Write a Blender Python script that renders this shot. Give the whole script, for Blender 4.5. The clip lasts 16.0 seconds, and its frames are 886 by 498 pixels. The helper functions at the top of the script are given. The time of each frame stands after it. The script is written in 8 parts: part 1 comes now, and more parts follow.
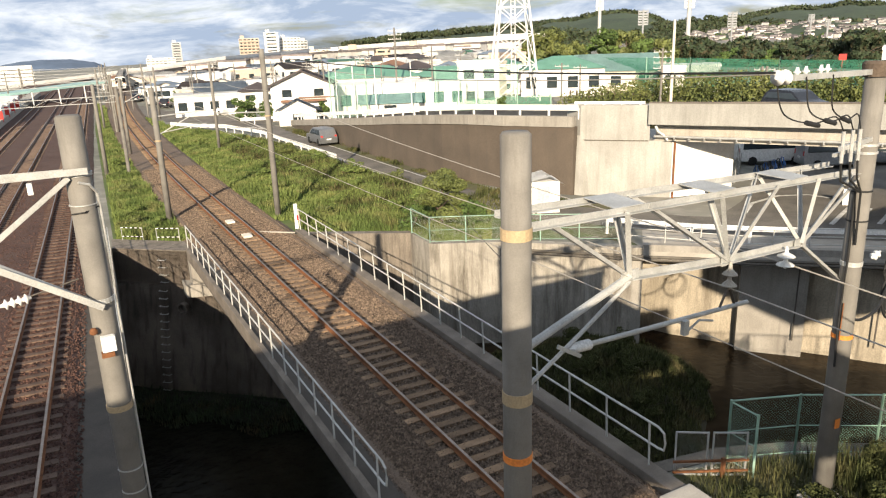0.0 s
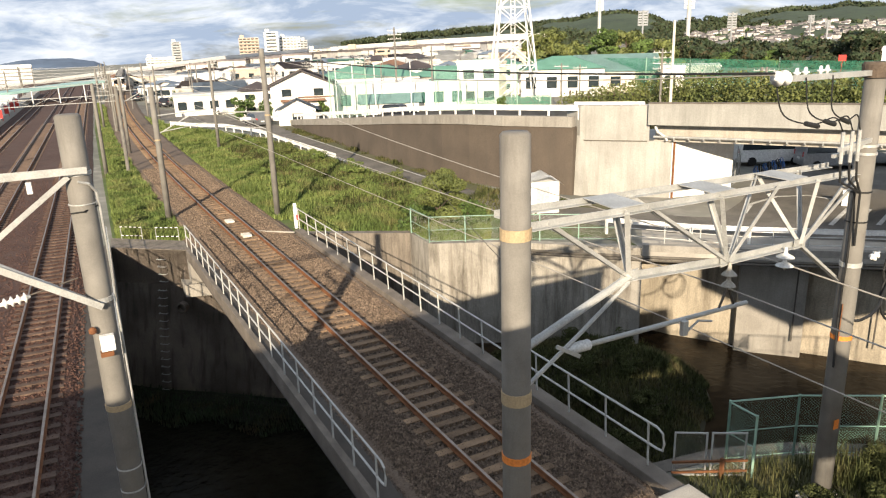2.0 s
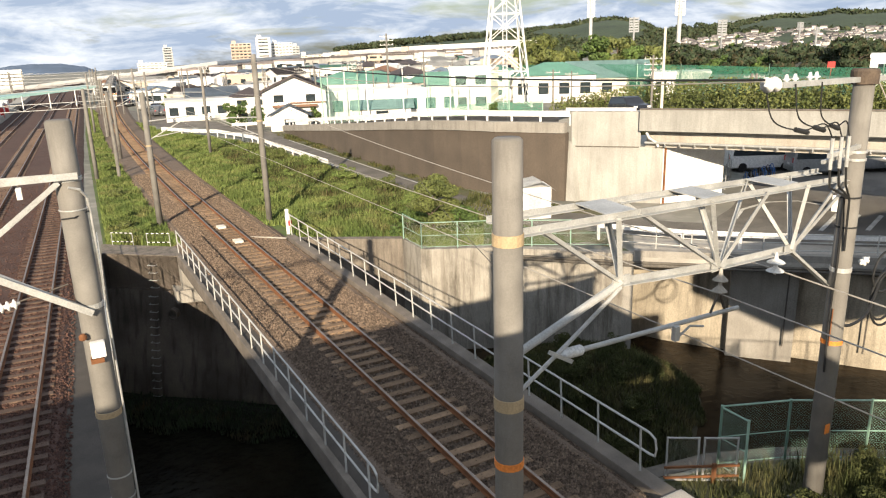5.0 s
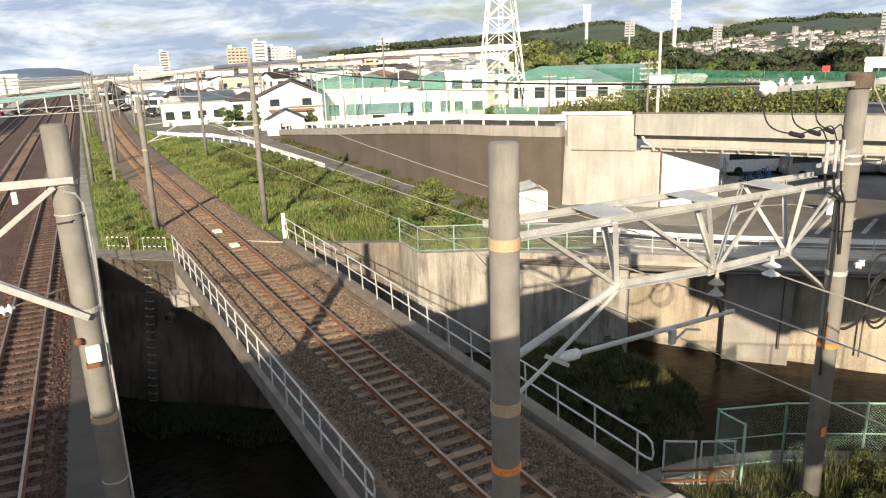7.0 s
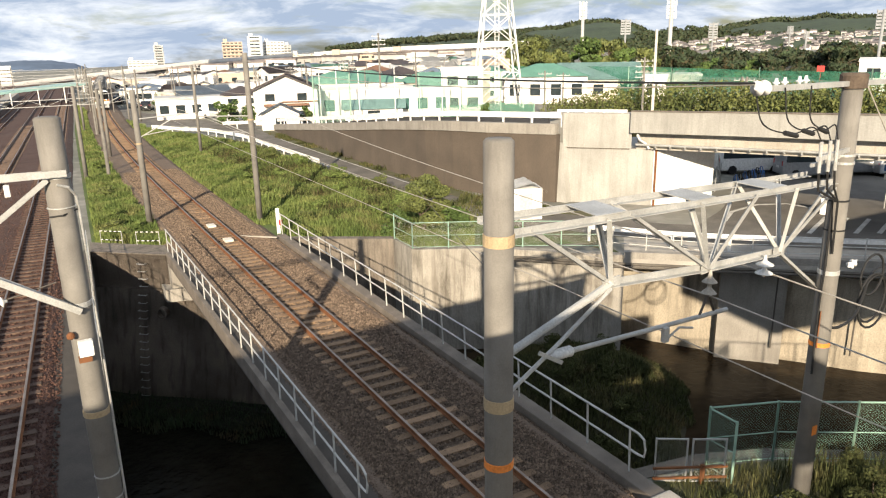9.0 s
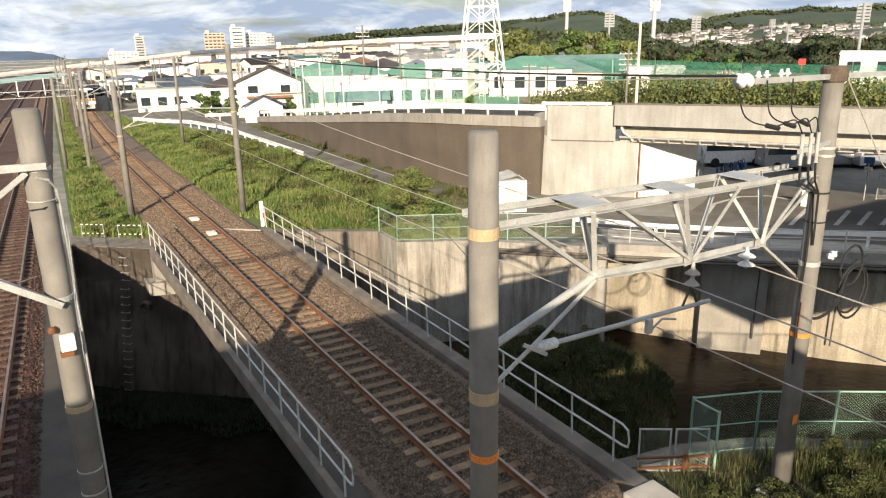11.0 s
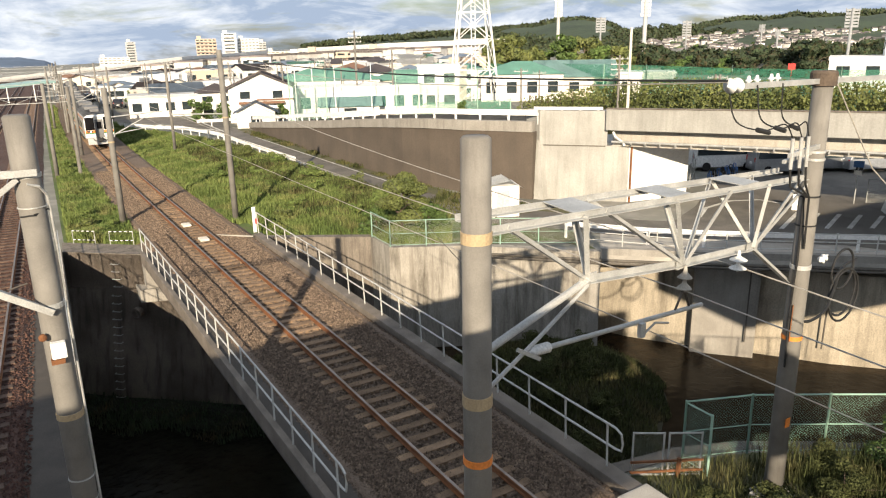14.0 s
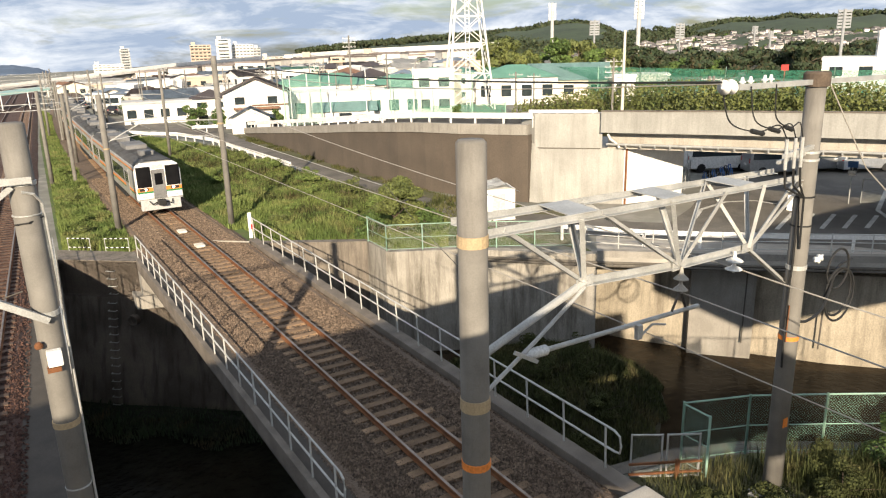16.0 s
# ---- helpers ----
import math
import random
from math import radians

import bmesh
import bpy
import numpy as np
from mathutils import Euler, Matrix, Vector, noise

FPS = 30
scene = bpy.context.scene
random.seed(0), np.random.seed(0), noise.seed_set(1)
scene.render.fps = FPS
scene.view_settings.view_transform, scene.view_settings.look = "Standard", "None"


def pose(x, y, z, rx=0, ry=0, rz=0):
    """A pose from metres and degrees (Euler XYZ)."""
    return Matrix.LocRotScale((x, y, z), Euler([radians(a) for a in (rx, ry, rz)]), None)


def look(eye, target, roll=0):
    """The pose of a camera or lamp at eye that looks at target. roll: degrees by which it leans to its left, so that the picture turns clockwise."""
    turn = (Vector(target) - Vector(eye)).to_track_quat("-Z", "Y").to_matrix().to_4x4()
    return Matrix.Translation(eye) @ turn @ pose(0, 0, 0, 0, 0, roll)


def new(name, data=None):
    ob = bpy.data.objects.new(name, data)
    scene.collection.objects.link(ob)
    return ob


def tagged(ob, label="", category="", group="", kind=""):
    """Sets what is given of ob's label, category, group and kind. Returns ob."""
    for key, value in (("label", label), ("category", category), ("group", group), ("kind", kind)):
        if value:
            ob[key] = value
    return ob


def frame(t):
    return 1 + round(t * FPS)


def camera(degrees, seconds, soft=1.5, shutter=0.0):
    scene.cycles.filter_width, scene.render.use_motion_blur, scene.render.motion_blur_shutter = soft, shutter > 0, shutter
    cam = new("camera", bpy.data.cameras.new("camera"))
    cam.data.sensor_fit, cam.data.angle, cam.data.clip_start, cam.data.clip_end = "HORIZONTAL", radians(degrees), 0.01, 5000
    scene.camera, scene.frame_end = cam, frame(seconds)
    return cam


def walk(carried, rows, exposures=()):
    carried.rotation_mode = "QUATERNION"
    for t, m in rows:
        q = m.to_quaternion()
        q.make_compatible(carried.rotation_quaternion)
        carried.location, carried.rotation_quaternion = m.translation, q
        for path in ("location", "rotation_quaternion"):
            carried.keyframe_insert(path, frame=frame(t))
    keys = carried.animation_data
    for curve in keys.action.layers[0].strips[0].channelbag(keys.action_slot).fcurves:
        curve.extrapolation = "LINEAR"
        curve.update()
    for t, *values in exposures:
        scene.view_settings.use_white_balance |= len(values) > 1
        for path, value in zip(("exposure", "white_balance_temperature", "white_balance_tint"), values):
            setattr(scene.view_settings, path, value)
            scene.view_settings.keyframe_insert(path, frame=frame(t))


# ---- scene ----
cam = camera(63.61, 16.0, soft=1.2)

# ---- camera: a hand-held turn from the parapet of a road overpass ----
walk(cam, [
    (0, pose(0, 0, 8.841, 73.651, 2.018, -28.521)),
    (0.5, pose(0, 0, 8.841, 73.830, 1.741, -28.395)),
    (1, pose(0, 0, 8.841, 73.773, 2.020, -28.347)),
    (1.5, pose(0, 0, 8.841, 73.606, 1.972, -28.373)),
    (2, pose(0, 0, 8.841, 73.644, 1.883, -28.532)),
    (2.5, pose(0, 0, 8.841, 73.766, 1.987, -28.664)),
    (3, pose(0, 0, 8.841, 73.802, 1.839, -28.616)),
    (3.5, pose(0, 0, 8.841, 73.954, 1.883, -28.759)),
    (4, pose(0, 0, 8.841, 73.904, 1.824, -28.840)),
    (6.5, pose(0, 0, 8.841, 74.384, 1.806, -29.539)),
    (7, pose(0, 0, 8.841, 74.379, 1.773, -29.432)),
    (7.5, pose(0, 0, 8.841, 73.983, 1.766, -29.282)),
    (8, pose(0, 0, 8.841, 74.014, 1.344, -29.352)),
    (8.5, pose(0, 0, 8.841, 74.024, 1.291, -29.458)),
    (9, pose(0, 0, 8.841, 74.091, 1.226, -29.748)),
    (11.5, pose(0, 0, 8.841, 73.389, 1.071, -31.112)),
    (12, pose(0, 0, 8.841, 73.463, 1.141, -31.203)),
    (12.5, pose(0, 0, 8.841, 73.580, 1.198, -31.292)),
    (13, pose(0, 0, 8.841, 73.558, 0.837, -31.272)),
    (13.5, pose(0, 0, 8.841, 73.790, 0.974, -31.482)),
    (14, pose(0, 0, 8.841, 73.866, 1.124, -31.573)),
    (14.5, pose(0, 0, 8.841, 73.911, 1.303, -31.565)),
    (15, pose(0, 0, 8.841, 73.848, 1.601, -31.815)),
    (15.5, pose(0, 0, 8.841, 74.105, 1.637, -31.947)),
    (16, pose(0, 0, 8.841, 74.160, 1.586, -32.009)),
], exposures=[(0.0, 1.2), (8.0, 1.2), (13.0, 1.14), (16.0, 1.14)])

# ---- light: low evening sun from behind, broken cloud ----
SUN_HEADING, SUN_HEIGHT = 32.4, 18.9
world = bpy.data.worlds.new("sky")
scene.world = world
world.use_nodes = True
wn = world.node_tree.nodes
wl = world.node_tree.links
wn.clear()
w_out = wn.new("ShaderNodeOutputWorld")
w_bg = wn.new("ShaderNodeBackground")
w_sky = wn.new("ShaderNodeTexSky")
w_sky.sky_type = "NISHITA"
w_sky.sun_disc = False
w_sky.sun_elevation = radians(SUN_HEIGHT)
w_sky.sun_rotation = radians(180 + SUN_HEADING)
w_sky.air_density, w_sky.dust_density, w_sky.ozone_density = 1.0, 1.2, 1.5
w_co = wn.new("ShaderNodeTexCoord")
w_map = wn.new("ShaderNodeMapping")
w_map.inputs["Scale"].default_value = (2.6, 2.6, 12.0)
w_map.inputs["Location"].default_value = (3.1, 0.7, 0.35)
w_noise = wn.new("ShaderNodeTexNoise")
w_noise.inputs["Scale"].default_value = 1.9
w_noise.inputs["Detail"].default_value = 12.0
w_noise.inputs["Roughness"].default_value = 0.6
w_noise.inputs["Distortion"].default_value = 0.35
w_ramp = wn.new("ShaderNodeValToRGB")
w_ramp.color_ramp.elements[0].position, w_ramp.color_ramp.elements[0].color = 0.34, (0, 0, 0, 1)
w_ramp.color_ramp.elements[1].position, w_ramp.color_ramp.elements[1].color = 0.47, (1, 1, 1, 1)
w_map2 = wn.new("ShaderNodeMapping")
w_map2.inputs["Scale"].default_value = (4.2, 4.2, 17.0)
w_map2.inputs["Location"].default_value = (7.3, 2.2, 0.2)
w_noise2 = wn.new("ShaderNodeTexNoise")
w_noise2.inputs["Scale"].default_value = 1.9
w_noise2.inputs["Detail"].default_value = 12.0
w_noise2.inputs["Roughness"].default_value = 0.62
w_noise2.inputs["Distortion"].default_value = 0.4
w_cloud = wn.new("ShaderNodeValToRGB")
w_cloud.color_ramp.elements[0].position, w_cloud.color_ramp.elements[0].color = 0.43, (4.9, 6.0, 7.8, 1)
w_cloud.color_ramp.elements[1].position, w_cloud.color_ramp.elements[1].color = 0.72, (13.0, 13.2, 13.4, 1)
w_mix = wn.new("ShaderNodeMix")
w_mix.data_type = "RGBA"
wl.new(w_co.outputs["Generated"], w_map.inputs["Vector"])
wl.new(w_map.outputs["Vector"], w_noise.inputs["Vector"])
wl.new(w_noise.outputs["Fac"], w_ramp.inputs["Fac"])
wl.new(w_co.outputs["Generated"], w_map2.inputs["Vector"])
wl.new(w_map2.outputs["Vector"], w_noise2.inputs["Vector"])
wl.new(w_noise2.outputs["Fac"], w_cloud.inputs["Fac"])
wl.new(w_ramp.outputs["Color"], w_mix.inputs["Factor"])
wl.new(w_sky.outputs["Color"], w_mix.inputs["A"])
wl.new(w_cloud.outputs["Color"], w_mix.inputs["B"])
wl.new(w_mix.outputs["Result"], w_bg.inputs["Color"])
w_bg.inputs["Strength"].default_value = 0.041
wl.new(w_bg.outputs["Background"], w_out.inputs["Surface"])

sun_data = bpy.data.lights.new("sun", "SUN")
sun_data.energy, sun_data.angle, sun_data.color = 4.4, radians(0.53), (1.0, 0.845, 0.64)
sun = new("sun", sun_data)
_sh, _se = radians(SUN_HEADING), radians(SUN_HEIGHT)
sun.matrix_world = look((-40, -60, 60), Vector((-40, -60, 60)) + Vector((math.sin(_sh) * math.cos(_se), math.cos(_sh) * math.cos(_se), -math.sin(_se))))

# ---- materials ----
def mat(name, a, b=None, rough=0.8, metal=0.0, scale=3.0, fine=40.0, bump=0.15, streak=0.0, dirt=None, per_object=0.0, island=0.0, spec=0.4, grain=0.55, runs=0.0):
    """A two-scale mottled surface from colour a to colour b; streak: vertical weather marks; dirt: colour of blotches."""
    m = bpy.data.materials.new(name)
    m.use_nodes = True
    n, l = m.node_tree.nodes, m.node_tree.links
    bs = n["Principled BSDF"]
    b = b or tuple(c * 0.72 for c in a)
    co = n.new("ShaderNodeTexCoord")
    n1 = n.new("ShaderNodeTexNoise")
    n1.inputs["Scale"].default_value, n1.inputs["Detail"].default_value = scale, 6.0
    n2 = n.new("ShaderNodeTexNoise")
    n2.inputs["Scale"].default_value, n2.inputs["Detail"].default_value = fine, 4.0
    l.new(co.outputs["Object"], n1.inputs["Vector"])
    l.new(co.outputs["Object"], n2.inputs["Vector"])
    r1 = n.new("ShaderNodeValToRGB")
    r1.color_ramp.elements[0].position, r1.color_ramp.elements[0].color = 0.32, (*b, 1)
    r1.color_ramp.elements[1].position, r1.color_ramp.elements[1].color = 0.68, (*a, 1)
    l.new(n1.outputs["Fac"], r1.inputs["Fac"])
    mx = n.new("ShaderNodeMix")
    mx.data_type, mx.blend_type = "RGBA", "MULTIPLY"
    mx.inputs["Factor"].default_value = grain
    r2 = n.new("ShaderNodeValToRGB")
    r2.color_ramp.elements[0].position, r2.color_ramp.elements[0].color = 0.3, (0.62, 0.62, 0.62, 1)
    r2.color_ramp.elements[1].position, r2.color_ramp.elements[1].color = 0.7, (1.25, 1.25, 1.25, 1)
    l.new(n2.outputs["Fac"], r2.inputs["Fac"])
    l.new(r1.outputs["Color"], mx.inputs["A"])
    l.new(r2.outputs["Color"], mx.inputs["B"])
    out = mx.outputs["Result"]
    if streak or dirt:
        mp = n.new("ShaderNodeMapping")
        mp.inputs["Scale"].default_value = (2.4, 2.4, 0.16) if streak else (0.5, 0.5, 0.5)
        n3 = n.new("ShaderNodeTexNoise")
        n3.inputs["Scale"].default_value, n3.inputs["Detail"].default_value = 1.6, 5.0
        l.new(co.outputs["Object"], mp.inputs["Vector"])
        l.new(mp.outputs["Vector"], n3.inputs["Vector"])
        r3 = n.new("ShaderNodeValToRGB")
        r3.color_ramp.elements[0].position, r3.color_ramp.elements[0].color = 0.50, (0, 0, 0, 1)
        r3.color_ramp.elements[1].position, r3.color_ramp.elements[1].color = 0.72, (streak or 0.8,) * 3 + (1,)
        l.new(n3.outputs["Fac"], r3.inputs["Fac"])
        m3 = n.new("ShaderNodeMix")
        m3.data_type = "RGBA"
        l.new(r3.outputs["Color"], m3.inputs["Factor"])
        l.new(out, m3.inputs["A"])
        m3.inputs["B"].default_value = (*(dirt or tuple(c * 0.35 for c in a)), 1)
        out = m3.outputs["Result"]
    if runs:
        mp4 = n.new("ShaderNodeMapping")
        mp4.inputs["Scale"].default_value = (1.5, 1.5, 0.2)
        n4 = n.new("ShaderNodeTexNoise")
        n4.inputs["Scale"].default_value, n4.inputs["Detail"].default_value, n4.inputs["Roughness"].default_value = 1.15, 9.0, 0.72
        l.new(co.outputs["Object"], mp4.inputs["Vector"])
        l.new(mp4.outputs["Vector"], n4.inputs["Vector"])
        r4 = n.new("ShaderNodeValToRGB")
        r4.color_ramp.elements[0].position, r4.color_ramp.elements[0].color = 0.47, (1, 1, 1, 1)
        r4.color_ramp.elements[1].position, r4.color_ramp.elements[1].color = 0.70, (1 - runs, 1 - runs * 1.03, 1 - runs * 1.06, 1)
        l.new(n4.outputs["Fac"], r4.inputs["Fac"])
        m4 = n.new("ShaderNodeMix")
        m4.data_type, m4.blend_type = "RGBA", "MULTIPLY"
        m4.inputs["Factor"].default_value = 1.0
        l.new(out, m4.inputs["A"])
        l.new(r4.outputs["Color"], m4.inputs["B"])
        out = m4.outputs["Result"]
    if per_object or island:
        src = n.new("ShaderNodeObjectInfo").outputs["Random"] if per_object else n.new("ShaderNodeNewGeometry").outputs["Random Per Island"]
        amount = per_object or island
        mr = n.new("ShaderNodeMapRange")
        mr.inputs["To Min"].default_value, mr.inputs["To Max"].default_value = 1 - amount, 1 + amount
        l.new(src, mr.inputs["Value"])
        hv = n.new("ShaderNodeHueSaturation")
        l.new(mr.outputs["Result"], hv.inputs["Value"])
        l.new(out, hv.inputs["Color"])
        out = hv.outputs["Color"]
    l.new(out, bs.inputs["Base Color"])
    bs.inputs["Roughness"].default_value, bs.inputs["Metallic"].default_value = rough, metal
    bs.inputs["Specular IOR Level"].default_value = spec
    if bump:
        bp = n.new("ShaderNodeBump")
        bp.inputs["Strength"].default_value, bp.inputs["Distance"].default_value = bump, 0.03
        l.new(n2.outputs["Fac"], bp.inputs["Height"])
        l.new(bp.outputs["Normal"], bs.inputs["Normal"])
    return m


def glow(name, colour, strength):
    m = mat(name, colour, rough=0.3, bump=0)
    m.node_tree.nodes["Principled BSDF"].inputs["Emission Color"].default_value = (*colour, 1)
    m.node_tree.nodes["Principled BSDF"].inputs["Emission Strength"].default_value = strength
    return m


def net_material(name, colour, cell, wire):
    """Wire or cord mesh with open holes."""
    m = mat(name, colour, rough=0.7, bump=0)
    n, l = m.node_tree.nodes, m.node_tree.links
    co = n.new("ShaderNodeTexCoord")
    sep = n.new("ShaderNodeSeparateXYZ")
    l.new(co.outputs["UV"], sep.inputs["Vector"])
    lines = []
    for op in ("ADD", "SUBTRACT"):
        s = n.new("ShaderNodeMath")
        s.operation = op
        l.new(sep.outputs["X"], s.inputs[0])
        l.new(sep.outputs["Y"], s.inputs[1])
        d = n.new("ShaderNodeMath")
        d.operation = "PINGPONG"
        d.inputs[1].default_value = cell
        l.new(s.outputs["Value"], d.inputs[0])
        c = n.new("ShaderNodeMath")
        c.operation = "LESS_THAN"
        c.inputs[1].default_value = wire
        l.new(d.outputs["Value"], c.inputs[0])
        lines.append(c)
    mx = n.new("ShaderNodeMath")
    mx.operation = "MAXIMUM"
    l.new(lines[0].outputs["Value"], mx.inputs[0])
    l.new(lines[1].outputs["Value"], mx.inputs[1])
    l.new(mx.outputs["Value"], n["Principled BSDF"].inputs["Alpha"])
    return m


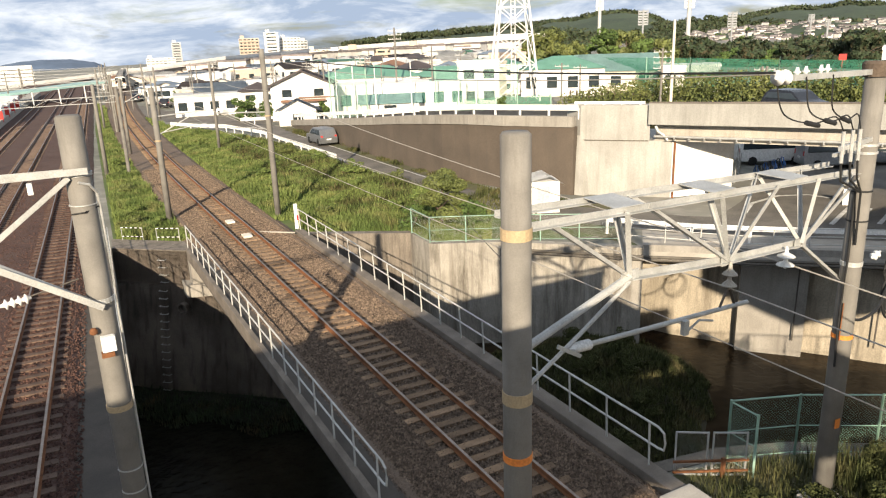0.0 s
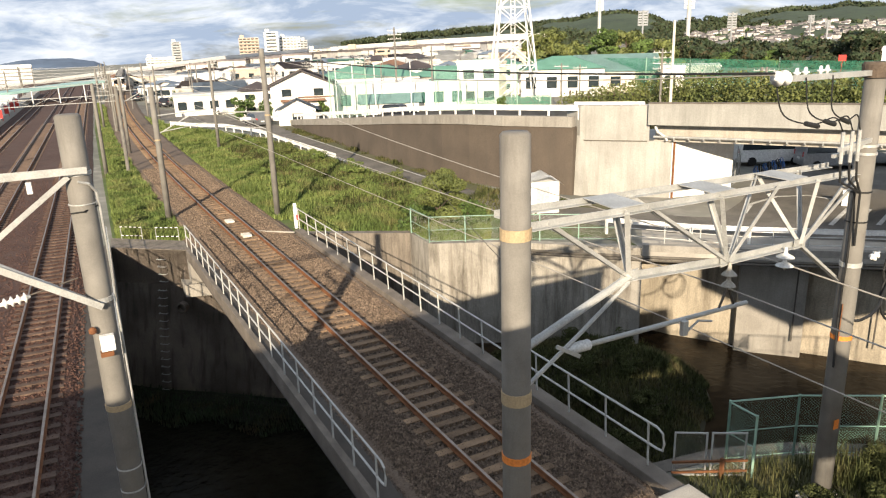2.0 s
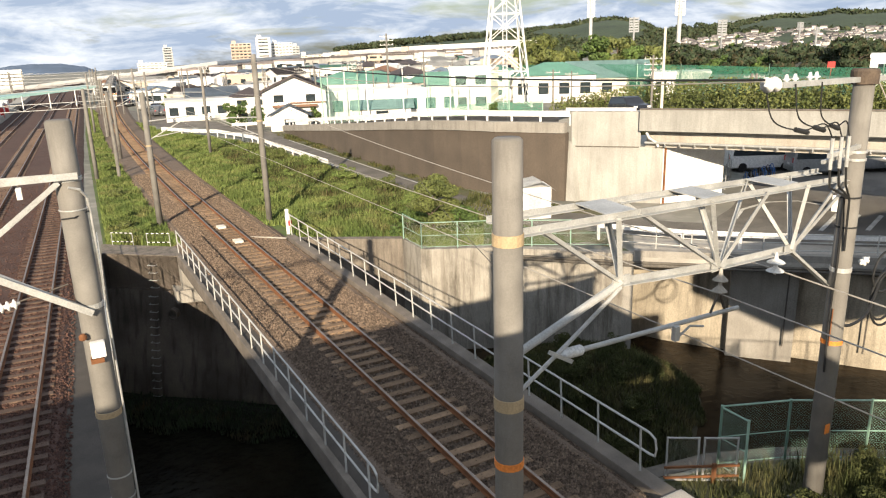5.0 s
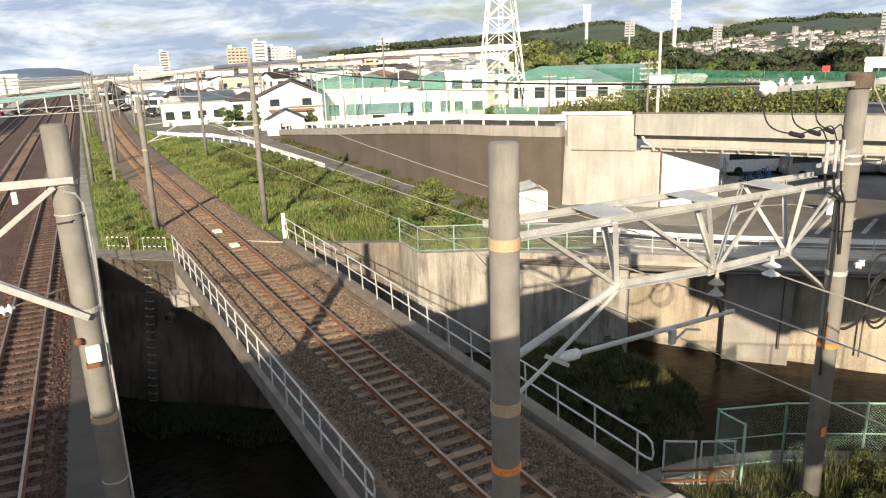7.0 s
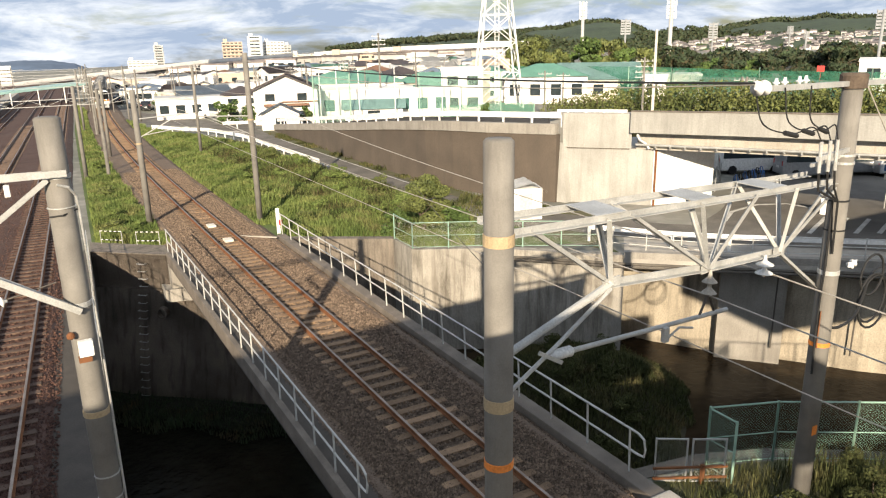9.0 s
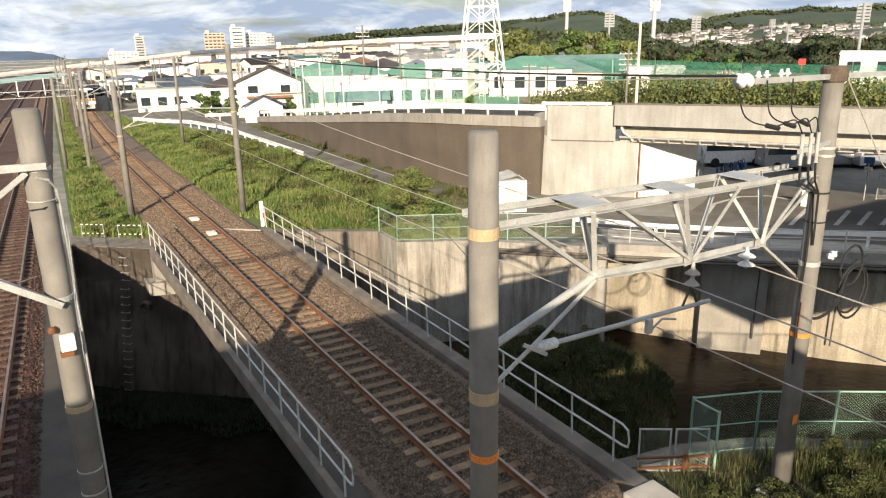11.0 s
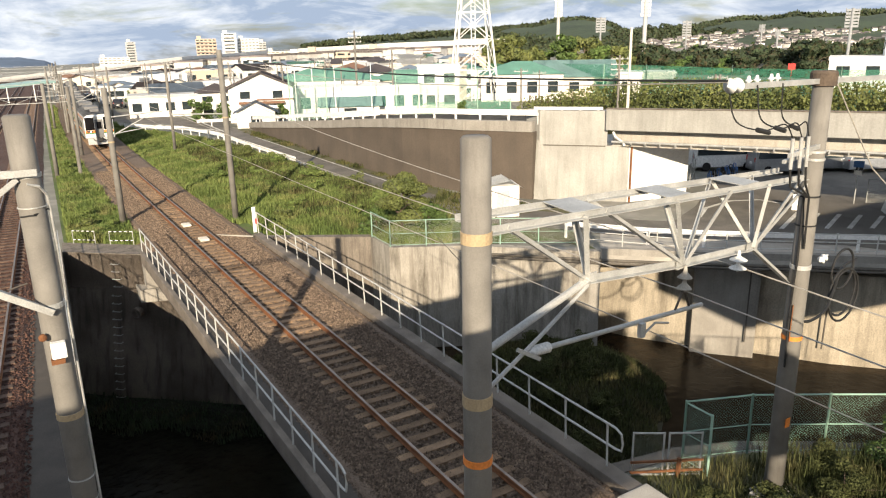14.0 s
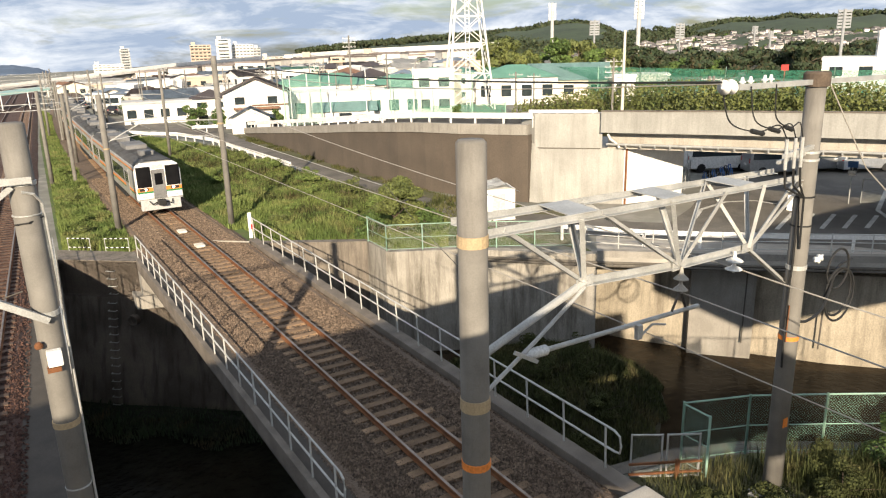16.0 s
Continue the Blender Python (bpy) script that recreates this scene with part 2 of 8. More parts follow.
M = {
    "concrete": mat("concrete", (0.31, 0.29, 0.255), (0.235, 0.217, 0.19), 0.9, scale=0.9, fine=30, bump=0.14, streak=0.5, dirt=(0.15, 0.135, 0.115), grain=0.7),
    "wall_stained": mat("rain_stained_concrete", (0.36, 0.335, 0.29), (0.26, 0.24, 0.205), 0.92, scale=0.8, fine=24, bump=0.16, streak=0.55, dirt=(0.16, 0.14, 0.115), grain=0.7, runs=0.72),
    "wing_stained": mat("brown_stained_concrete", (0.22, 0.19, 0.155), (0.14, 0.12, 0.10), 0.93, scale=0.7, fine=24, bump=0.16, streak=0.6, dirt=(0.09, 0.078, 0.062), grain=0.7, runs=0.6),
    "wall_curved": mat("water_marked_concrete", (0.40, 0.35, 0.27), (0.27, 0.235, 0.18), 0.92, scale=0.5, fine=18, bump=0.14, streak=0.5, dirt=(0.17, 0.145, 0.11), grain=0.6, runs=0.5),
    "abutment": mat("grey_weathered_concrete", (0.385, 0.375, 0.345), (0.285, 0.277, 0.252), 0.92, scale=0.45, fine=14, bump=0.14, streak=0.35, dirt=(0.22, 0.212, 0.19), grain=0.3, runs=0.2),
    "kerb_brown": mat("brown_kerb_concrete", (0.20, 0.17, 0.14), (0.125, 0.105, 0.085), 0.93, scale=1.4, fine=40, bump=0.2, dirt=(0.10, 0.085, 0.07), grain=0.7),
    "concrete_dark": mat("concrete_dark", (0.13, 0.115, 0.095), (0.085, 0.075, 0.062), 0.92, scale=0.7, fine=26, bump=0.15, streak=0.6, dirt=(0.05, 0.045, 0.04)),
    "concrete_plain": mat("concrete_plain", (0.42, 0.39, 0.34), (0.33, 0.305, 0.265), 0.9, scale=1.2, fine=35, bump=0.12, dirt=(0.24, 0.225, 0.2)),
    "river_concrete": mat("stained_river_concrete", (0.23, 0.19, 0.155), (0.105, 0.087, 0.07), 0.92, scale=0.45, fine=22, bump=0.2, streak=0.65, dirt=(0.035, 0.03, 0.025)),
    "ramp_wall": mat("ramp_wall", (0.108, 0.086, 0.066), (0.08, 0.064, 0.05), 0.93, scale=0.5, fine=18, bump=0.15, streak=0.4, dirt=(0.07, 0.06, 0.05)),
    "pole": mat("pole_concrete", (0.215, 0.203, 0.182), (0.145, 0.136, 0.122), 0.88, scale=2.0, fine=60, bump=0.08, streak=0.55, dirt=(0.115, 0.105, 0.092), grain=0.25, runs=0.35),
    "walkway": mat("walkway_concrete", (0.078, 0.066, 0.054), (0.054, 0.046, 0.038), 0.92, scale=1.5, fine=45, bump=0.2, dirt=(0.055, 0.048, 0.04)),
    "ballast_bed": mat("ballast_bed", (0.185, 0.135, 0.098), (0.105, 0.075, 0.053), 0.95, scale=0.8, fine=22, bump=0.9, dirt=(0.10, 0.07, 0.05)),
    "ballast_bed_main": mat("ballast_bed_main", (0.092, 0.048, 0.035), (0.055, 0.029, 0.022), 0.95, scale=0.8, fine=22, bump=0.9, dirt=(0.06, 0.042, 0.035)),
    "stone": mat("ballast_stone", (0.195, 0.143, 0.102), (0.085, 0.06, 0.043), 0.95, scale=6, fine=40, bump=0.2, island=0.6),
    "stone_main": mat("ballast_stone_rusty", (0.10, 0.051, 0.037), (0.048, 0.026, 0.02), 0.95, scale=6, fine=40, bump=0.2, island=0.5),
    "rust": mat("rusty_steel", (0.24, 0.10, 0.04), (0.14, 0.058, 0.025), 0.85, 0.2, scale=4, fine=60, bump=0.15),
    "rail_head": mat("worn_rail_head", (0.34, 0.28, 0.235), (0.23, 0.18, 0.14), 0.42, 0.8, scale=3, fine=50, bump=0.03),
    "sleeper": mat("concrete_sleeper", (0.118, 0.075, 0.054), (0.075, 0.048, 0.035), 0.92, scale=2.5, fine=40, bump=0.2, dirt=(0.17, 0.12, 0.08), per_object=0.22),
    "sleeper_wood": mat("timber_sleeper", (0.265, 0.175, 0.105), (0.15, 0.097, 0.058), 0.92, scale=2.5, fine=40, bump=0.3, dirt=(0.11, 0.075, 0.05), per_object=0.3),
    "sleeper_dark": mat("stained_sleeper", (0.135, 0.095, 0.072), (0.085, 0.058, 0.044), 0.92, scale=2.5, fine=40, bump=0.2, per_object=0.2),
    "silt": mat("silt_and_dry_grass", (0.042, 0.038, 0.02), (0.024, 0.022, 0.012), 0.95, scale=0.8, fine=10, bump=0.8),
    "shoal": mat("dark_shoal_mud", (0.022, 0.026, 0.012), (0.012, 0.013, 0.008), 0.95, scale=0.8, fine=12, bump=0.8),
    "galv": mat("galvanised_steel", (0.50, 0.50, 0.48), (0.36, 0.36, 0.345), 0.5, 0.35, scale=3, fine=50, bump=0.04),
    "rail_paint": mat("grey_rail_paint", (0.52, 0.52, 0.49), (0.40, 0.39, 0.36), 0.6, 0.1, scale=3, fine=50, bump=0.05),
    "white": mat("white_paint", (0.80, 0.79, 0.76), (0.68, 0.67, 0.64), 0.6, scale=1.2, fine=20, bump=0.04),
    "girder_paint": mat("tan_girder_paint", (0.46, 0.43, 0.37), (0.38, 0.35, 0.30), 0.6, scale=1.0, fine=20, bump=0.04, streak=0.4, dirt=(0.25, 0.2, 0.15)),
    "white_road": mat("road_paint", (0.66, 0.65, 0.61), (0.42, 0.41, 0.38), 0.8, scale=3, fine=30, bump=0.1),
    "asphalt": mat("asphalt", (0.165, 0.15, 0.128), (0.115, 0.104, 0.09), 0.9, scale=0.6, fine=60, bump=0.3, dirt=(0.085, 0.078, 0.068)),
    "soil": mat("soil_and_weeds", (0.12, 0.105, 0.06), (0.07, 0.075, 0.03), 0.97, scale=0.25, fine=6, bump=0.6, dirt=(0.055, 0.08, 0.022)),
    "turf": mat("turf", (0.10, 0.14, 0.036), (0.06, 0.09, 0.024), 0.97, scale=0.4, fine=8, bump=0.8, dirt=(0.11, 0.10, 0.045)),
    "grass": mat("grass_blades", (0.165, 0.203, 0.06), (0.08, 0.118, 0.034), 0.85, scale=0.35, fine=4, bump=0, island=0.32, dirt=(0.22, 0.205, 0.085), spec=0.15),
    "weed": mat("dry_weed_blades", (0.078, 0.082, 0.03), (0.032, 0.041, 0.014), 0.85, scale=0.5, fine=4, bump=0, island=0.5, dirt=(0.13, 0.105, 0.052), spec=0.15),
    "leaf": mat("tree_leaves", (0.085, 0.13, 0.028), (0.045, 0.078, 0.018), 0.7, scale=0.3, fine=3, bump=0, island=0.45),
    "leaf_yellow": mat("yellow_green_leaves", (0.135, 0.147, 0.04), (0.062, 0.082, 0.021), 0.7, scale=0.25, fine=3, bump=0, island=0.45),
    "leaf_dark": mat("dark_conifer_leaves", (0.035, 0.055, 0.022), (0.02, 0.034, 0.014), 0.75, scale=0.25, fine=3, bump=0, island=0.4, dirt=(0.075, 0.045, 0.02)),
    "bark": mat("bark", (0.12, 0.09, 0.065), (0.07, 0.052, 0.04), 0.95, scale=4, fine=30, bump=0.5),
    "hill": mat("wooded_hill", (0.045, 0.068, 0.036), (0.026, 0.042, 0.026), 0.97, scale=0.012, fine=0.09, bump=0.5, dirt=(0.075, 0.09, 0.04)),
    # blue of the distant haze is put into the base colour
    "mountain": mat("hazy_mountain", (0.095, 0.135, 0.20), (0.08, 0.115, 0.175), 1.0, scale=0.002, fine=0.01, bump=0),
    "plain": mat("built_up_plain", (0.22, 0.21, 0.185), (0.13, 0.135, 0.10), 0.95, scale=0.03, fine=0.4, bump=0, dirt=(0.30, 0.28, 0.25)),
    "green_post": mat("green_post_paint", (0.30, 0.45, 0.36), (0.22, 0.34, 0.27), 0.6, scale=3, fine=40, bump=0.04),
    "green_roof": mat("green_sheet_roof", (0.12, 0.27, 0.20), (0.09, 0.21, 0.155), 0.55, scale=0.4, fine=6, bump=0.05),
    "teal_roof": mat("teal_sheet_roof", (0.30, 0.47, 0.44), (0.24, 0.38, 0.36), 0.5, scale=0.5, fine=6, bump=0.05),
    "dark_roof": mat("dark_tile_roof", (0.075, 0.06, 0.058), (0.05, 0.042, 0.042), 0.7, scale=0.6, fine=9, bump=0.2),
    "brown_roof": mat("brown_tile_roof", (0.22, 0.12, 0.075), (0.15, 0.085, 0.055), 0.75, scale=0.6, fine=9, bump=0.2),
    "orange_roof": mat("orange_tile_roof", (0.42, 0.26, 0.14), (0.33, 0.20, 0.11), 0.75, scale=0.6, fine=9, bump=0.2),
    "blue_roof": mat("blue_grey_roof", (0.16, 0.20, 0.25), (0.11, 0.14, 0.18), 0.6, scale=0.6, fine=9, bump=0.15),
    "wall_white": mat("white_render", (0.80, 0.78, 0.74), (0.70, 0.68, 0.64), 0.85, scale=0.4, fine=8, bump=0.05, dirt=(0.58, 0.56, 0.52)),
    "wall_cream": mat("cream_render", (0.68, 0.62, 0.52), (0.58, 0.53, 0.45), 0.85, scale=0.4, fine=8, bump=0.05),
    "wall_tan": mat("tan_tile_wall", (0.50, 0.41, 0.33), (0.43, 0.35, 0.28), 0.85, scale=0.4, fine=8, bump=0.05),
    "wall_grey": mat("grey_render", (0.48, 0.48, 0.47), (0.39, 0.39, 0.38), 0.85, scale=0.4, fine=8, bump=0.05),
    "cab_glass": mat("tinted_cab_glass", (0.012, 0.012, 0.013), (0.006, 0.006, 0.007), 0.12, scale=0.6, fine=3, bump=0, spec=0.2),
    "glass": mat("window_glass", (0.035, 0.045, 0.05), (0.02, 0.028, 0.032), 0.08, scale=0.6, fine=3, bump=0, spec=0.7),
    "glass_green": mat("greenish_window", (0.06, 0.15, 0.13), (0.04, 0.10, 0.09), 0.12, scale=0.6, fine=3, bump=0, spec=0.7),
    "black": mat("black_rubber", (0.018, 0.018, 0.018), (0.012, 0.012, 0.012), 0.7, scale=3, fine=40, bump=0.05),
    "dark_paint": mat("dark_car_paint", (0.022, 0.024, 0.03), (0.018, 0.02, 0.025), 0.25, 0.2, scale=1, fine=10, bump=0, spec=0.6),
    "grey_paint": mat("grey_car_paint", (0.20, 0.205, 0.21), (0.17, 0.175, 0.18), 0.3, 0.5, scale=1, fine=10, bump=0, spec=0.6),
    "silver_paint": mat("silver_car_paint", (0.42, 0.43, 0.44), (0.37, 0.38, 0.39), 0.3, 0.6, scale=1, fine=10, bump=0, spec=0.6),
    "white_car": mat("white_car_paint", (0.78, 0.78, 0.76), (0.72, 0.72, 0.70), 0.3, scale=1, fine=10, bump=0, spec=0.6),
    "stainless": mat("stainless_side", (0.50, 0.49, 0.46), (0.40, 0.39, 0.365), 0.42, 0.55, scale=0.8, fine=12, bump=0.03),
    "train_roof": mat("grey_train_roof", (0.20, 0.20, 0.20), (0.14, 0.14, 0.14), 0.85, scale=1.0, fine=12, bump=0.1, dirt=(0.10, 0.09, 0.08)),
    "orange_band": mat("orange_band", (0.75, 0.24, 0.045), (0.66, 0.20, 0.04), 0.45, scale=2, fine=30, bump=0.02),
    "green_band": mat("green_band", (0.035, 0.20, 0.075), (0.03, 0.16, 0.06), 0.45, scale=2, fine=30, bump=0.02),
    "red_paint": mat("red_paint", (0.55, 0.04, 0.03), (0.45, 0.035, 0.028), 0.5, scale=2, fine=30, bump=0.03),
    "yellow": mat("yellow_paint", (0.70, 0.50, 0.08), (0.60, 0.42, 0.06), 0.6, scale=2, fine=30, bump=0.03),
    "porcelain": mat("white_porcelain", (0.74, 0.74, 0.72), (0.64, 0.64, 0.62), 0.25, scale=3, fine=30, bump=0, spec=0.6),
    "band_tan": mat("tan_strap", (0.42, 0.32, 0.19), (0.33, 0.25, 0.15), 0.7, scale=4, fine=40, bump=0.05),
    "wire": mat("copper_wire", (0.10, 0.085, 0.07), (0.07, 0.06, 0.05), 0.6, 0.3, scale=3, fine=30, bump=0),
    "wire_pale": mat("pale_wire", (0.42, 0.39, 0.34), (0.34, 0.31, 0.27), 0.55, 0.3, scale=3, fine=30, bump=0),
    "blue_sign": mat("blue_sign", (0.05, 0.16, 0.42), (0.04, 0.13, 0.36), 0.5, scale=2, fine=30, bump=0.02),
    "lamp_lit": glow("headlamp", (1.0, 0.95, 0.82), 2.5),
    "chain_green": net_material("green_chain_mesh", (0.25, 0.42, 0.34), 0.036, 0.0019),
    "chain_grey": net_material("grey_chain_mesh", (0.45, 0.46, 0.42), 0.036, 0.0018),
    "net_green": net_material("green_sports_net", (0.05, 0.22, 0.14), 0.07, 0.022),
    "net_pale": net_material("pale_green_net", (0.30, 0.50, 0.40), 0.07, 0.009),
}


def water_material(name, colour, ripple):
    m = mat(name, colour, rough=0.16, bump=0, scale=0.5, fine=2, spec=0.06)
    n, l = m.node_tree.nodes, m.node_tree.links
    co = n.new("ShaderNodeTexCoord")
    w = n.new("ShaderNodeTexNoise")
    w.inputs["Scale"].default_value, w.inputs["Detail"].default_value = 3.2, 5.0
    bp = n.new("ShaderNodeBump")
    bp.inputs["Strength"].default_value, bp.inputs["Distance"].default_value = ripple, 0.06
    l.new(co.outputs["Object"], w.inputs["Vector"])
    l.new(w.outputs["Fac"], bp.inputs["Height"])
    l.new(bp.outputs["Normal"], n["Principled BSDF"].inputs["Normal"])
    return m


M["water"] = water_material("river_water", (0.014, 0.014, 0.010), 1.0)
M["water_shallow"] = water_material("shallow_brown_water", (0.030, 0.021, 0.012), 0.35)

M["far_wall"] = mat("far_house_walls", (0.66, 0.64, 0.61), (0.46, 0.44, 0.41), 0.9, scale=0.05, fine=0.5, bump=0, island=0.4)
M["far_roof"] = mat("far_house_roofs", (0.20, 0.17, 0.16), (0.12, 0.11, 0.11), 0.9, scale=0.05, fine=0.5, bump=0, island=0.5)


# ---- building blocks ----
def finish(name, bm, material, smooth=False):
    me = bpy.data.meshes.new(name)
    bmesh.ops.recalc_face_normals(bm, faces=bm.faces)
    if smooth:
        for f in bm.faces:
            f.smooth = True
    bm.to_mesh(me)
    bm.free()
    me.materials.append(M[material])
    return me


def part(name, bm, material, parent=None, label="", smooth=False):
    ob = new(name, finish(name, bm, material, smooth))
    ob.parent = parent
    if label:
        tagged(ob, label)
    return ob


def share(name, me, parent, m):
    ob = new(name, me)
    ob.parent = parent
    ob.matrix_basis = m
    return ob


def thing(name, label, category, m=None, group="", kind=""):
    ob = new(name)
    if m is not None:
        ob.matrix_basis = m
    return tagged(ob, label, category, group, kind)


def box(bm, x0, x1, y0, y1, z0, z1, bevel=0.0, m=None):
    vs = [bm.verts.new(v) for v in ((x0, y0, z0), (x1, y0, z0), (x1, y1, z0), (x0, y1, z0), (x0, y0, z1), (x1, y0, z1), (x1, y1, z1), (x0, y1, z1))]
    fs = [bm.faces.new([vs[i] for i in q]) for q in ((3, 2, 1, 0), (4, 5, 6, 7), (0, 1, 5, 4), (1, 2, 6, 5), (2, 3, 7, 6), (3, 0, 4, 7))]
    if bevel:
        es = list({e for f in fs for e in f.edges})
        r = bmesh.ops.bevel(bm, geom=es, offset=bevel, segments=2, profile=0.6, affect="EDGES")
        vs = list({v for f in r["faces"] for v in f.verts} | {v for v in vs if v.is_valid})
    if m is not None:
        bmesh.ops.transform(bm, matrix=m, verts=vs)
    return bm


def bar(bm, a, b, w, h=None, up=(0, 0, 1)):
    """A rectangular bar from a to b, w wide and h high."""
    a, b = Vector(a), Vector(b)
    h = h or w
    d = (b - a).normalized()
    s = d.cross(Vector(up))
    s = s.normalized() if s.length > 1e-4 else Vector((1, 0, 0))
    u = s.cross(d)
    c = [(-1, -1), (1, -1), (1, 1), (-1, 1)]
    lo = [bm.verts.new(a + s * i * w / 2 + u * j * h / 2) for i, j in c]
    hi = [bm.verts.new(b + s * i * w / 2 + u * j * h / 2) for i, j in c]
    bm.faces.new(lo[::-1])
    bm.faces.new(hi)
    for i in range(4):
        k = (i + 1) % 4
        bm.faces.new((lo[i], lo[k], hi[k], hi[i]))
    return bm


def angle_bar(bm, a, b, w, t=0.012, up=(0, 0, 1)):
    """An L section from a to b."""
    a, b = Vector(a), Vector(b)
    d = (b - a).normalized()
    s = d.cross(Vector(up)).normalized()
    u = s.cross(d)
    bar(bm, a - u * w / 2, b - u * w / 2, w, t, up)
    bar(bm, a - s * w / 2, b - s * w / 2, t, w, up)
    return bm


def tube(bm, pts, r, n=8, r_end=None, cap=True):
    """A round rod through pts, with radius r going to r_end."""
    pts = [Vector(p) for p in pts]
    rings = []
    for i, p in enumerate(pts):
        d = (pts[min(i + 1, len(pts) - 1)] - pts[max(i - 1, 0)]).normalized()
        s = d.cross(Vector((0, 0, 1)))
        s = s.normalized() if s.length > 1e-3 else Vector((1, 0, 0))
        u = s.cross(d)
        rr = r if r_end is None else r + (r_end - r) * i / (len(pts) - 1)
        rings.append([bm.verts.new(p + (s * math.cos(2 * math.pi * k / n) + u * math.sin(2 * math.pi * k / n)) * rr) for k in range(n)])
    for q, w in zip(rings, rings[1:]):
        for k in range(n):
            bm.faces.new((q[k], q[(k + 1) % n], w[(k + 1) % n], w[k]))
    if cap:
        bm.faces.new(rings[0][::-1])
        bm.faces.new(rings[-1])
    return bm


def smooth(pts, n=6):
    """A rounded run through pts."""
    p = [Vector(q) for q in pts]
    p = [p[0] * 2 - p[1]] + p + [p[-1] * 2 - p[-2]]
    out = []
    for a, b, c, d in zip(p, p[1:], p[2:], p[3:]):
        for i in range(n):
            t = i / n
            out.append(0.5 * ((2 * b) + (c - a) * t + (2 * a - 5 * b + 4 * c - d) * t * t + (3 * b - a - 3 * c + d) * t ** 3))
    return out + [p[-2]]


def lathe(bm, profile, n=16, m=None):
    """Turns (radius, height) pairs about z."""
    rings = [[bm.verts.new((max(r, 1e-4) * math.cos(2 * math.pi * k / n), max(r, 1e-4) * math.sin(2 * math.pi * k / n), z)) for k in range(n)] for r, z in profile]
    for q, w in zip(rings, rings[1:]):
        for k in range(n):
            bm.faces.new((q[k], q[(k + 1) % n], w[(k + 1) % n], w[k]))
    bm.faces.new(rings[0][::-1])
    bm.faces.new(rings[-1])
    if m is not None:
        bmesh.ops.transform(bm, matrix=m, verts=[v for ring in rings for v in ring])
    return bm


def slab(bm, outline, z0, z1):
    """An upright prism over a plan outline; z1 may be a list, a height a corner."""
    top = z1 if isinstance(z1, (list, tuple)) else [z1] * len(outline)
    bot = z0 if isinstance(z0, (list, tuple)) else [z0] * len(outline)
    lo = [bm.verts.new((x, y, z)) for (x, y), z in zip(outline, bot)]
    hi = [bm.verts.new((x, y, z)) for (x, y), z in zip(outline, top)]
    n = len(outline)
    caps = [bm.faces.new(lo[::-1]), bm.faces.new(hi)]
    for c in caps:
        c.normal_update()
    bmesh.ops.triangulate(bm, faces=caps)
    for i in range(n):
        k = (i + 1) % n
        bm.faces.new((lo[i], lo[k], hi[k], hi[i]))
    return bm


def sheet(bm, rows):
    """A grid of quads through rows of points."""
    vs = [[bm.verts.new(p) for p in r] for r in rows]
    for a, b in zip(vs, vs[1:]):
        for i in range(len(a) - 1):
            bm.faces.new((a[i], a[i + 1], b[i + 1], b[i]))
    return bm


def wall_strip(bm, line, thick, z0, z1):
    """A wall along a plan line, thick to its left-hand side; z0, z1: heights, single or one a point."""
    n = len(line)
    z0 = z0 if isinstance(z0, (list, tuple)) else [z0] * n
    z1 = z1 if isinstance(z1, (list, tuple)) else [z1] * n
    p = [Vector(q) for q in line]
    ring = []
    for i in range(n):
        d = (p[min(i + 1, n - 1)] - p[max(i - 1, 0)]).normalized()
        o = p[i] + Vector((-d.y, d.x)) * thick
        ring.append([bm.verts.new(v) for v in ((p[i].x, p[i].y, z0[i]), (p[i].x, p[i].y, z1[i]), (o.x, o.y, z1[i]), (o.x, o.y, z0[i]))])
    for a, b in zip(ring, ring[1:]):
        for k in range(4):
            bm.faces.new((a[k], a[(k + 1) % 4], b[(k + 1) % 4], b[k]))
    bm.faces.new(ring[0])
    bm.faces.new(ring[-1][::-1])
    return bm


def mesh_panel(name, line, z0, z1, material, parent=None, label=""):
    """Netting along a plan line, with UV in metres."""
    bm = bmesh.new()
    uv = bm.loops.layers.uv.new("UVMap")
    run = 0.0
    z0 = z0 if isinstance(z0, (list, tuple)) else [z0] * len(line)
    z1 = z1 if isinstance(z1, (list, tuple)) else [z1] * len(line)
    for i in range(len(line) - 1):
        (ax, ay), (bx, by) = line[i], line[i + 1]
        ln = math.hypot(bx - ax, by - ay)
        f = bm.faces.new([bm.verts.new(v) for v in ((ax, ay, z0[i]), (bx, by, z0[i + 1]), (bx, by, z1[i + 1]), (ax, ay, z1[i]))])
        for lp, c in zip(f.loops, ((run, z0[i]), (run + ln, z0[i + 1]), (run + ln, z1[i + 1]), (run, z1[i]))):
            lp[uv].uv = c
        run += ln
    return part(name, bm, material, parent, label)


def polar(az, h):
    a = radians(az)
    return h * math.sin(a), h * math.cos(a)


def track_x(y):
    """Centre line of the single track: straight over the bridge, then bending to the right."""
    if y < 45:
        return 7.385
    if y < 165:
        return 7.385 + 0.0004 * (y - 45) ** 2
    return 13.145 + 0.096 * (y - 165)


def main_x(lane, y):
    return -3.07 - 3.6 * lane + 0.057 * y


GROUND = -0.45


def ground_z(x, y):
    """The land falls away gently with distance, more towards the sea side."""
    h = math.hypot(x, y)
    az = math.degrees(math.atan2(x, y))
    s = 0.017 if az < 4 else max(0.003, 0.017 - 0.014 * (az - 4) / 18)
    if y < 0:
        s = 0.004
    return GROUND - s * max(0.0, h - 170)


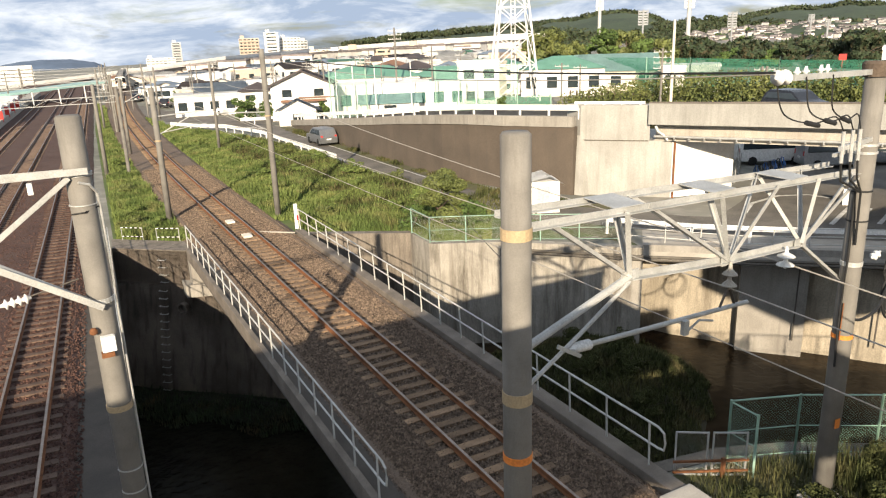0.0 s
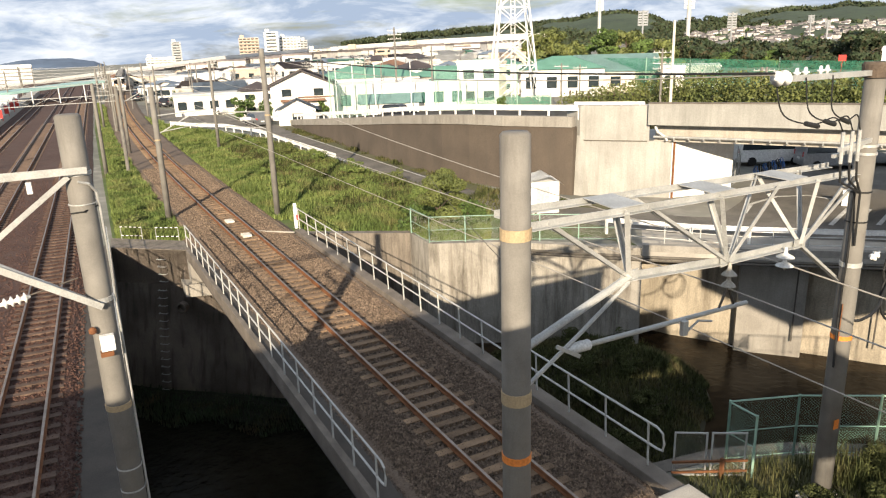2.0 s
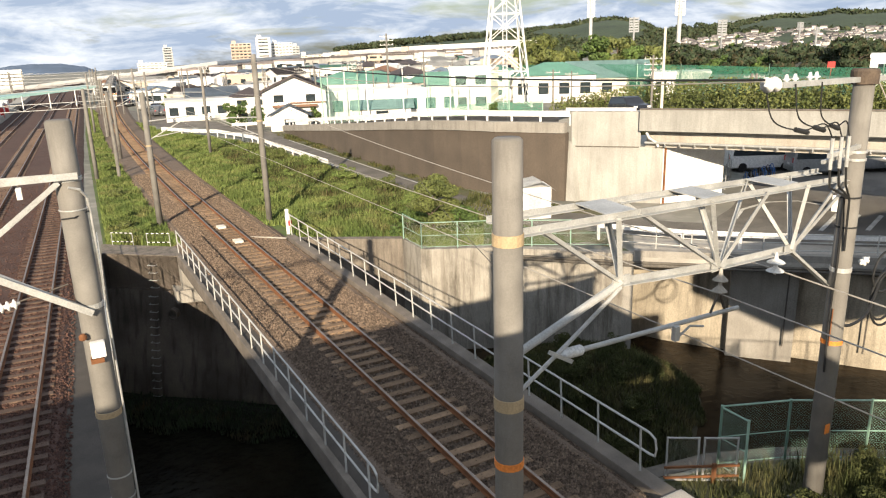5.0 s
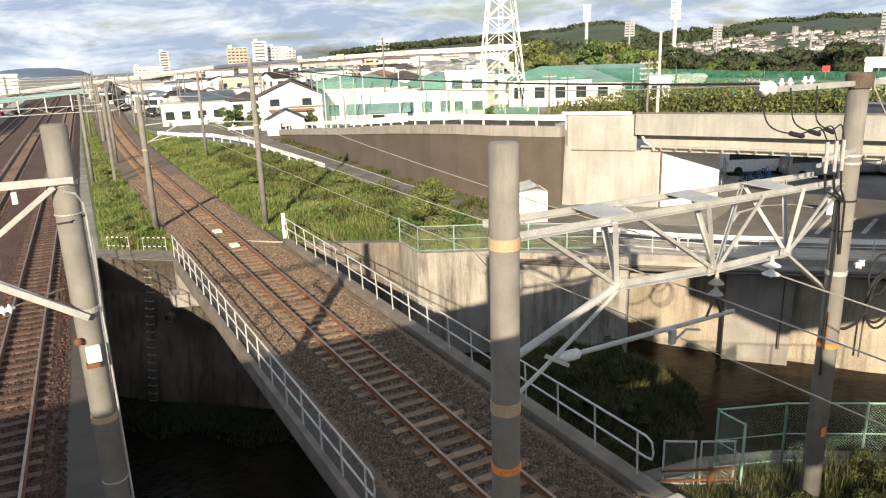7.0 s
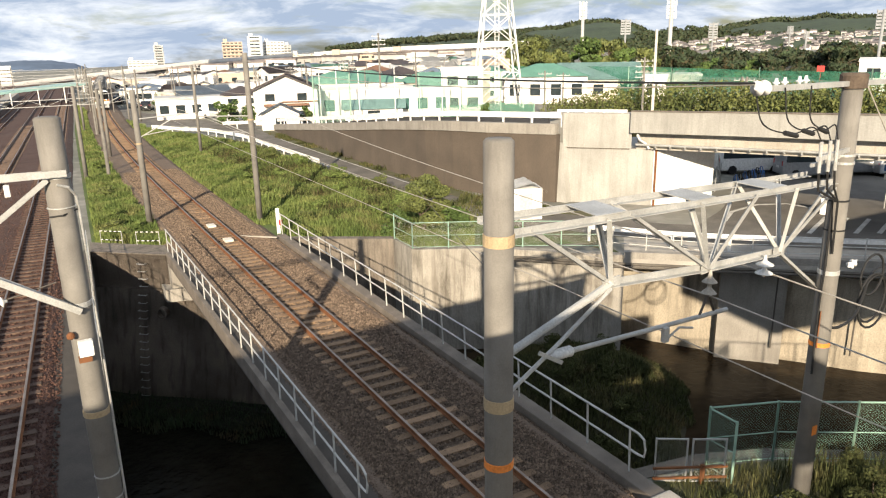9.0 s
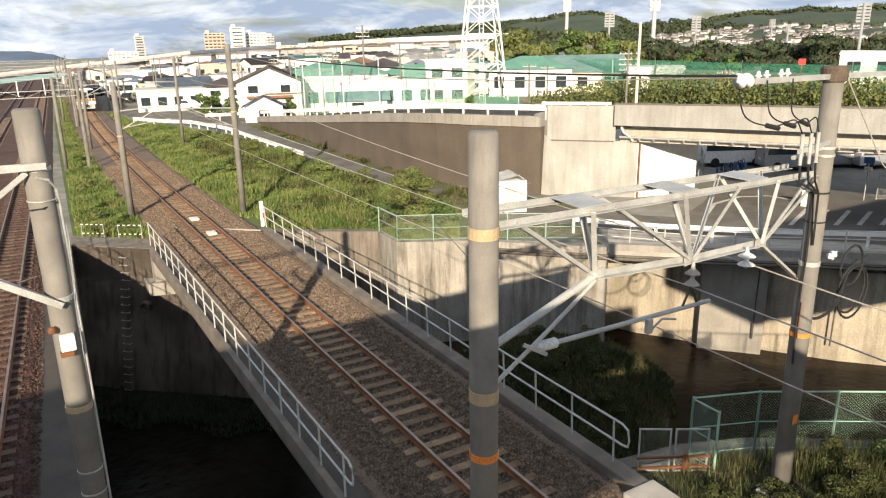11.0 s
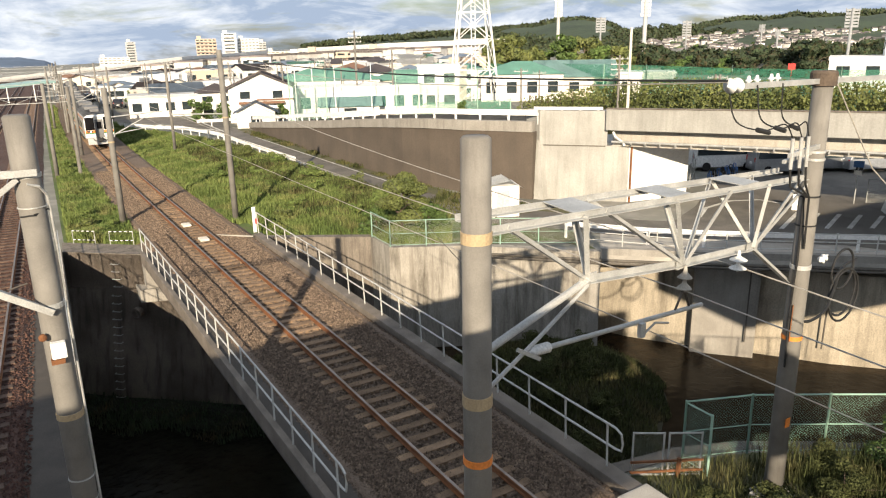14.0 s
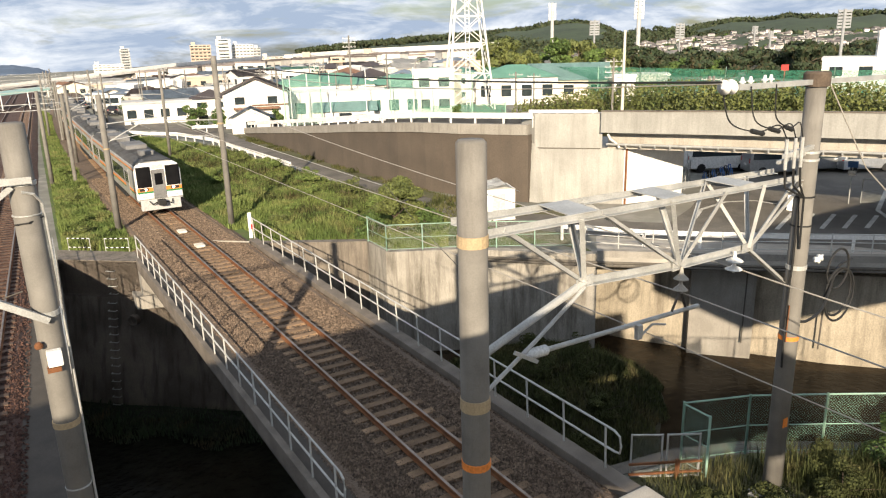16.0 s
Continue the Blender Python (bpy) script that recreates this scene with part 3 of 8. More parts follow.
# ---- large structure ----
FAR_BANK = [(1.45, 37.0), (4.72, 34.1), (10.1, 34.2), (14.67, 31.05), (14.58, 28.85), (17.6, 27.1), (22.0, 22.6), (28.0, 17.0), (33.0, 12.6), (150.0, -80.0)]
NEAR_BANK = [(135.0, -103.0), (20.0, 4.2), (15.0, 8.0), (13.6, 8.95), (12.1, 9.6), (10.4, 9.9), (4.7, 11.8), (0.4, 13.5)]


def build_ground():
    bm = bmesh.new()
    a0, a1 = math.atan2(-80, 150), math.atan2(-103, 135) + 2 * math.pi
    arc = [(170 * math.cos(a0 + (a1 - a0) * i / 60), 170 * math.sin(a0 + (a1 - a0) * i / 60)) for i in range(61)]
    inner = arc + NEAR_BANK[1:] + FAR_BANK[:-1]
    rim = [bm.verts.new((x, y, GROUND)) for x, y in arc]
    rest = [bm.verts.new((x, y, GROUND)) for x, y in NEAR_BANK[1:] + FAR_BANK[:-1]]
    f = bm.faces.new(rim + rest)
    f.normal_update()
    bmesh.ops.triangulate(bm, faces=[f], ngon_method="EAR_CLIP")
    last = rim
    for r in (320, 600, 1100, 2000, 3300, 4700):
        ring = []
        for v in rim:
            x, y = v.co.x * r / 170, v.co.y * r / 170
            ring.append(bm.verts.new((x, y, ground_z(x, y))))
        for i in range(len(rim) - 1):
            bm.faces.new((last[i], last[i + 1], ring[i + 1], ring[i]))
        last = ring
    tagged(part("ground", bm, "plain"), "flat built-up land with the river channel cut through it", "ground", kind="structure")


build_ground()


def strip(name, line, half, z, material, label, category, kind="structure"):
    """A road-like sheet along a centre line."""
    bm = bmesh.new()
    rows = []
    p = [Vector(q) for q in line]
    for i in range(len(p)):
        d = (p[min(i + 1, len(p) - 1)] - p[max(i - 1, 0)]).normalized()
        s = Vector((d.y, -d.x)) * half
        zz = z if not callable(z) else z(p[i].x, p[i].y)
        rows.append([(p[i].x - s.x, p[i].y - s.y, zz), (p[i].x, p[i].y, zz + 0.01), (p[i].x + s.x, p[i].y + s.y, zz)])
    sheet(bm, rows)
    return tagged(part(name, bm, material), label, category, kind=kind)


# turf between the track and the side road, and between the lines
def turf_patch(outline, z, name="turf", material="turf", label="rough green turf beside the railway"):
    bm = bmesh.new()
    f = bm.faces.new([bm.verts.new((x, y, z)) for x, y in outline])
    f.normal_update()
    bmesh.ops.triangulate(bm, faces=[f], ngon_method="EAR_CLIP")
    return tagged(part(name, bm, material), label, "grass", kind="structure")


turf_patch([(9.6, 34.6), (14.75, 31.3), (14.8, 29.0), (17.7, 27.4), (21.9, 25.6), (21.0, 33), (20.2, 46), (19.2, 58), (18.9, 72), (17, 86), (12.5, 96), (12.0, 110), (10.2, 90), (9.3, 60)], GROUND + 0.01)
turf_patch([(1.6, 37.2), (4.7, 34.6), (5.0, 40), (5.3, 60), (6.0, 80), (7.6, 110), (10.0, 150), (7.6, 150), (4.4, 100), (2.6, 60)], GROUND + 0.01)
turf_patch([(10.4, 9.7), (12.1, 9.4), (13.6, 8.8), (15, 7.8), (20, 4.0), (24, -4), (9.9, -4), (9.9, 8.5)], GROUND + 0.01, material="soil", label="weedy soil on the river bank")
turf_patch([(22.3, 22.9), (21.9, 25.6), (21.0, 33), (26, 33), (29, 30), (24.5, 27), (22.9, 25.2)], GROUND + 0.014, material="soil", label="weedy verge below the ramp")

# river bed and water
bm = bmesh.new()
sheet(bm, [[(-14, 10, -7.6), (10, 6, -7.6)], [(-14, 60, -7.6), (10, 44, -7.6)]])
sheet(bm, [[(10, 6, -5.7), (60, -40, -5.7)], [(10, 44, -5.7), (80, 20, -5.7)]])
sheet(bm, [[(10, 6, -7.6), (10, 6, -5.7)], [(10, 44, -7.6), (10, 44, -5.7)]])
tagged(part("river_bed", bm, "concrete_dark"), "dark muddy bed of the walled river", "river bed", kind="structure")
bm = bmesh.new()
sheet(bm, [[(-12, 8, -7.3), (10, 8, -7.3)], [(-12, 44, -7.3), (10, 44, -7.3)]])
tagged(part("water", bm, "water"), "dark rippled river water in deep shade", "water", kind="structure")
bm = bmesh.new()
sheet(bm, [[(10.1, 4, -5.42), (60, -30, -5.42)], [(10.1, 36, -5.42), (70, 10, -5.42)]])
tagged(part("water_upper", bm, "water_shallow"), "still shallow brown water above the sill", "water", kind="structure")


def river_walls():
    # battered wall on the far side, with a ledge
    bm = bmesh.new()
    a, b = Vector((-14.0, 50.7)), Vector((10.2, 29.3))
    n = Vector((-0.663, -0.749))
    pro = [(0.02, GROUND + 0.13), (0.02, -1.95), (0.22, -2.0), (1.15, -7.6)]
    sheet(bm, [[(a.x + n.x * o, a.y + n.y * o, z) for o, z in pro], [(b.x + n.x * o, b.y + n.y * o, z) for o, z in pro]])
    bmesh.ops.solidify(bm, geom=bm.faces[:], thickness=-0.5)
    w = tagged(part("river_wall_far", bm, "river_concrete"), "dark stained battered concrete river wall with a ledge", "wall", kind="structure")
    # outlet pipe and stain plate
    bm = bmesh.new()
    c = Vector((4.05, 33.95, -2.9))
    lathe(bm, [(0.26, 0), (0.26, 0.3), (0.2, 0.3), (0.2, 0.05)], 14, Matrix.Translation(c) @ Vector((n.x, n.y, 0)).to_track_quat("Z", "Y").to_matrix().to_4x4())
    part("outlet_pipe", bm, "river_concrete", w, "round drain outlet")
    # step irons
    rung = bmesh.new()
    tube(rung, [(-0.2, 0.0, 0), (-0.2, -0.14, 0), (0.2, -0.14, 0), (0.2, 0.0, 0)], 0.016, 6)
    me = finish("step_iron", rung, "galv")
    for i in range(18):
        z = -0.75 - 0.37 * i
        off = 0.03 if z > -1.95 else 0.22 + (-2.0 - z) * 0.166
        share("step_iron", me, w, pose(3.5 + n.x * off, 35.18 + n.y * off, z, 0, 0, -41.5))
    # abutment under the track bridge
    bm = bmesh.new()
    slab(bm, [(4.15, 34.75), (4.15, 33.55), (10.1, 31.6), (10.4, 34.3), (10.1, 36), (4.3, 36)], -2.35, -1.75)
    box(bm, 4.5, 10.2, 33.6, 36, -1.75, -0.55)
    tagged(part("bridge_abutment", bm, "concrete"), "weathered concrete bridge abutment with a bearing shelf", "abutment", kind="structure")
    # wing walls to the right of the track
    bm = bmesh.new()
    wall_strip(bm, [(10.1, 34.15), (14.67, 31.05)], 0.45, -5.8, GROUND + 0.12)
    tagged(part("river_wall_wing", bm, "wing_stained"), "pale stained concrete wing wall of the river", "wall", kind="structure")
    bm = bmesh.new()
    wall_strip(bm, [(14.67, 31.05), (14.55, 28.85), (14.75, 28.6), (17.6, 27.0), (22.0, 22.6)], 0.45, -5.8, GROUND + 0.12)
    tagged(part("river_wall_east", bm, "wall_stained"), "tall sunlit concrete river wall with dark water streaks", "wall", kind="structure")
    bm = bmesh.new()
    wall_strip(bm, [(22.0, 22.58), (25.4, 26.2)], 0.45, -5.8, GROUND - 0.3)
    tagged(part("river_wall_return", bm, "concrete"), "dark return wall under the road bridge", "wall", kind="structure")
    bm = bmesh.new()
    wall_strip(bm, [(23.6, 26.6), (24.9, 23.4), (26.1, 21.5), (27.8, 19.4), (28.8, 18.0), (30.0, 16.2), (34.5, 11.2), (60, -12)], 0.5, -5.8, GROUND - 0.75)
    tagged(part("river_wall_back", bm, "wall_curved"), "curved sunlit concrete wall under the road bridge", "wall", kind="structure")
    bm = bmesh.new()
    slab(bm, [(25.95, 20.55), (27.75, 18.45), (28.1, 18.75), (26.3, 20.9)], -5.8, GROUND - 0.75)
    tagged(part("bridge_pier", bm, "concrete"), "square concrete pier below the road bridge", "pier", kind="structure")
    for x, y in ((27.2, 18.62), (29.35, 16.25)):
        bm = bmesh.new()
        tube(bm, [(x + 0.1, y, -0.9), (x + 0.12, y + 0.05, -4.6)], 0.035, 8)
        tagged(part("drain_pipe", bm, "concrete_dark"), "dark drain pipe down the river wall", "pipe", "drain pipes")
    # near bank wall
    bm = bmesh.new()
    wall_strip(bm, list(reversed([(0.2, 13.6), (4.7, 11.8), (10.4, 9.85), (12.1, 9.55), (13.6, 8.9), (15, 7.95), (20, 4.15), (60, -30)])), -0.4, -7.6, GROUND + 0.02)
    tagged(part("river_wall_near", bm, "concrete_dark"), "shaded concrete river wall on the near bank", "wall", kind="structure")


river_walls()
bm = bmesh.new()
slab(bm, [(1.5, 37.25), (4.75, 34.35), (4.75, 36.4), (1.6, 39.2)], GROUND - 0.3, GROUND + 0.1)
tagged(part("wall_top", bm, "wing_stained"), "brown stained concrete top of the river wall", "wall", kind="structure")


def road_bridge_over_river():
    line = [(21.9, 22.5), (25.0, 19.6), (28.1, 16.9), (33.1, 12.5), (60, -11)]
    bm = bmesh.new()
    wall_strip(bm, line, 6.5, GROUND - 0.42, GROUND + 0.02)
    d = tagged(part("road_bridge_deck", bm, "concrete_plain"), "flat concrete road bridge deck over the river", "bridge", kind="structure")
    bm = bmesh.new()
    wall_strip(bm, line, 0.35, GROUND + 0.02, GROUND + 0.32)
    part("kerb", bm, "concrete", d, "stained concrete kerb")
    bm = bmesh.new()
    for o, r in ((0.25, 0.07), (0.5, 0.05)):
        tube(bm, [(x - 0.35 * o, y - 0.4 * o, GROUND - 0.1 - o * 0.4) for x, y in [(17.8, 26.8)] + line], r, 6)
    part("service_pipe", bm, "concrete_dark", d, "dark service pipes along the bridge")


road_bridge_over_river()

# roads
strip("side_road", [(16.5, 120), (19.5, 100), (21.6, 88), (21.6, 75), (21.3, 60), (21.0, 48), (21.4, 38), (23.0, 31), (26.6, 25), (31, 20.5), (40, 12), (60, -6)], 1.75, GROUND + 0.03, "asphalt", "narrow grey side road beside the ramp", "road")
bm = bmesh.new()
f = bm.faces.new([bm.verts.new((x, y, GROUND + 0.025)) for x, y in ((28.5, 24.5), (33, 26.5), (38, 29.5), (60, 44), (80, 30), (70, -10), (50, -2), (33, 15))])
tagged(part("road_under_flyover", bm, "asphalt"), "wide worn asphalt junction and car park under the flyover", "road", kind="structure")
strip("far_street", [(9, 150), (13, 121), (16, 104), (24, 93), (40, 97), (90, 120)], 3.0, GROUND + 0.02, "asphalt", "grey street beside the houses", "road")


def painted(name, line, half, z=GROUND + 0.05):
    return strip(name, line, half, z, "white_road", "worn white road marking line", "road marking")


painted("road_line", [(31.0, 24.6), (33, 25.8), (35.6, 26.2), (37.2, 25.4), (37.4, 23.8)], 0.12)
for k in range(6):
    painted("road_line", [(32.2 + k * 0.9, 20.6 - k * 0.62), (36.0 + k * 0.7, 22.2 - k * 0.75)], 0.11)
painted("road_line", [(34.5, 14.6), (40, 19.8), (52, 25)], 0.12)
painted("road_line", [(40, 24.5), (46, 28.5), (52, 31)], 0.1)
painted("road_line", [(20.35, 46), (20.4, 58), (20.6, 75), (20, 86)], 0.07)
painted("road_line", [(22.4, 40), (22.35, 46), (22.5, 58), (22.7, 75)], 0.06)
strip("road_verge", [(23.3, 37.2), (23.25, 44), (23.2, 52), (23.25, 62), (23.4, 74), (23.9, 84)], 0.62, GROUND + 0.04, "soil", "weedy gravel verge at the foot of the ramp wall", "verge")


# ---- flyover: ramp, abutment, bridge ----
def ramp_top(y):
    return float(np.interp(y, [30, 36, 41, 46, 52, 58, 66, 74, 82, 88], [4.30, 4.22, 4.05, 3.74, 3.20, 2.62, 1.92, 1.22, 0.48, -0.1]))


def flyover():
    ys = [33.75, 38, 41, 44, 50, 56, 62, 68, 74, 80, 84]
    xs = [27.2, 25.15, 24.45, 24.05, 23.9, 23.95, 24.05, 24.2, 24.45, 24.9, 25.3]
    line = list(zip(xs, ys))
    ramp = thing("ramp", "long concrete road ramp with a dark retaining wall", "ramp", kind="structure")
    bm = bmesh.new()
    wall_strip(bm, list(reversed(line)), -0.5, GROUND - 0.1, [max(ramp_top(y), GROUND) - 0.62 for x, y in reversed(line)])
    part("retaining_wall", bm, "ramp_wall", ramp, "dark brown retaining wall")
    bm = bmesh.new()
    wall_strip(bm, [(x - 0.14, y) for x, y in reversed(line)], -0.45, [max(ramp_top(y), GROUND) - 0.62 for x, y in reversed(line)], [max(ramp_top(y), GROUND + 0.05) for x, y in reversed(line)])
    part("coping", bm, "concrete", ramp, "pale stained concrete coping")
    bm = bmesh.new()
    near = [(26.2, 84.5, GROUND + 0.02), (25.4, 68, ramp_top(68) - 0.15), (24.8, 50, ramp_top(50) - 0.15), (25.3, 38, ramp_top(38) - 0.15), (28.5, 32.6, 3.6)]
    far = [(38, 95, GROUND - 0.02), (45, 82, 0.0), (50, 68, 0.75), (48, 56, 1.6), (42, 41, 2.9)]
    sheet(bm, [[n_, Vector(n_).lerp(Vector(f_), 0.5), f_] for n_, f_ in zip(near, far)])
    bmesh.ops.solidify(bm, geom=bm.faces[:], thickness=-0.3)
    part("roadway", bm, "asphalt", ramp, "asphalt roadway")
    bm = bmesh.new()
    slab(bm, [(x, y) for x, y, z in far] + [(44, 41), (50.5, 56), (52, 68), (47, 82), (40, 95)], GROUND - 0.5, [z - 0.05 for x, y, z in far] + [GROUND] * 5)
    part("embankment", bm, "soil", ramp, "weedy embankment")
    # white guard fence on the coping
    gf = thing("guard_fence", "white steel guard fence along the ramp", "guard rail")
    bm = bmesh.new()
    full = [(25.7, 88.0, GROUND + 0.9), (22.6, 86.6, GROUND + 0.95), (19.6, 87.4, GROUND + 0.95)]
    top = [(x + 0.05, y, max(ramp_top(y), GROUND + 0.25) + 0.46) for x, y in line]
    allp = top + full
    wall_strip(bm, [(p[0], p[1]) for p in allp], 0.06, [p[2] - 0.16 for p in allp], [p[2] + 0.18 for p in allp])
    part("beam", bm, "white", gf)
    post = finish("post", box(bmesh.new(), -0.05, 0.05, -0.05, 0.05, -0.5, 0.2), "white")
    run = 0.0
    for p, q in zip(allp, allp[1:]):
        ln = (Vector(q) - Vector(p)).length
        while run < ln:
            c = Vector(p).lerp(Vector(q), run / ln)
            share("post", post, gf, Matrix.Translation((c.x + 0.06, c.y, c.z - 0.2)))
            run += 2.0
        run -= ln
    # abutment: a body with a battered end, and a flush upper block
    bm = bmesh.new()
    slab(bm, [(27.3, 33.55), (30.75, 29.72), (34.9, 28.9), (36.2, 33), (30, 37)], GROUND - 0.1, 2.84)
    ab = tagged(part("flyover_abutment", bm, "abutment"), "big grey weathered concrete abutment block of the flyover", "abutment", kind="structure")
    # thin white panel: the glare of sun on this face, put in as colour
    bm = bmesh.new()
    wall_strip(bm, [(30.78, 29.69), (34.9, 28.85)], -0.04, GROUND, 2.8)
    part("front_face", bm, "white", ab, "front face whitened to look sunlit")
    bm = bmesh.new()
    lo = [bm.verts.new(v) for v in ((26.55, 34.45, GROUND - 0.1), (27.2, 33.05, GROUND - 0.1), (28.2, 33.2, GROUND - 0.1), (28.0, 35.4, GROUND - 0.1))]
    hi = [bm.verts.new(v) for v in ((27.18, 33.85, 3.1), (27.3, 33.5, 3.1), (28.0, 33.5, 3.1), (28.0, 34.6, 3.1))]
    bm.faces.new(lo[::-1])
    bm.faces.new(hi)
    for i in range(4):
        k = (i + 1) % 4
        bm.faces.new((lo[i], lo[k], hi[k], hi[i]))
    part("buttress", bm, "abutment", ab, "battered concrete end of the abutment")
    bm = bmesh.new()
    slab(bm, [(27.26, 33.55), (29.9, 30.6), (30.4, 31.2), (28.8, 34.5), (27.4, 35)], 2.86, 4.86)
    part("parapet_block", bm, "abutment", ab, "smooth concrete upper block")
    bm = bmesh.new()
    wall_strip(bm, [(27.42, 33.38), (29.85, 30.68)], -0.012, 2.80, 2.86)
    part("joint", bm, "concrete_dark", ab, "dark casting joint")
    rail = thing("parapet_rail", "white steel rail on top of the abutment parapet", "guard rail")
    bm = bmesh.new()
    wall_strip(bm, [(27.15, 34.0), (27.4, 33.6), (29.8, 30.95)], 0.12, 4.90, 5.06)
    part("beam", bm, "white", rail)
    stud = finish("post", box(bmesh.new(), -0.04, 0.04, -0.04, 0.04, 0, 0.08), "white")
    for k in range(4):
        share("post", stud, rail, Matrix.Translation((27.55 + k * 0.7, 33.5 - k * 0.775, 4.84)))
    # bridge
    bl = [(29.6, 30.45), (30.7, 27.6), (31.8, 25.0), (33.4, 20.6), (35.4, 15.0), (38.5, 6)]
    br = thing("flyover_bridge", "concrete flyover bridge on pale steel girders", "bridge", kind="structure")
    lift = [0.027 * (30.45 - y) for x, y in bl]
    bm = bmesh.new()
    wall_strip(bm, bl, 0.3, [3.8 + u for u in lift], [5.0 + u for u in lift])
    part("parapet", bm, "abutment", br, "weathered concrete parapet")
    bm = bmesh.new()
    wall_strip(bm, [(x - 0.05, y - 0.02) for x, y in bl], 0.4, [5.0 + u for u in lift], [5.05 + u for u in lift])
    part("coping", bm, "kerb_brown", br, "dark weathered coping")
    bm = bmesh.new()
    sheet(bm, [[(x + 0.2, y + 0.08, 3.8 + u), (x + 4.5, y + 1.6, 3.66 + u), (x + 8.6, y + 3.2, 3.6 + u)] for (x, y), u in zip(bl, lift)])
    bmesh.ops.solidify(bm, geom=bm.faces[:], thickness=-0.25)
    part("deck", bm, "asphalt", br)
    for o in (0.75, 3.6, 7.4):
        g = bmesh.new()
        gl = [(x + o, y + o * 0.36 - 0.15) for x, y in bl]
        wall_strip(g, gl, 0.05, [2.9 + u for u in lift], [(3.78 if o < 1 else 3.1) + u for u in lift])
        wall_strip(g, [(x - 0.16, y - 0.06) for x, y in gl], 0.36, [2.84 + u for u in lift], [2.9 + u for u in lift])
        part("girder", g, "girder_paint", br, "pale painted steel girder" if o < 1 else "")
    bm = bmesh.new()
    tube(bm, [(x + 0.45, y - 0.05, 3.1 + lift[i]) for i, (x, y) in enumerate(bl)], 0.07, 8)
    tube(bm, [(30.0, 30.25, 3.7), (30.05, 30.1, 3.4), (30.35, 29.8, 3.1), (30.4, 29.7, 2.9)], 0.09, 8)
    part("drain_pipe", bm, "galv", br, "grey drain pipe")
    hanger = finish("hanger", box(box(bmesh.new(), -0.03, 0.03, -0.2, 0.0, -0.05, 0.0), -0.03, 0.03, -0.2, -0.15, -0.05, 0.14), "galv")
    for k in range(22):
        f = k * 0.85
        yy = 29.2 - f * 0.93
        xx = float(np.interp(-yy, [-b_[1] for b_ in bl], [b_[0] for b_ in bl]))
        share("hanger", hanger, br, pose(xx + 0.5, yy + 0.1, 2.98 + 0.027 * (30.45 - yy), 0, 0, -70))
    bm = bmesh.new()
    tube(bm, [(30.85, 29.55, 2.9), (30.85, 29.55, GROUND)], 0.06, 8)
    part("downpipe", bm, "rust", br, "dark red downpipe")
    # rear supports out of sight
    bm = bmesh.new()
    slab(bm, [(38.3, 7.0), (46, 9.0), (46.5, 6.5), (38.8, 4.8)], GROUND - 0.1, 3.45)
    part("pier", bm, "concrete", br)


flyover()


# the overpass on which the camera stands
def overpass():
    o = thing("road_overpass", "plain concrete road overpass across the tracks", "bridge", kind="structure")
    bm = bmesh.new()
    # deck stops at x 5.5 to leave an added gap for sunlight
    box(bm, -60, 5.5, -7.0, -0.16, 6.4, 7.3)
    part("deck", bm, "concrete_plain", o)
    for y0, y1 in ((-0.38, -0.14), (-7.0, -6.76)):
        bm = bmesh.new()
        box(bm, -60, 5.5, y0, y1, 7.3, 8.26)
        part("parapet", bm, "concrete_plain", o)
    for x in (-28, -12, -5.1):
        bm = bmesh.new()
        box(bm, x - 0.7, x + 0.7, -6, -4.6, GROUND - 0.1, 6.4)
        part("pier", bm, "concrete_plain", o)
    # unseen added piece; the gap before it lets sun onto the curved river wall
    q = thing("shading_span", "unseen concrete overpass piece, set apart to shape the sunlight", "bridge", kind="structure")
    bm = bmesh.new()
    box(bm, 11.2, 60, -7.0, -0.16, 6.4, 7.3)
    part("deck", bm, "concrete_plain", q)
    for y0, y1 in ((-0.38, -0.14), (-7.0, -6.76)):
        bm = bmesh.new()
        box(bm, 11.2, 60, y0, y1, 7.3, 8.26)
        part("parapet", bm, "concrete_plain", q)
    for x in (24, 44):
        bm = bmesh.new()
        box(bm, x - 0.7, x + 0.7, -6, -1.2, GROUND - 0.1, 6.4)
        part("pier", bm, "concrete_plain", q)


overpass()


# ---- track bridge ----
def track_bridge():
    b = thing("track_bridge", "single-track ballasted concrete railway bridge", "bridge", kind="structure")
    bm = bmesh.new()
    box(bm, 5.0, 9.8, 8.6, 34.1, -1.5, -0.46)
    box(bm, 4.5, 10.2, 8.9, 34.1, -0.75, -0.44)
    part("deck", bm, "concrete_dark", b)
    bm = bmesh.new()
    box(bm, 9.78, 10.2, 8.9, 34.3, -0.44, -0.1, 0.03)
    part("kerb", bm, "kerb_brown", b, "brown weathered concrete kerb")
    # dark strip standing in for the line of shade along the railing
    bm = bmesh.new()
    box(bm, 4.5, 5.2, 8.9, 34.3, -0.44, -0.24, 0.03)
    part("walkway", bm, "walkway", b, "narrow kerb strip darkened for the shade beside the railing")
    bm = bmesh.new()
    box(bm, 4.46, 4.64, 9.5, 34.1, -0.62, -0.14, 0.02)
    part("edge_beam", bm, "kerb_brown", b, "stained concrete edge beam")
    bm = bmesh.new()
    box(bm, 9.4, 10.25, 8.0, 8.9, -0.8, -0.06, 0.03)
    part("end_block", bm, "concrete_plain", b, "pale concrete end block")


track_bridge()


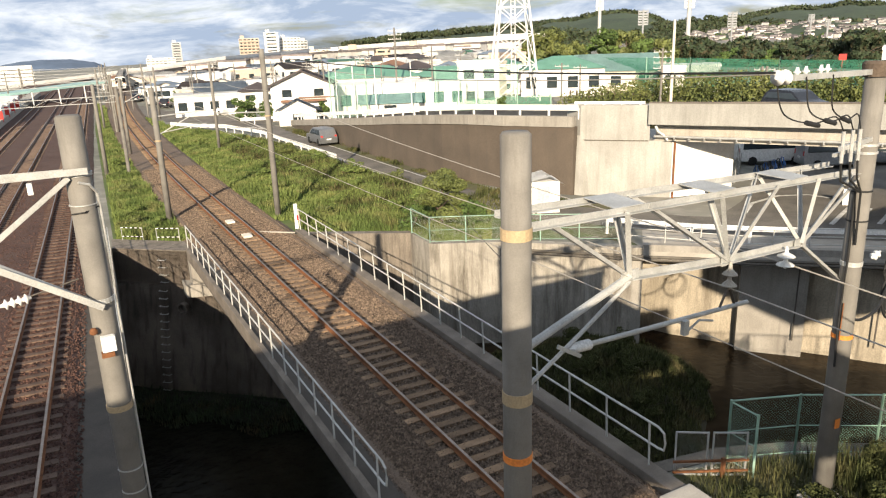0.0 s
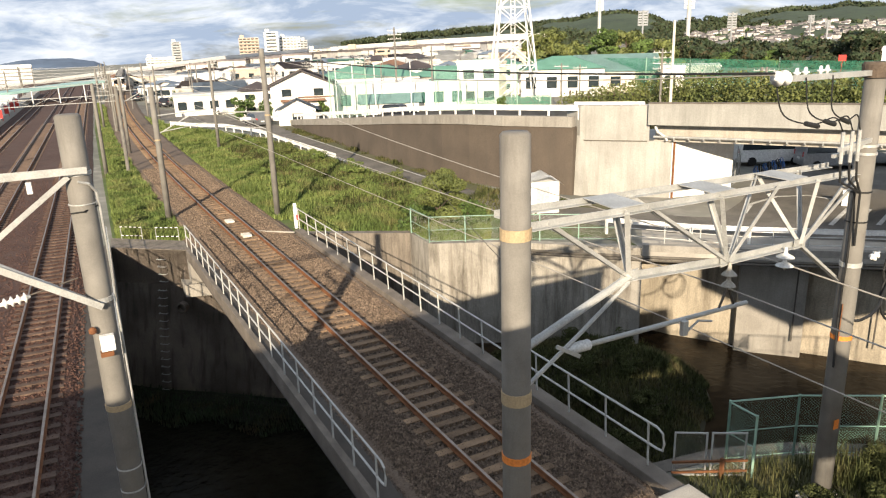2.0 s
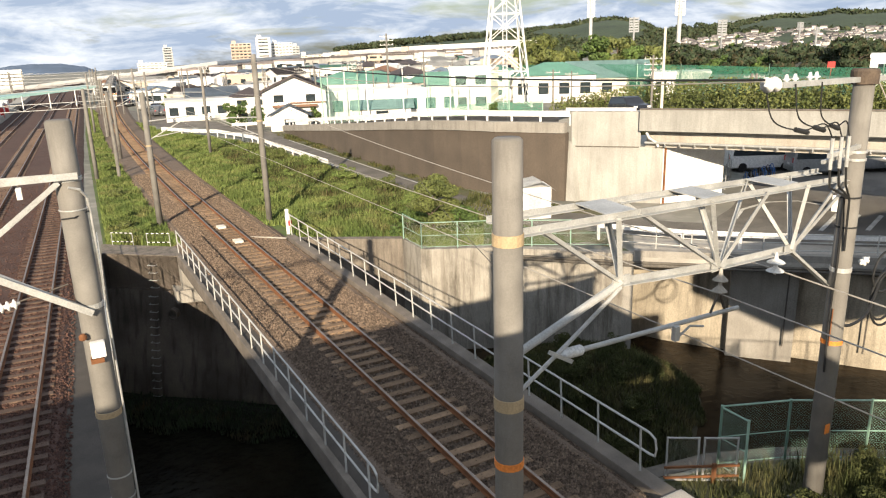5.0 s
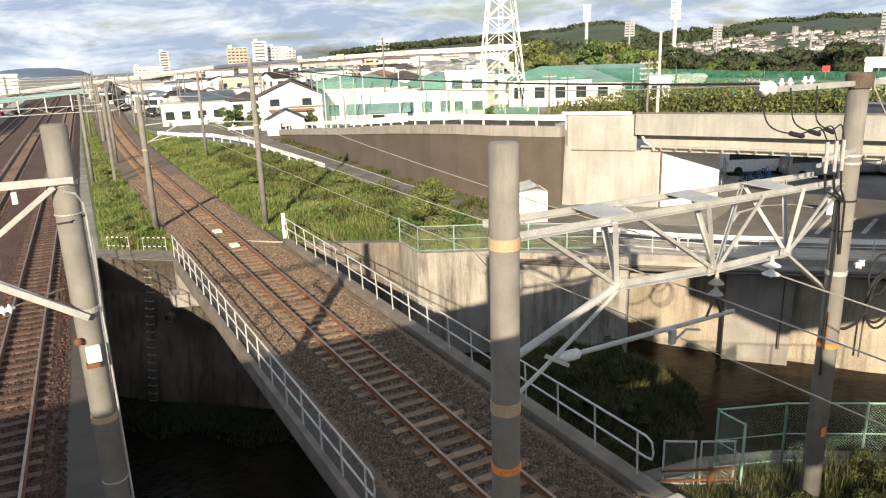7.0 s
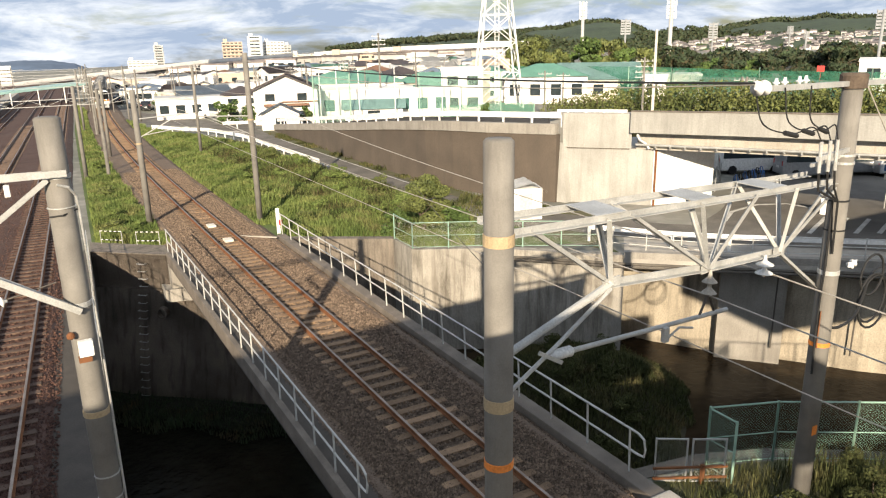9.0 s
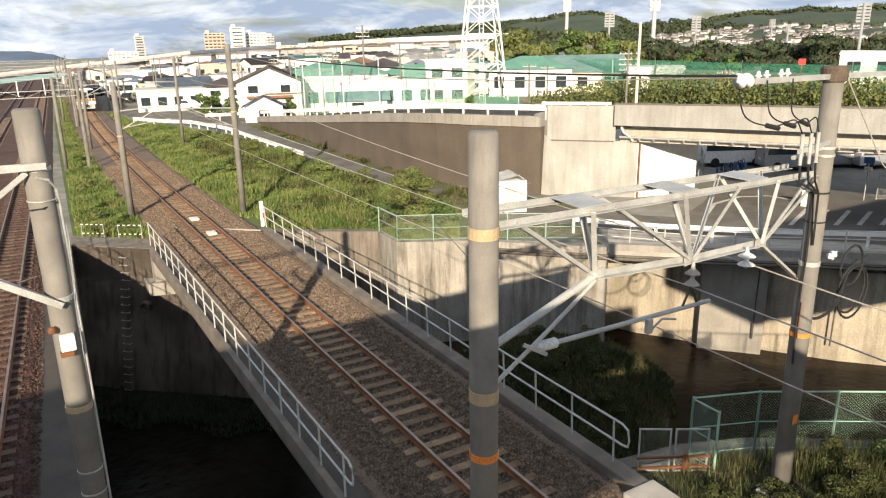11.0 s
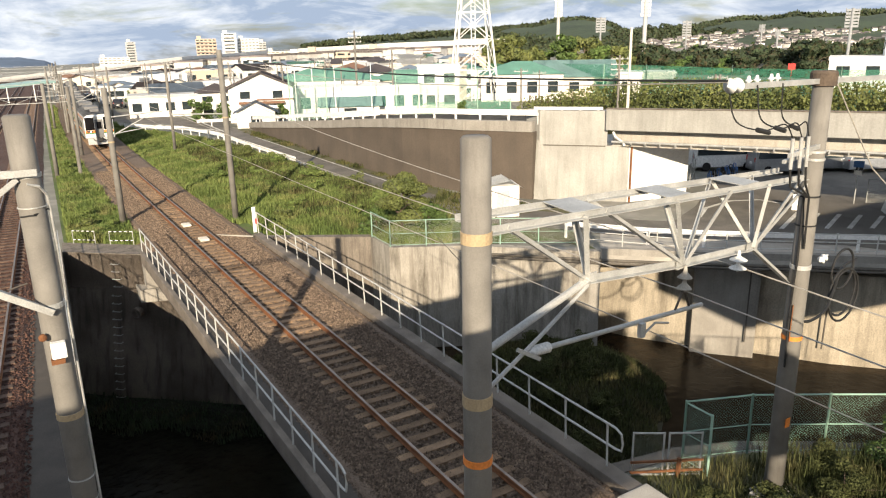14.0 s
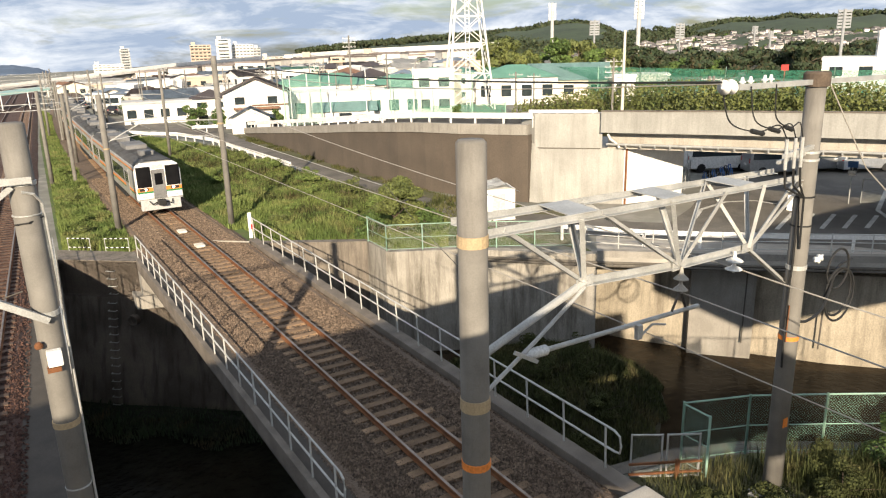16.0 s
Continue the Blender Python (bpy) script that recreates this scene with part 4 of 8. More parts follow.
def railing(name, x, y0, y1, zb, height, lean, label):
    r = thing(name, label, "railing")
    n = max(2, round((y1 - y0) / 1.32))
    post = finish("post", tube(bmesh.new(), [(0, 0, 0), (lean, 0, height)], 0.024, 6), "rail_paint")
    for i in range(n + 1):
        share("post", post, r, Matrix.Translation((x, y0 + (y1 - y0) * i / n, zb)))
    e = 0.42
    for k in (0.52, 1.0):
        bm = bmesh.new()
        pts = [(x + lean * k, y1 + 0.1, zb + height * k), (x + lean * k, y0 - e * 0.6, zb + height * k)]
        if k == 1.0:
            pts += [(x + lean, y0 - e, zb + height * 0.93), (x + lean * 0.8, y0 - e * 1.1, zb + height * 0.72), (x + lean * 0.6, y0 - e, zb + height * 0.55), (x + lean * 0.52, y0 - e * 0.6, zb + height * 0.52)]
        tube(bm, pts, 0.026, 6)
        part("handrail", bm, "rail_paint", r)
    return r


railing("railing", 10.05, 9.86, 34.2, -0.1, 1.05, -0.04, "grey painted two-bar steel railing on the bridge kerb")
railing("railing", 4.62, 11.9, 34.5, -0.2, 1.05, 0.0, "grey painted two-bar steel railing along the bridge walkway")
bm = bmesh.new()
box(bm, 9.86, 10.04, 34.42, 34.48, -0.1, 1.2, 0.02)
pb = thing("marker_post", "white marker board at the end of the railing", "marker")
part("board", bm, "white", pb)
bm = bmesh.new()
box(bm, 9.96, 10.14, 34.34, 34.4, 0.35, 0.62, 0.02)
part("red_board", bm, "red_paint", pb, "small red and white board")


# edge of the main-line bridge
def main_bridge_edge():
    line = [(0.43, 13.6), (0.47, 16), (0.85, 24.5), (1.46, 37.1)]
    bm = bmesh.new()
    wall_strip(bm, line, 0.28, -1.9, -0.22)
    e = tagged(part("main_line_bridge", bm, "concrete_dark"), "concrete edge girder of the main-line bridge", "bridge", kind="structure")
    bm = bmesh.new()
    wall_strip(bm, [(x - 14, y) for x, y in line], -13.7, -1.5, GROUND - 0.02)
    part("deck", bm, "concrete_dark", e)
    bm = bmesh.new()
    wall_strip(bm, [(x - 0.29, y) for x, y in line], 1.15, GROUND, -0.28)
    part("walkway", bm, "walkway", e, "dark grey walkway slab")
    bm = bmesh.new()
    for k in range(20):
        y = 14.5 + k * 1.15
        x = np.interp(y, [p[1] for p in line], [p[0] for p in line]) - 0.05
        bar(bm, (x, y, -0.25), (x, y, 0.75), 0.04)
    for z in (0.3, 0.75):
        tube(bm, [(x - 0.05, y, z) for x, y in line], 0.018, 5)
    part("cable_rail", bm, "galv", e, "thin grey edge rail")


main_bridge_edge()


# ---- railway tracks ----
def bed(name, cx, y0, y1, half, material, label, top=-0.2):
    bm = bmesh.new()
    rows = []
    n = int((y1 - y0) / 4)
    for i in range(n + 1):
        y = y0 + (y1 - y0) * i / n
        x = cx(y)
        g = 0.03 * math.sin(i * 2.1)
        rows.append([(x - half - 0.55 + g, y, GROUND + 0.02), (x - half, y, top - 0.03), (x - 0.72, y, top - 0.01), (x - 0.5, y, top - 0.055), (x, y, top - 0.06), (x + 0.5, y, top - 0.055), (x + 0.72, y, top - 0.01), (x + half, y, top - 0.03), (x + half + 0.55 + g, y, GROUND + 0.02)])
    sheet(bm, rows)
    return tagged(part(name, bm, material), label, "track bed", kind="structure")


bed("track_bed", track_x, 2, 260, 2.12, "ballast_bed", "brown stone ballast bed of the single track", -0.168)
bed("track_bed_main", lambda y: main_x(0.9, y), 4, 300, 4.3, "ballast_bed_main", "rust-brown ballast bed of the main line", -0.168)
bed("track_bed_yard", lambda y: main_x(3.6, y), 4, 300, 4.0, "ballast_bed_main", "rust-brown ballast bed of the main line")


def ballast_stones(name, cx, y0, y1, half, count, material, label, seed):
    """Loose stones, joined, lying on the bed."""
    rng = np.random.default_rng(seed)
    y = y0 + (y1 - y0) * rng.random(count) ** 1.7
    off = rng.uniform(-half, half, count)
    x = np.array([cx(v) for v in y]) + off
    keep = (np.abs(off) > 0.82) | (rng.random(count) < 0.3)
    x, y, off = x[keep], y[keep], off[keep]
    count = len(x)
    s = rng.uniform(0.022, 0.055, count)
    z = np.where(np.abs(off) > half - 0.5, -0.165 - 0.2 * (np.abs(off) - half + 0.5), -0.165)
    base = np.array([(1, 0, -0.2), (-0.5, 0.9, -0.2), (-0.5, -0.9, -0.2), (0.1, 0.1, 0.75)])
    ang = rng.uniform(0, 6.28, count)
    ca, sa = np.cos(ang), np.sin(ang)
    v = np.empty((count, 4, 3))
    for k in range(4):
        bx, by, bz = base[k]
        v[:, k, 0] = x + s * (bx * ca - by * sa)
        v[:, k, 1] = y + s * (bx * sa + by * ca)
        v[:, k, 2] = z + s * bz
    idx = np.arange(count)[:, None] * 4
    f = np.concatenate([idx + [0, 1, 3], idx + [1, 2, 3], idx + [2, 0, 3]]).tolist()
    me = bpy.data.meshes.new(name)
    me.from_pydata(v.reshape(-1, 3).tolist(), [], f)
    me.materials.append(M[material])
    return tagged(new(name, me), label, "ballast", kind="stuff")


ballast_stones("ballast", track_x, 8.0, 60, 2.3, 130000, "stone", "loose grey-brown ballast stones of the single track", 3)
ballast_stones("ballast_main", lambda y: main_x(0.5, y), 13.0, 60, 3.2, 50000, "stone_main", "loose rust-brown ballast stones of the main line", 4)


def rail_pair(name, cx, y0, y1, label, group):
    t = thing(name, label, "railway track", group=group)
    n = int((y1 - y0) / 3)
    for side in (-1, 1):
        web, head = bmesh.new(), bmesh.new()
        for bm, prof in ((web, [(-0.062, -0.15), (-0.062, -0.135), (-0.012, -0.12), (-0.012, -0.045), (-0.037, -0.045), (-0.037, -0.006), (0.037, -0.006), (0.037, -0.045), (0.012, -0.045), (0.012, -0.12), (0.062, -0.135), (0.062, -0.15)]), (head, [(-0.034, -0.006), (-0.024, 0.004), (0.024, 0.004), (0.034, -0.006)])):
            rows = []
            for i in range(n + 1):
                y = y0 + (y1 - y0) * i / n
                c = cx(y) + side * 0.566
                rows.append([(c + px, y, pz) for px, pz in prof])
            sheet(bm, rows)
        r = part("rail", web, "rust", t, "rust-brown steel rail")
        part("rail_head", head, "rail_head", r, "worn bright rail head")
    return t


def sleepers(t, cx, y0, y1, pitch, near, material, half=1.02, rng_seed=5, rest_material="sleeper_wood"):
    rnd = random.Random(rng_seed)
    bm = bmesh.new()
    box(bm, -half, half, -0.115, 0.115, -0.14, 0.0, 0.015)
    me = finish("sleeper", bm, material)
    rest = bmesh.new()
    y = y0
    while y < y1:
        slope = (cx(y + 0.5) - cx(y - 0.5))
        m = Matrix.Translation((cx(y), y, -0.142)) @ Euler((0, 0, -math.atan(slope) + rnd.uniform(-0.012, 0.012))).to_matrix().to_4x4()
        if y < near:
            share("sleeper", me, t, m)
        else:
            box(rest, -half, half, -0.115, 0.115, -0.14, 0.0, 0.0, m)
        y += pitch
    if rest.verts:
        tagged(part("sleeper_bed", rest, rest_material, t), kind="stuff")
    else:
        rest.free()


tr = rail_pair("single_track", track_x, 2, 250, "rusty single railway track on pale worn sleepers", "tracks")
sleepers(tr, track_x, 6.5, 170, 0.56, 75, "sleeper_wood", 1.0)
# fastening plates and line-side markers of the near track
for y, x in ((38.1, 7.4), (34.6, 7.45)):
    bm = bmesh.new()
    box(bm, x - 0.21, x + 0.21, y - 0.3, y + 0.3, -0.14, -0.03, 0.03)
    tagged(part("signal_beacon", bm, "wall_cream"), "cream track beacon plate between the rails", "beacon", "track beacons")
bm = bmesh.new()
bar(bm, (8.25, 35.3, -0.16), (9.6, 33.7, -0.08), 0.06)
tagged(part("cable_cover", bm, "concrete_plain"), "pale cable cover beside the rail", "cable")
for lane in range(3):
    cx = (lambda k: lambda y: main_x(k, y))(lane)
    tm = rail_pair("main_track", cx, 4, 290, "main-line railway track on pale concrete sleepers" if lane == 0 else "main-line railway track on rusty ballast", "tracks")
    sleepers(tm, cx, 13.5 if lane == 0 else 40, 150 if lane == 0 else 110, 0.6, 62 if lane == 0 else 0, "sleeper", 0.92, rng_seed=lane, rest_material="sleeper_dark")


# ---- overhead line: poles, brackets, wires ----
def pole_mesh(height, r0, r1, n=20):
    bm = bmesh.new()
    lathe(bm, [(r0, 0), (r1, height - 0.03), (r1 - 0.03, height)], n)
    return bm


def strap(bm, z, r, h):
    lathe(bm, [(r, z), (r + 0.012, z + 0.004), (r + 0.012, z + h - 0.004), (r, z + h)], 20)


def big_poles():
    g = "portal poles"
    # centre pole
    p = thing("portal_pole", "round concrete railway pole with an orange band and straps", "pole", pose(4.37, 6.47, GROUND), g)
    part("shaft", pole_mesh(8.31, 0.178, 0.172), "pole", p, smooth=True)
    for z, h, mt, lb in ((7.1, 0.14, "band_tan", "tan steel strap"), (5.06, 0.16, "band_tan", "dull strap"), (4.27, 0.1, "orange_band", "orange painted band")):
        bm = bmesh.new()
        strap(bm, z, 0.172, h)
        part("strap", bm, mt, p, lb)
    # right pole
    q = thing("portal_pole", "round concrete railway pole with cables and a small orange plate", "pole", pose(12.6, 7.58, GROUND), g)
    part("shaft", pole_mesh(8.45, 0.19, 0.172), "pole", q, smooth=True)
    bm = bmesh.new()
    lathe(bm, [(0.225, 8.42), (0.23, 8.64), (0.2, 8.68)], 20)
    part("cap", bm, "bark", q, "brown round cap")
    for z, h, mt, lb in ((7.08, 0.05, "galv", ""), (7.22, 0.05, "galv", ""), (6.4, 0.035, "black", ""), (5.85, 0.03, "black", ""), (5.0, 0.09, "galv", ""), (3.55, 0.09, "orange_band", "faded orange band")):
        bm = bmesh.new()
        strap(bm, z, 0.18, h)
        part("strap", bm, mt, q, lb)
    bm = bmesh.new()
    box(bm, -0.16, -0.02, -0.2, -0.185, 1.7, 1.9, 0.005)
    part("number_plate", bm, "orange_band", q, "small orange plate")
    bm = bmesh.new()
    tube(bm, [(-0.2, -0.02, 6.5), (-0.21, -0.05, 5.2), (-0.22, -0.03, 4.0), (-0.2, -0.05, 3.0)], 0.022, 6)
    part("cable", bm, "black", q, "black cable down the pole")
    bm = bmesh.new()
    tube(bm, [(-0.19, -0.07, 4.3), (-0.21, -0.08, 3.55)], 0.011, 6)
    part("cable", bm, "rust", q, "thin red-brown cable")
    bm = bmesh.new()
    box(bm, -0.75, -0.35, -0.35, 0.05, -0.05, 0.3, 0.03)
    part("junction_box", bm, "concrete_plain", q, "grey box at the foot")
    bm = bmesh.new()
    box(bm, -0.34, 0.34, -0.34, 0.34, -0.08, 0.06, 0.03)
    part("footing", bm, "concrete_plain", q)
    # left pole
    r = thing("portal_pole", "round concrete railway pole with conduit and a white box", "pole", pose(0.18, 11.3, GROUND), g)
    part("shaft", pole_mesh(8.47, 0.185, 0.172), "pole", r, smooth=True)
    for z, h in ((7.62, 0.06), (5.72, 0.08), (7.2, 0.02), (2.9, 0.03), (2.5, 0.03)):
        bm = bmesh.new()
        strap(bm, z, 0.176, h)
        part("strap", bm, "galv", r)
    bm = bmesh.new()
    tube(bm, [(-0.02, -0.19, 7.55), (0.12, -0.15, 7.5), (0.2, -0.05, 7.36), (0.215, 0.0, 7.1), (0.215, 0, 5.2), (0.2, -0.02, 0.2)], 0.02, 8)
    part("conduit", bm, "galv", r, "pale steel conduit")
    bm = bmesh.new()
    tube(bm, [(-0.17, -0.12, 7.1), (0.0, -0.2, 7.12), (0.19, -0.04, 7.16)], 0.012, 6)
    part("tie", bm, "black", r)
    bm = bmesh.new()
    box(bm, -0.1, 0.1, -0.33, -0.2, 5.02, 5.26, 0.02)
    part("box", bm, "white", r, "small white box")
    bm = bmesh.new()
    lathe(bm, [(0.03, 0), (0.055, 0.02), (0.055, 0.07), (0.03, 0.1)], 12, Matrix.Translation((-0.17, -0.22, 5.3)))
    box(bm, -0.12, 0.06, -0.3, -0.18, 4.93, 5.0)
    part("lamp_bracket", bm, "rust", r, "rusty orange bracket")
    bm = bmesh.new()
    strap(bm, 3.95, 0.18, 0.1)
    part("strap", bm, "band_tan", r, "worn tan strap")


big_poles()


def insulator(name, m, n, r, length, label, mt="porcelain"):
    t = thing(name, label, "insulator", m)
    bm = bmesh.new()
    prof = [(0.02, -0.04)]
    for i in range(n):
        z = length * i / n
        prof += [(0.03, z), (r, z + 0.02), (r * 0.9, z + 0.035), (0.035, z + length / n * 0.6)]
    prof += [(0.02, length + 0.04)]
    lathe(bm, prof, 14)
    part("porcelain_body", bm, mt, t, smooth=True)
    return t


def portal_beam():
    b = thing("portal_beam", "pale galvanised steel lattice beam between the two poles", "lattice beam")
    fl, fr = Vector((4.5, 6.5, 6.75)), Vector((12.75, 7.6, 6.32))
    bl, br_ = Vector((4.55, 7.15, 6.78)), Vector((12.6, 8.2, 6.36))
    lo = [Vector((4.6, 6.8, 5.05)), Vector((6.55, 6.95, 5.66)), Vector((8.78, 7.2, 5.43)), Vector((10.85, 7.45, 5.3)), Vector((12.7, 7.75, 4.15))]
    for a, c, nm in ((fl, fr, "top_chord"), (bl, br_, "top_chord")):
        bm = bmesh.new()
        angle_bar(bm, a, c, 0.085, 0.012)
        part(nm, bm, "galv", b)
    for i, (a, c) in enumerate(zip(lo, lo[1:])):
        bm = bmesh.new()
        if i in (0,):
            tube(bm, [a, c], 0.055, 10)
        elif i == 3:
            angle_bar(bm, a, c, 0.09, 0.012)
        else:
            angle_bar(bm, a, c, 0.1, 0.014)
        part("bottom_chord", bm, "galv", b)
    web = [(fl.lerp(fr, 0.05), lo[1]), (fl.lerp(fr, 0.215), lo[1]), (bl.lerp(br_, 0.255), lo[1]), (fl.lerp(fr, 0.27), lo[2]), (bl.lerp(br_, 0.3), lo[2]), (fl.lerp(fr, 0.465), lo[2]),
           (bl.lerp(br_, 0.52), lo[2]), (fl.lerp(fr, 0.64), lo[2]), (bl.lerp(br_, 0.69), lo[2]), (fl.lerp(fr, 0.79), lo[3]), (bl.lerp(br_, 0.7), lo[3]), (fl.lerp(fr, 0.93), lo[3]), (bl.lerp(br_, 0.86), lo[3]), (fl.lerp(fr, 0.99), lo[3])]
    for a, c in web:
        bm = bmesh.new()
        angle_bar(bm, a, c, 0.065, 0.01)
        part("web_bar", bm, "galv", b)
    for k in (0.22, 0.47, 0.72):
        bm = bmesh.new()
        a, c = fl.lerp(fr, k), bl.lerp(br_, k)
        bar(bm, a + Vector((0, 0, 0.05)), c + Vector((0, 0, 0.05)), 0.5, 0.012)
        part("gusset_plate", bm, "galv", b, "flat grey top plate")
    for p in lo[1:4]:
        bm = bmesh.new()
        bar(bm, p - Vector((0.17, 0.02, 0)), p + Vector((0.17, 0.02, 0)), 0.02, 0.16)
        part("joint_plate", bm, "galv", b)
    bm = bmesh.new()
    box(bm, -0.12, 0.12, -0.04, 0.04, -0.05, 0.05, 0.01, Matrix.Translation(fl.lerp(bl, 0.3).lerp(fr, 0.475) + Vector((0, 0.1, -0.05))))
    part("marker", bm, "yellow", b, "small yellow marker")
    # steady arm with its long insulator
    arm = thing("registration_arm", "galvanised registration arm with strut and clamp", "bracket")
    bm = bmesh.new()
    tube(bm, [(5.66, 6.72, 4.95), (9.3, 7.2, 4.63)], 0.036, 10)
    part("tube", bm, "galv", arm)
    bm = bmesh.new()
    tube(bm, [(4.42, 6.55, 4.62), (5.5, 6.72, 5.12), (6.5, 6.9, 5.6)], 0.028, 8)
    part("stay", bm, "galv", arm)
    bm = bmesh.new()
    bar(bm, (5.08, 6.62, 5.1), (5.42, 6.58, 4.9), 0.03, 0.05)
    part("clamp", bm, "galv", arm)
    bm = bmesh.new()
    box(bm, 7.58, 7.68, 6.88, 6.96, 4.55, 4.78, 0.01)
    tube(bm, [(7.7, 6.92, 4.6), (7.95, 6.95, 4.7), (8.3, 7.0, 4.6)], 0.018, 6)
    part("contact_clamp", bm, "galv", arm, "wire clamp with a bent dropper")
    bm = bmesh.new()
    tube(bm, [(8.75, 7.12, 5.05), (8.55, 7.1, 4.72)], 0.022, 6)
    tube(bm, [(8.75, 7.12, 5.05), (8.95, 7.16, 4.68)], 0.022, 6)
    part("hanger", bm, "wire", arm, "dark forked hanger")
    insulator("arm_insulator", Matrix.Translation((5.34, 6.68, 4.98)) @ Vector((0.99, 0.13, -0.09)).to_track_quat("Z", "Y").to_matrix().to_4x4(), 7, 0.075, 0.36, "grey ribbed insulator on the arm")
    insulator("hanging_insulator", pose(8.75, 7.12, 5.02), 2, 0.12, 0.36, "grey hanging disc insulator below the beam", "concrete_plain")
    insulator("feeder_insulator", pose(10.3, 7.3, 5.02), 2, 0.15, 0.3, "white disc insulator on the lower chord")


portal_beam()


def left_brackets():
    b = thing("cantilever_beam", "pale galvanised beams reaching over the main line", "lattice beam")
    for a, c, w in (((0.3, 11.1, 7.26), (-7.0, 10.8, 7.3), 0.09), ((0.25, 11.5, 7.22), (-7.0, 11.2, 7.36), 0.07), ((0.05, 11.15, 7.18), (-2.6, 11.0, 5.2), 0.07)):
        bm = bmesh.new()
        angle_bar(bm, a, c, w, 0.012)
        part("bar", bm, "galv", b)
    bm = bmesh.new()
    angle_bar(bm, (0.2, 11.08, 5.25), (-1.2, 11.02, 6.2), 0.09, 0.014)
    part("bar", bm, "galv", b)
    bm = bmesh.new()
    tube(bm, [(0.1, 11.12, 5.32), (-1.3, 11.05, 6.32)], 0.035, 8)
    part("tube", bm, "galv", b)
    bm = bmesh.new()
    tube(bm, [(-0.05, 11.2, 5.7), (-1.4, 11.15, 5.42)], 0.012, 6)
    part("tie_wire", bm, "wire", b)
    insulator("main_line_insulator", Matrix.Translation((-0.72, 11.16, 5.55)) @ Vector((-1, 0, -0.14)).to_track_quat("Z", "Y").to_matrix().to_4x4(), 4, 0.08, 0.34, "white and red insulator string")
    bm = bmesh.new()
    box(bm, -0.47, -0.4, 11.1, 11.2, 7.0, 7.16, 0.01)
    tagged(part("wire_clip", bm, "white"), "small white clip on the beam", "clip")


left_brackets()


def right_pole_fittings():
    c = thing("crossarm", "pale steel crossarm at the pole head", "crossarm")
    bm = bmesh.new()
    bar(bm, (9.9, 7.22, 8.1), (16.5, 8.1, 7.97), 0.07, 0.09)
    part("arm", bm, "galv", c)
    for x in (9.45, 9.62):
        insulator("strain_insulator", Matrix.Translation((x, 7.15, 8.12)) @ pose(0, 0, 0, 0, 80, 8), 1, 0.12, 0.08, "white disc strain insulator")
    for x in (10.05, 10.3, 10.75, 10.95):
        insulator("pin_insulator", pose(x, 7.24 + (x - 9.9) * 0.13, 8.15), 1, 0.06, 0.06, "small white pin insulator on the crossarm")
    t = thing("high_voltage_terminal", "three grey cable terminations on a bracket", "terminal")
    for k, x in enumerate((11.45, 11.7, 11.9)):
        bm = bmesh.new()
        tube(bm, [(x, 7.3, 7.15), (x + 0.02, 7.3, 6.62)], 0.032, 8)
        part("termination", bm, "galv", t)
        bm = bmesh.new()
        x0 = (9.5, 10.2, 10.85)[k]
        s = Vector((x0, 7.2, 8.1))
        e = Vector((x, 7.3, 7.15))
        pts = [s, s.lerp(e, 0.2) + Vector((-0.1, 0, -0.35)), s.lerp(e, 0.55) + Vector((0, 0, -0.22)), s.lerp(e, 0.85) + Vector((0, 0, 0.12)), e]
        tube(bm, smooth(pts), 0.012, 6)
        part("jumper", bm, "black", t, "black looping jumper cable")
        bm = bmesh.new()
        tube(bm, [s.lerp(e, 0.5) + Vector((-0.1, 0, -0.24)), s.lerp(e, 0.62) + Vector((0, 0, -0.2))], 0.04, 8)
        part("sleeve", bm, "black", t)
        bm = bmesh.new()
        tube(bm, [(x + 0.02, 7.3, 6.62), (x + 0.1, 7.32, 6.3), (12.3, 7.4, 6.0), (12.42, 7.45, 5.0)], 0.02, 6)
        part("lead", bm, "black", t)
    bm = bmesh.new()
    bar(bm, (11.4, 7.3, 6.86), (12.75, 7.5, 6.92), 0.06, 0.08)
    part("bracket", bm, "galv", t)
    bm = bmesh.new()
    bar(bm, (11.4, 7.4, 6.74), (12.75, 7.6, 6.8), 0.05, 0.06)
    part("bracket", bm, "galv", t)
    # coiled cables
    k = thing("cable_coil", "black coiled cables hanging behind the pole", "cable")
    for cx, cz, rr in ((15.25, 3.3, 0.6), (15.05, 3.95, 0.45), (15.15, 3.4, 0.55)):
        bm = bmesh.new()
        tube(bm, [(cx + rr * 0.9 * math.cos(a * math.pi / 10), 8.1, cz + rr * math.sin(a * math.pi / 10)) for a in range(21)], 0.026, 6)
        part("loop", bm, "black", k)
    bm = bmesh.new()
    tube(bm, smooth([(12.6, 7.5, 3.5), (13.4, 7.7, 3.25), (14.3, 7.9, 3.3), (15.2, 8.2, 3.9), (16.5, 8.6, 3.8)]), 0.03, 6)
    part("run", bm, "black", k)
    insulator("side_insulator", Matrix.Translation((13.2, 7.55, 4.6)) @ pose(0, 0, 0, 0, 70, 0), 2, 0.08, 0.2, "small white insulator beside the pole")
    b = thing("guy_wire", "pale guy wire with an insulator", "wire")
    bm = bmesh.new()
    tube(bm, [(12.8, 7.5, 8.1), (13.9, 7.2, 6.4), (15.2, 6.9, 5.3)], 0.012, 6)
    part("wire", bm, "wire_pale", b)


right_pole_fittings()


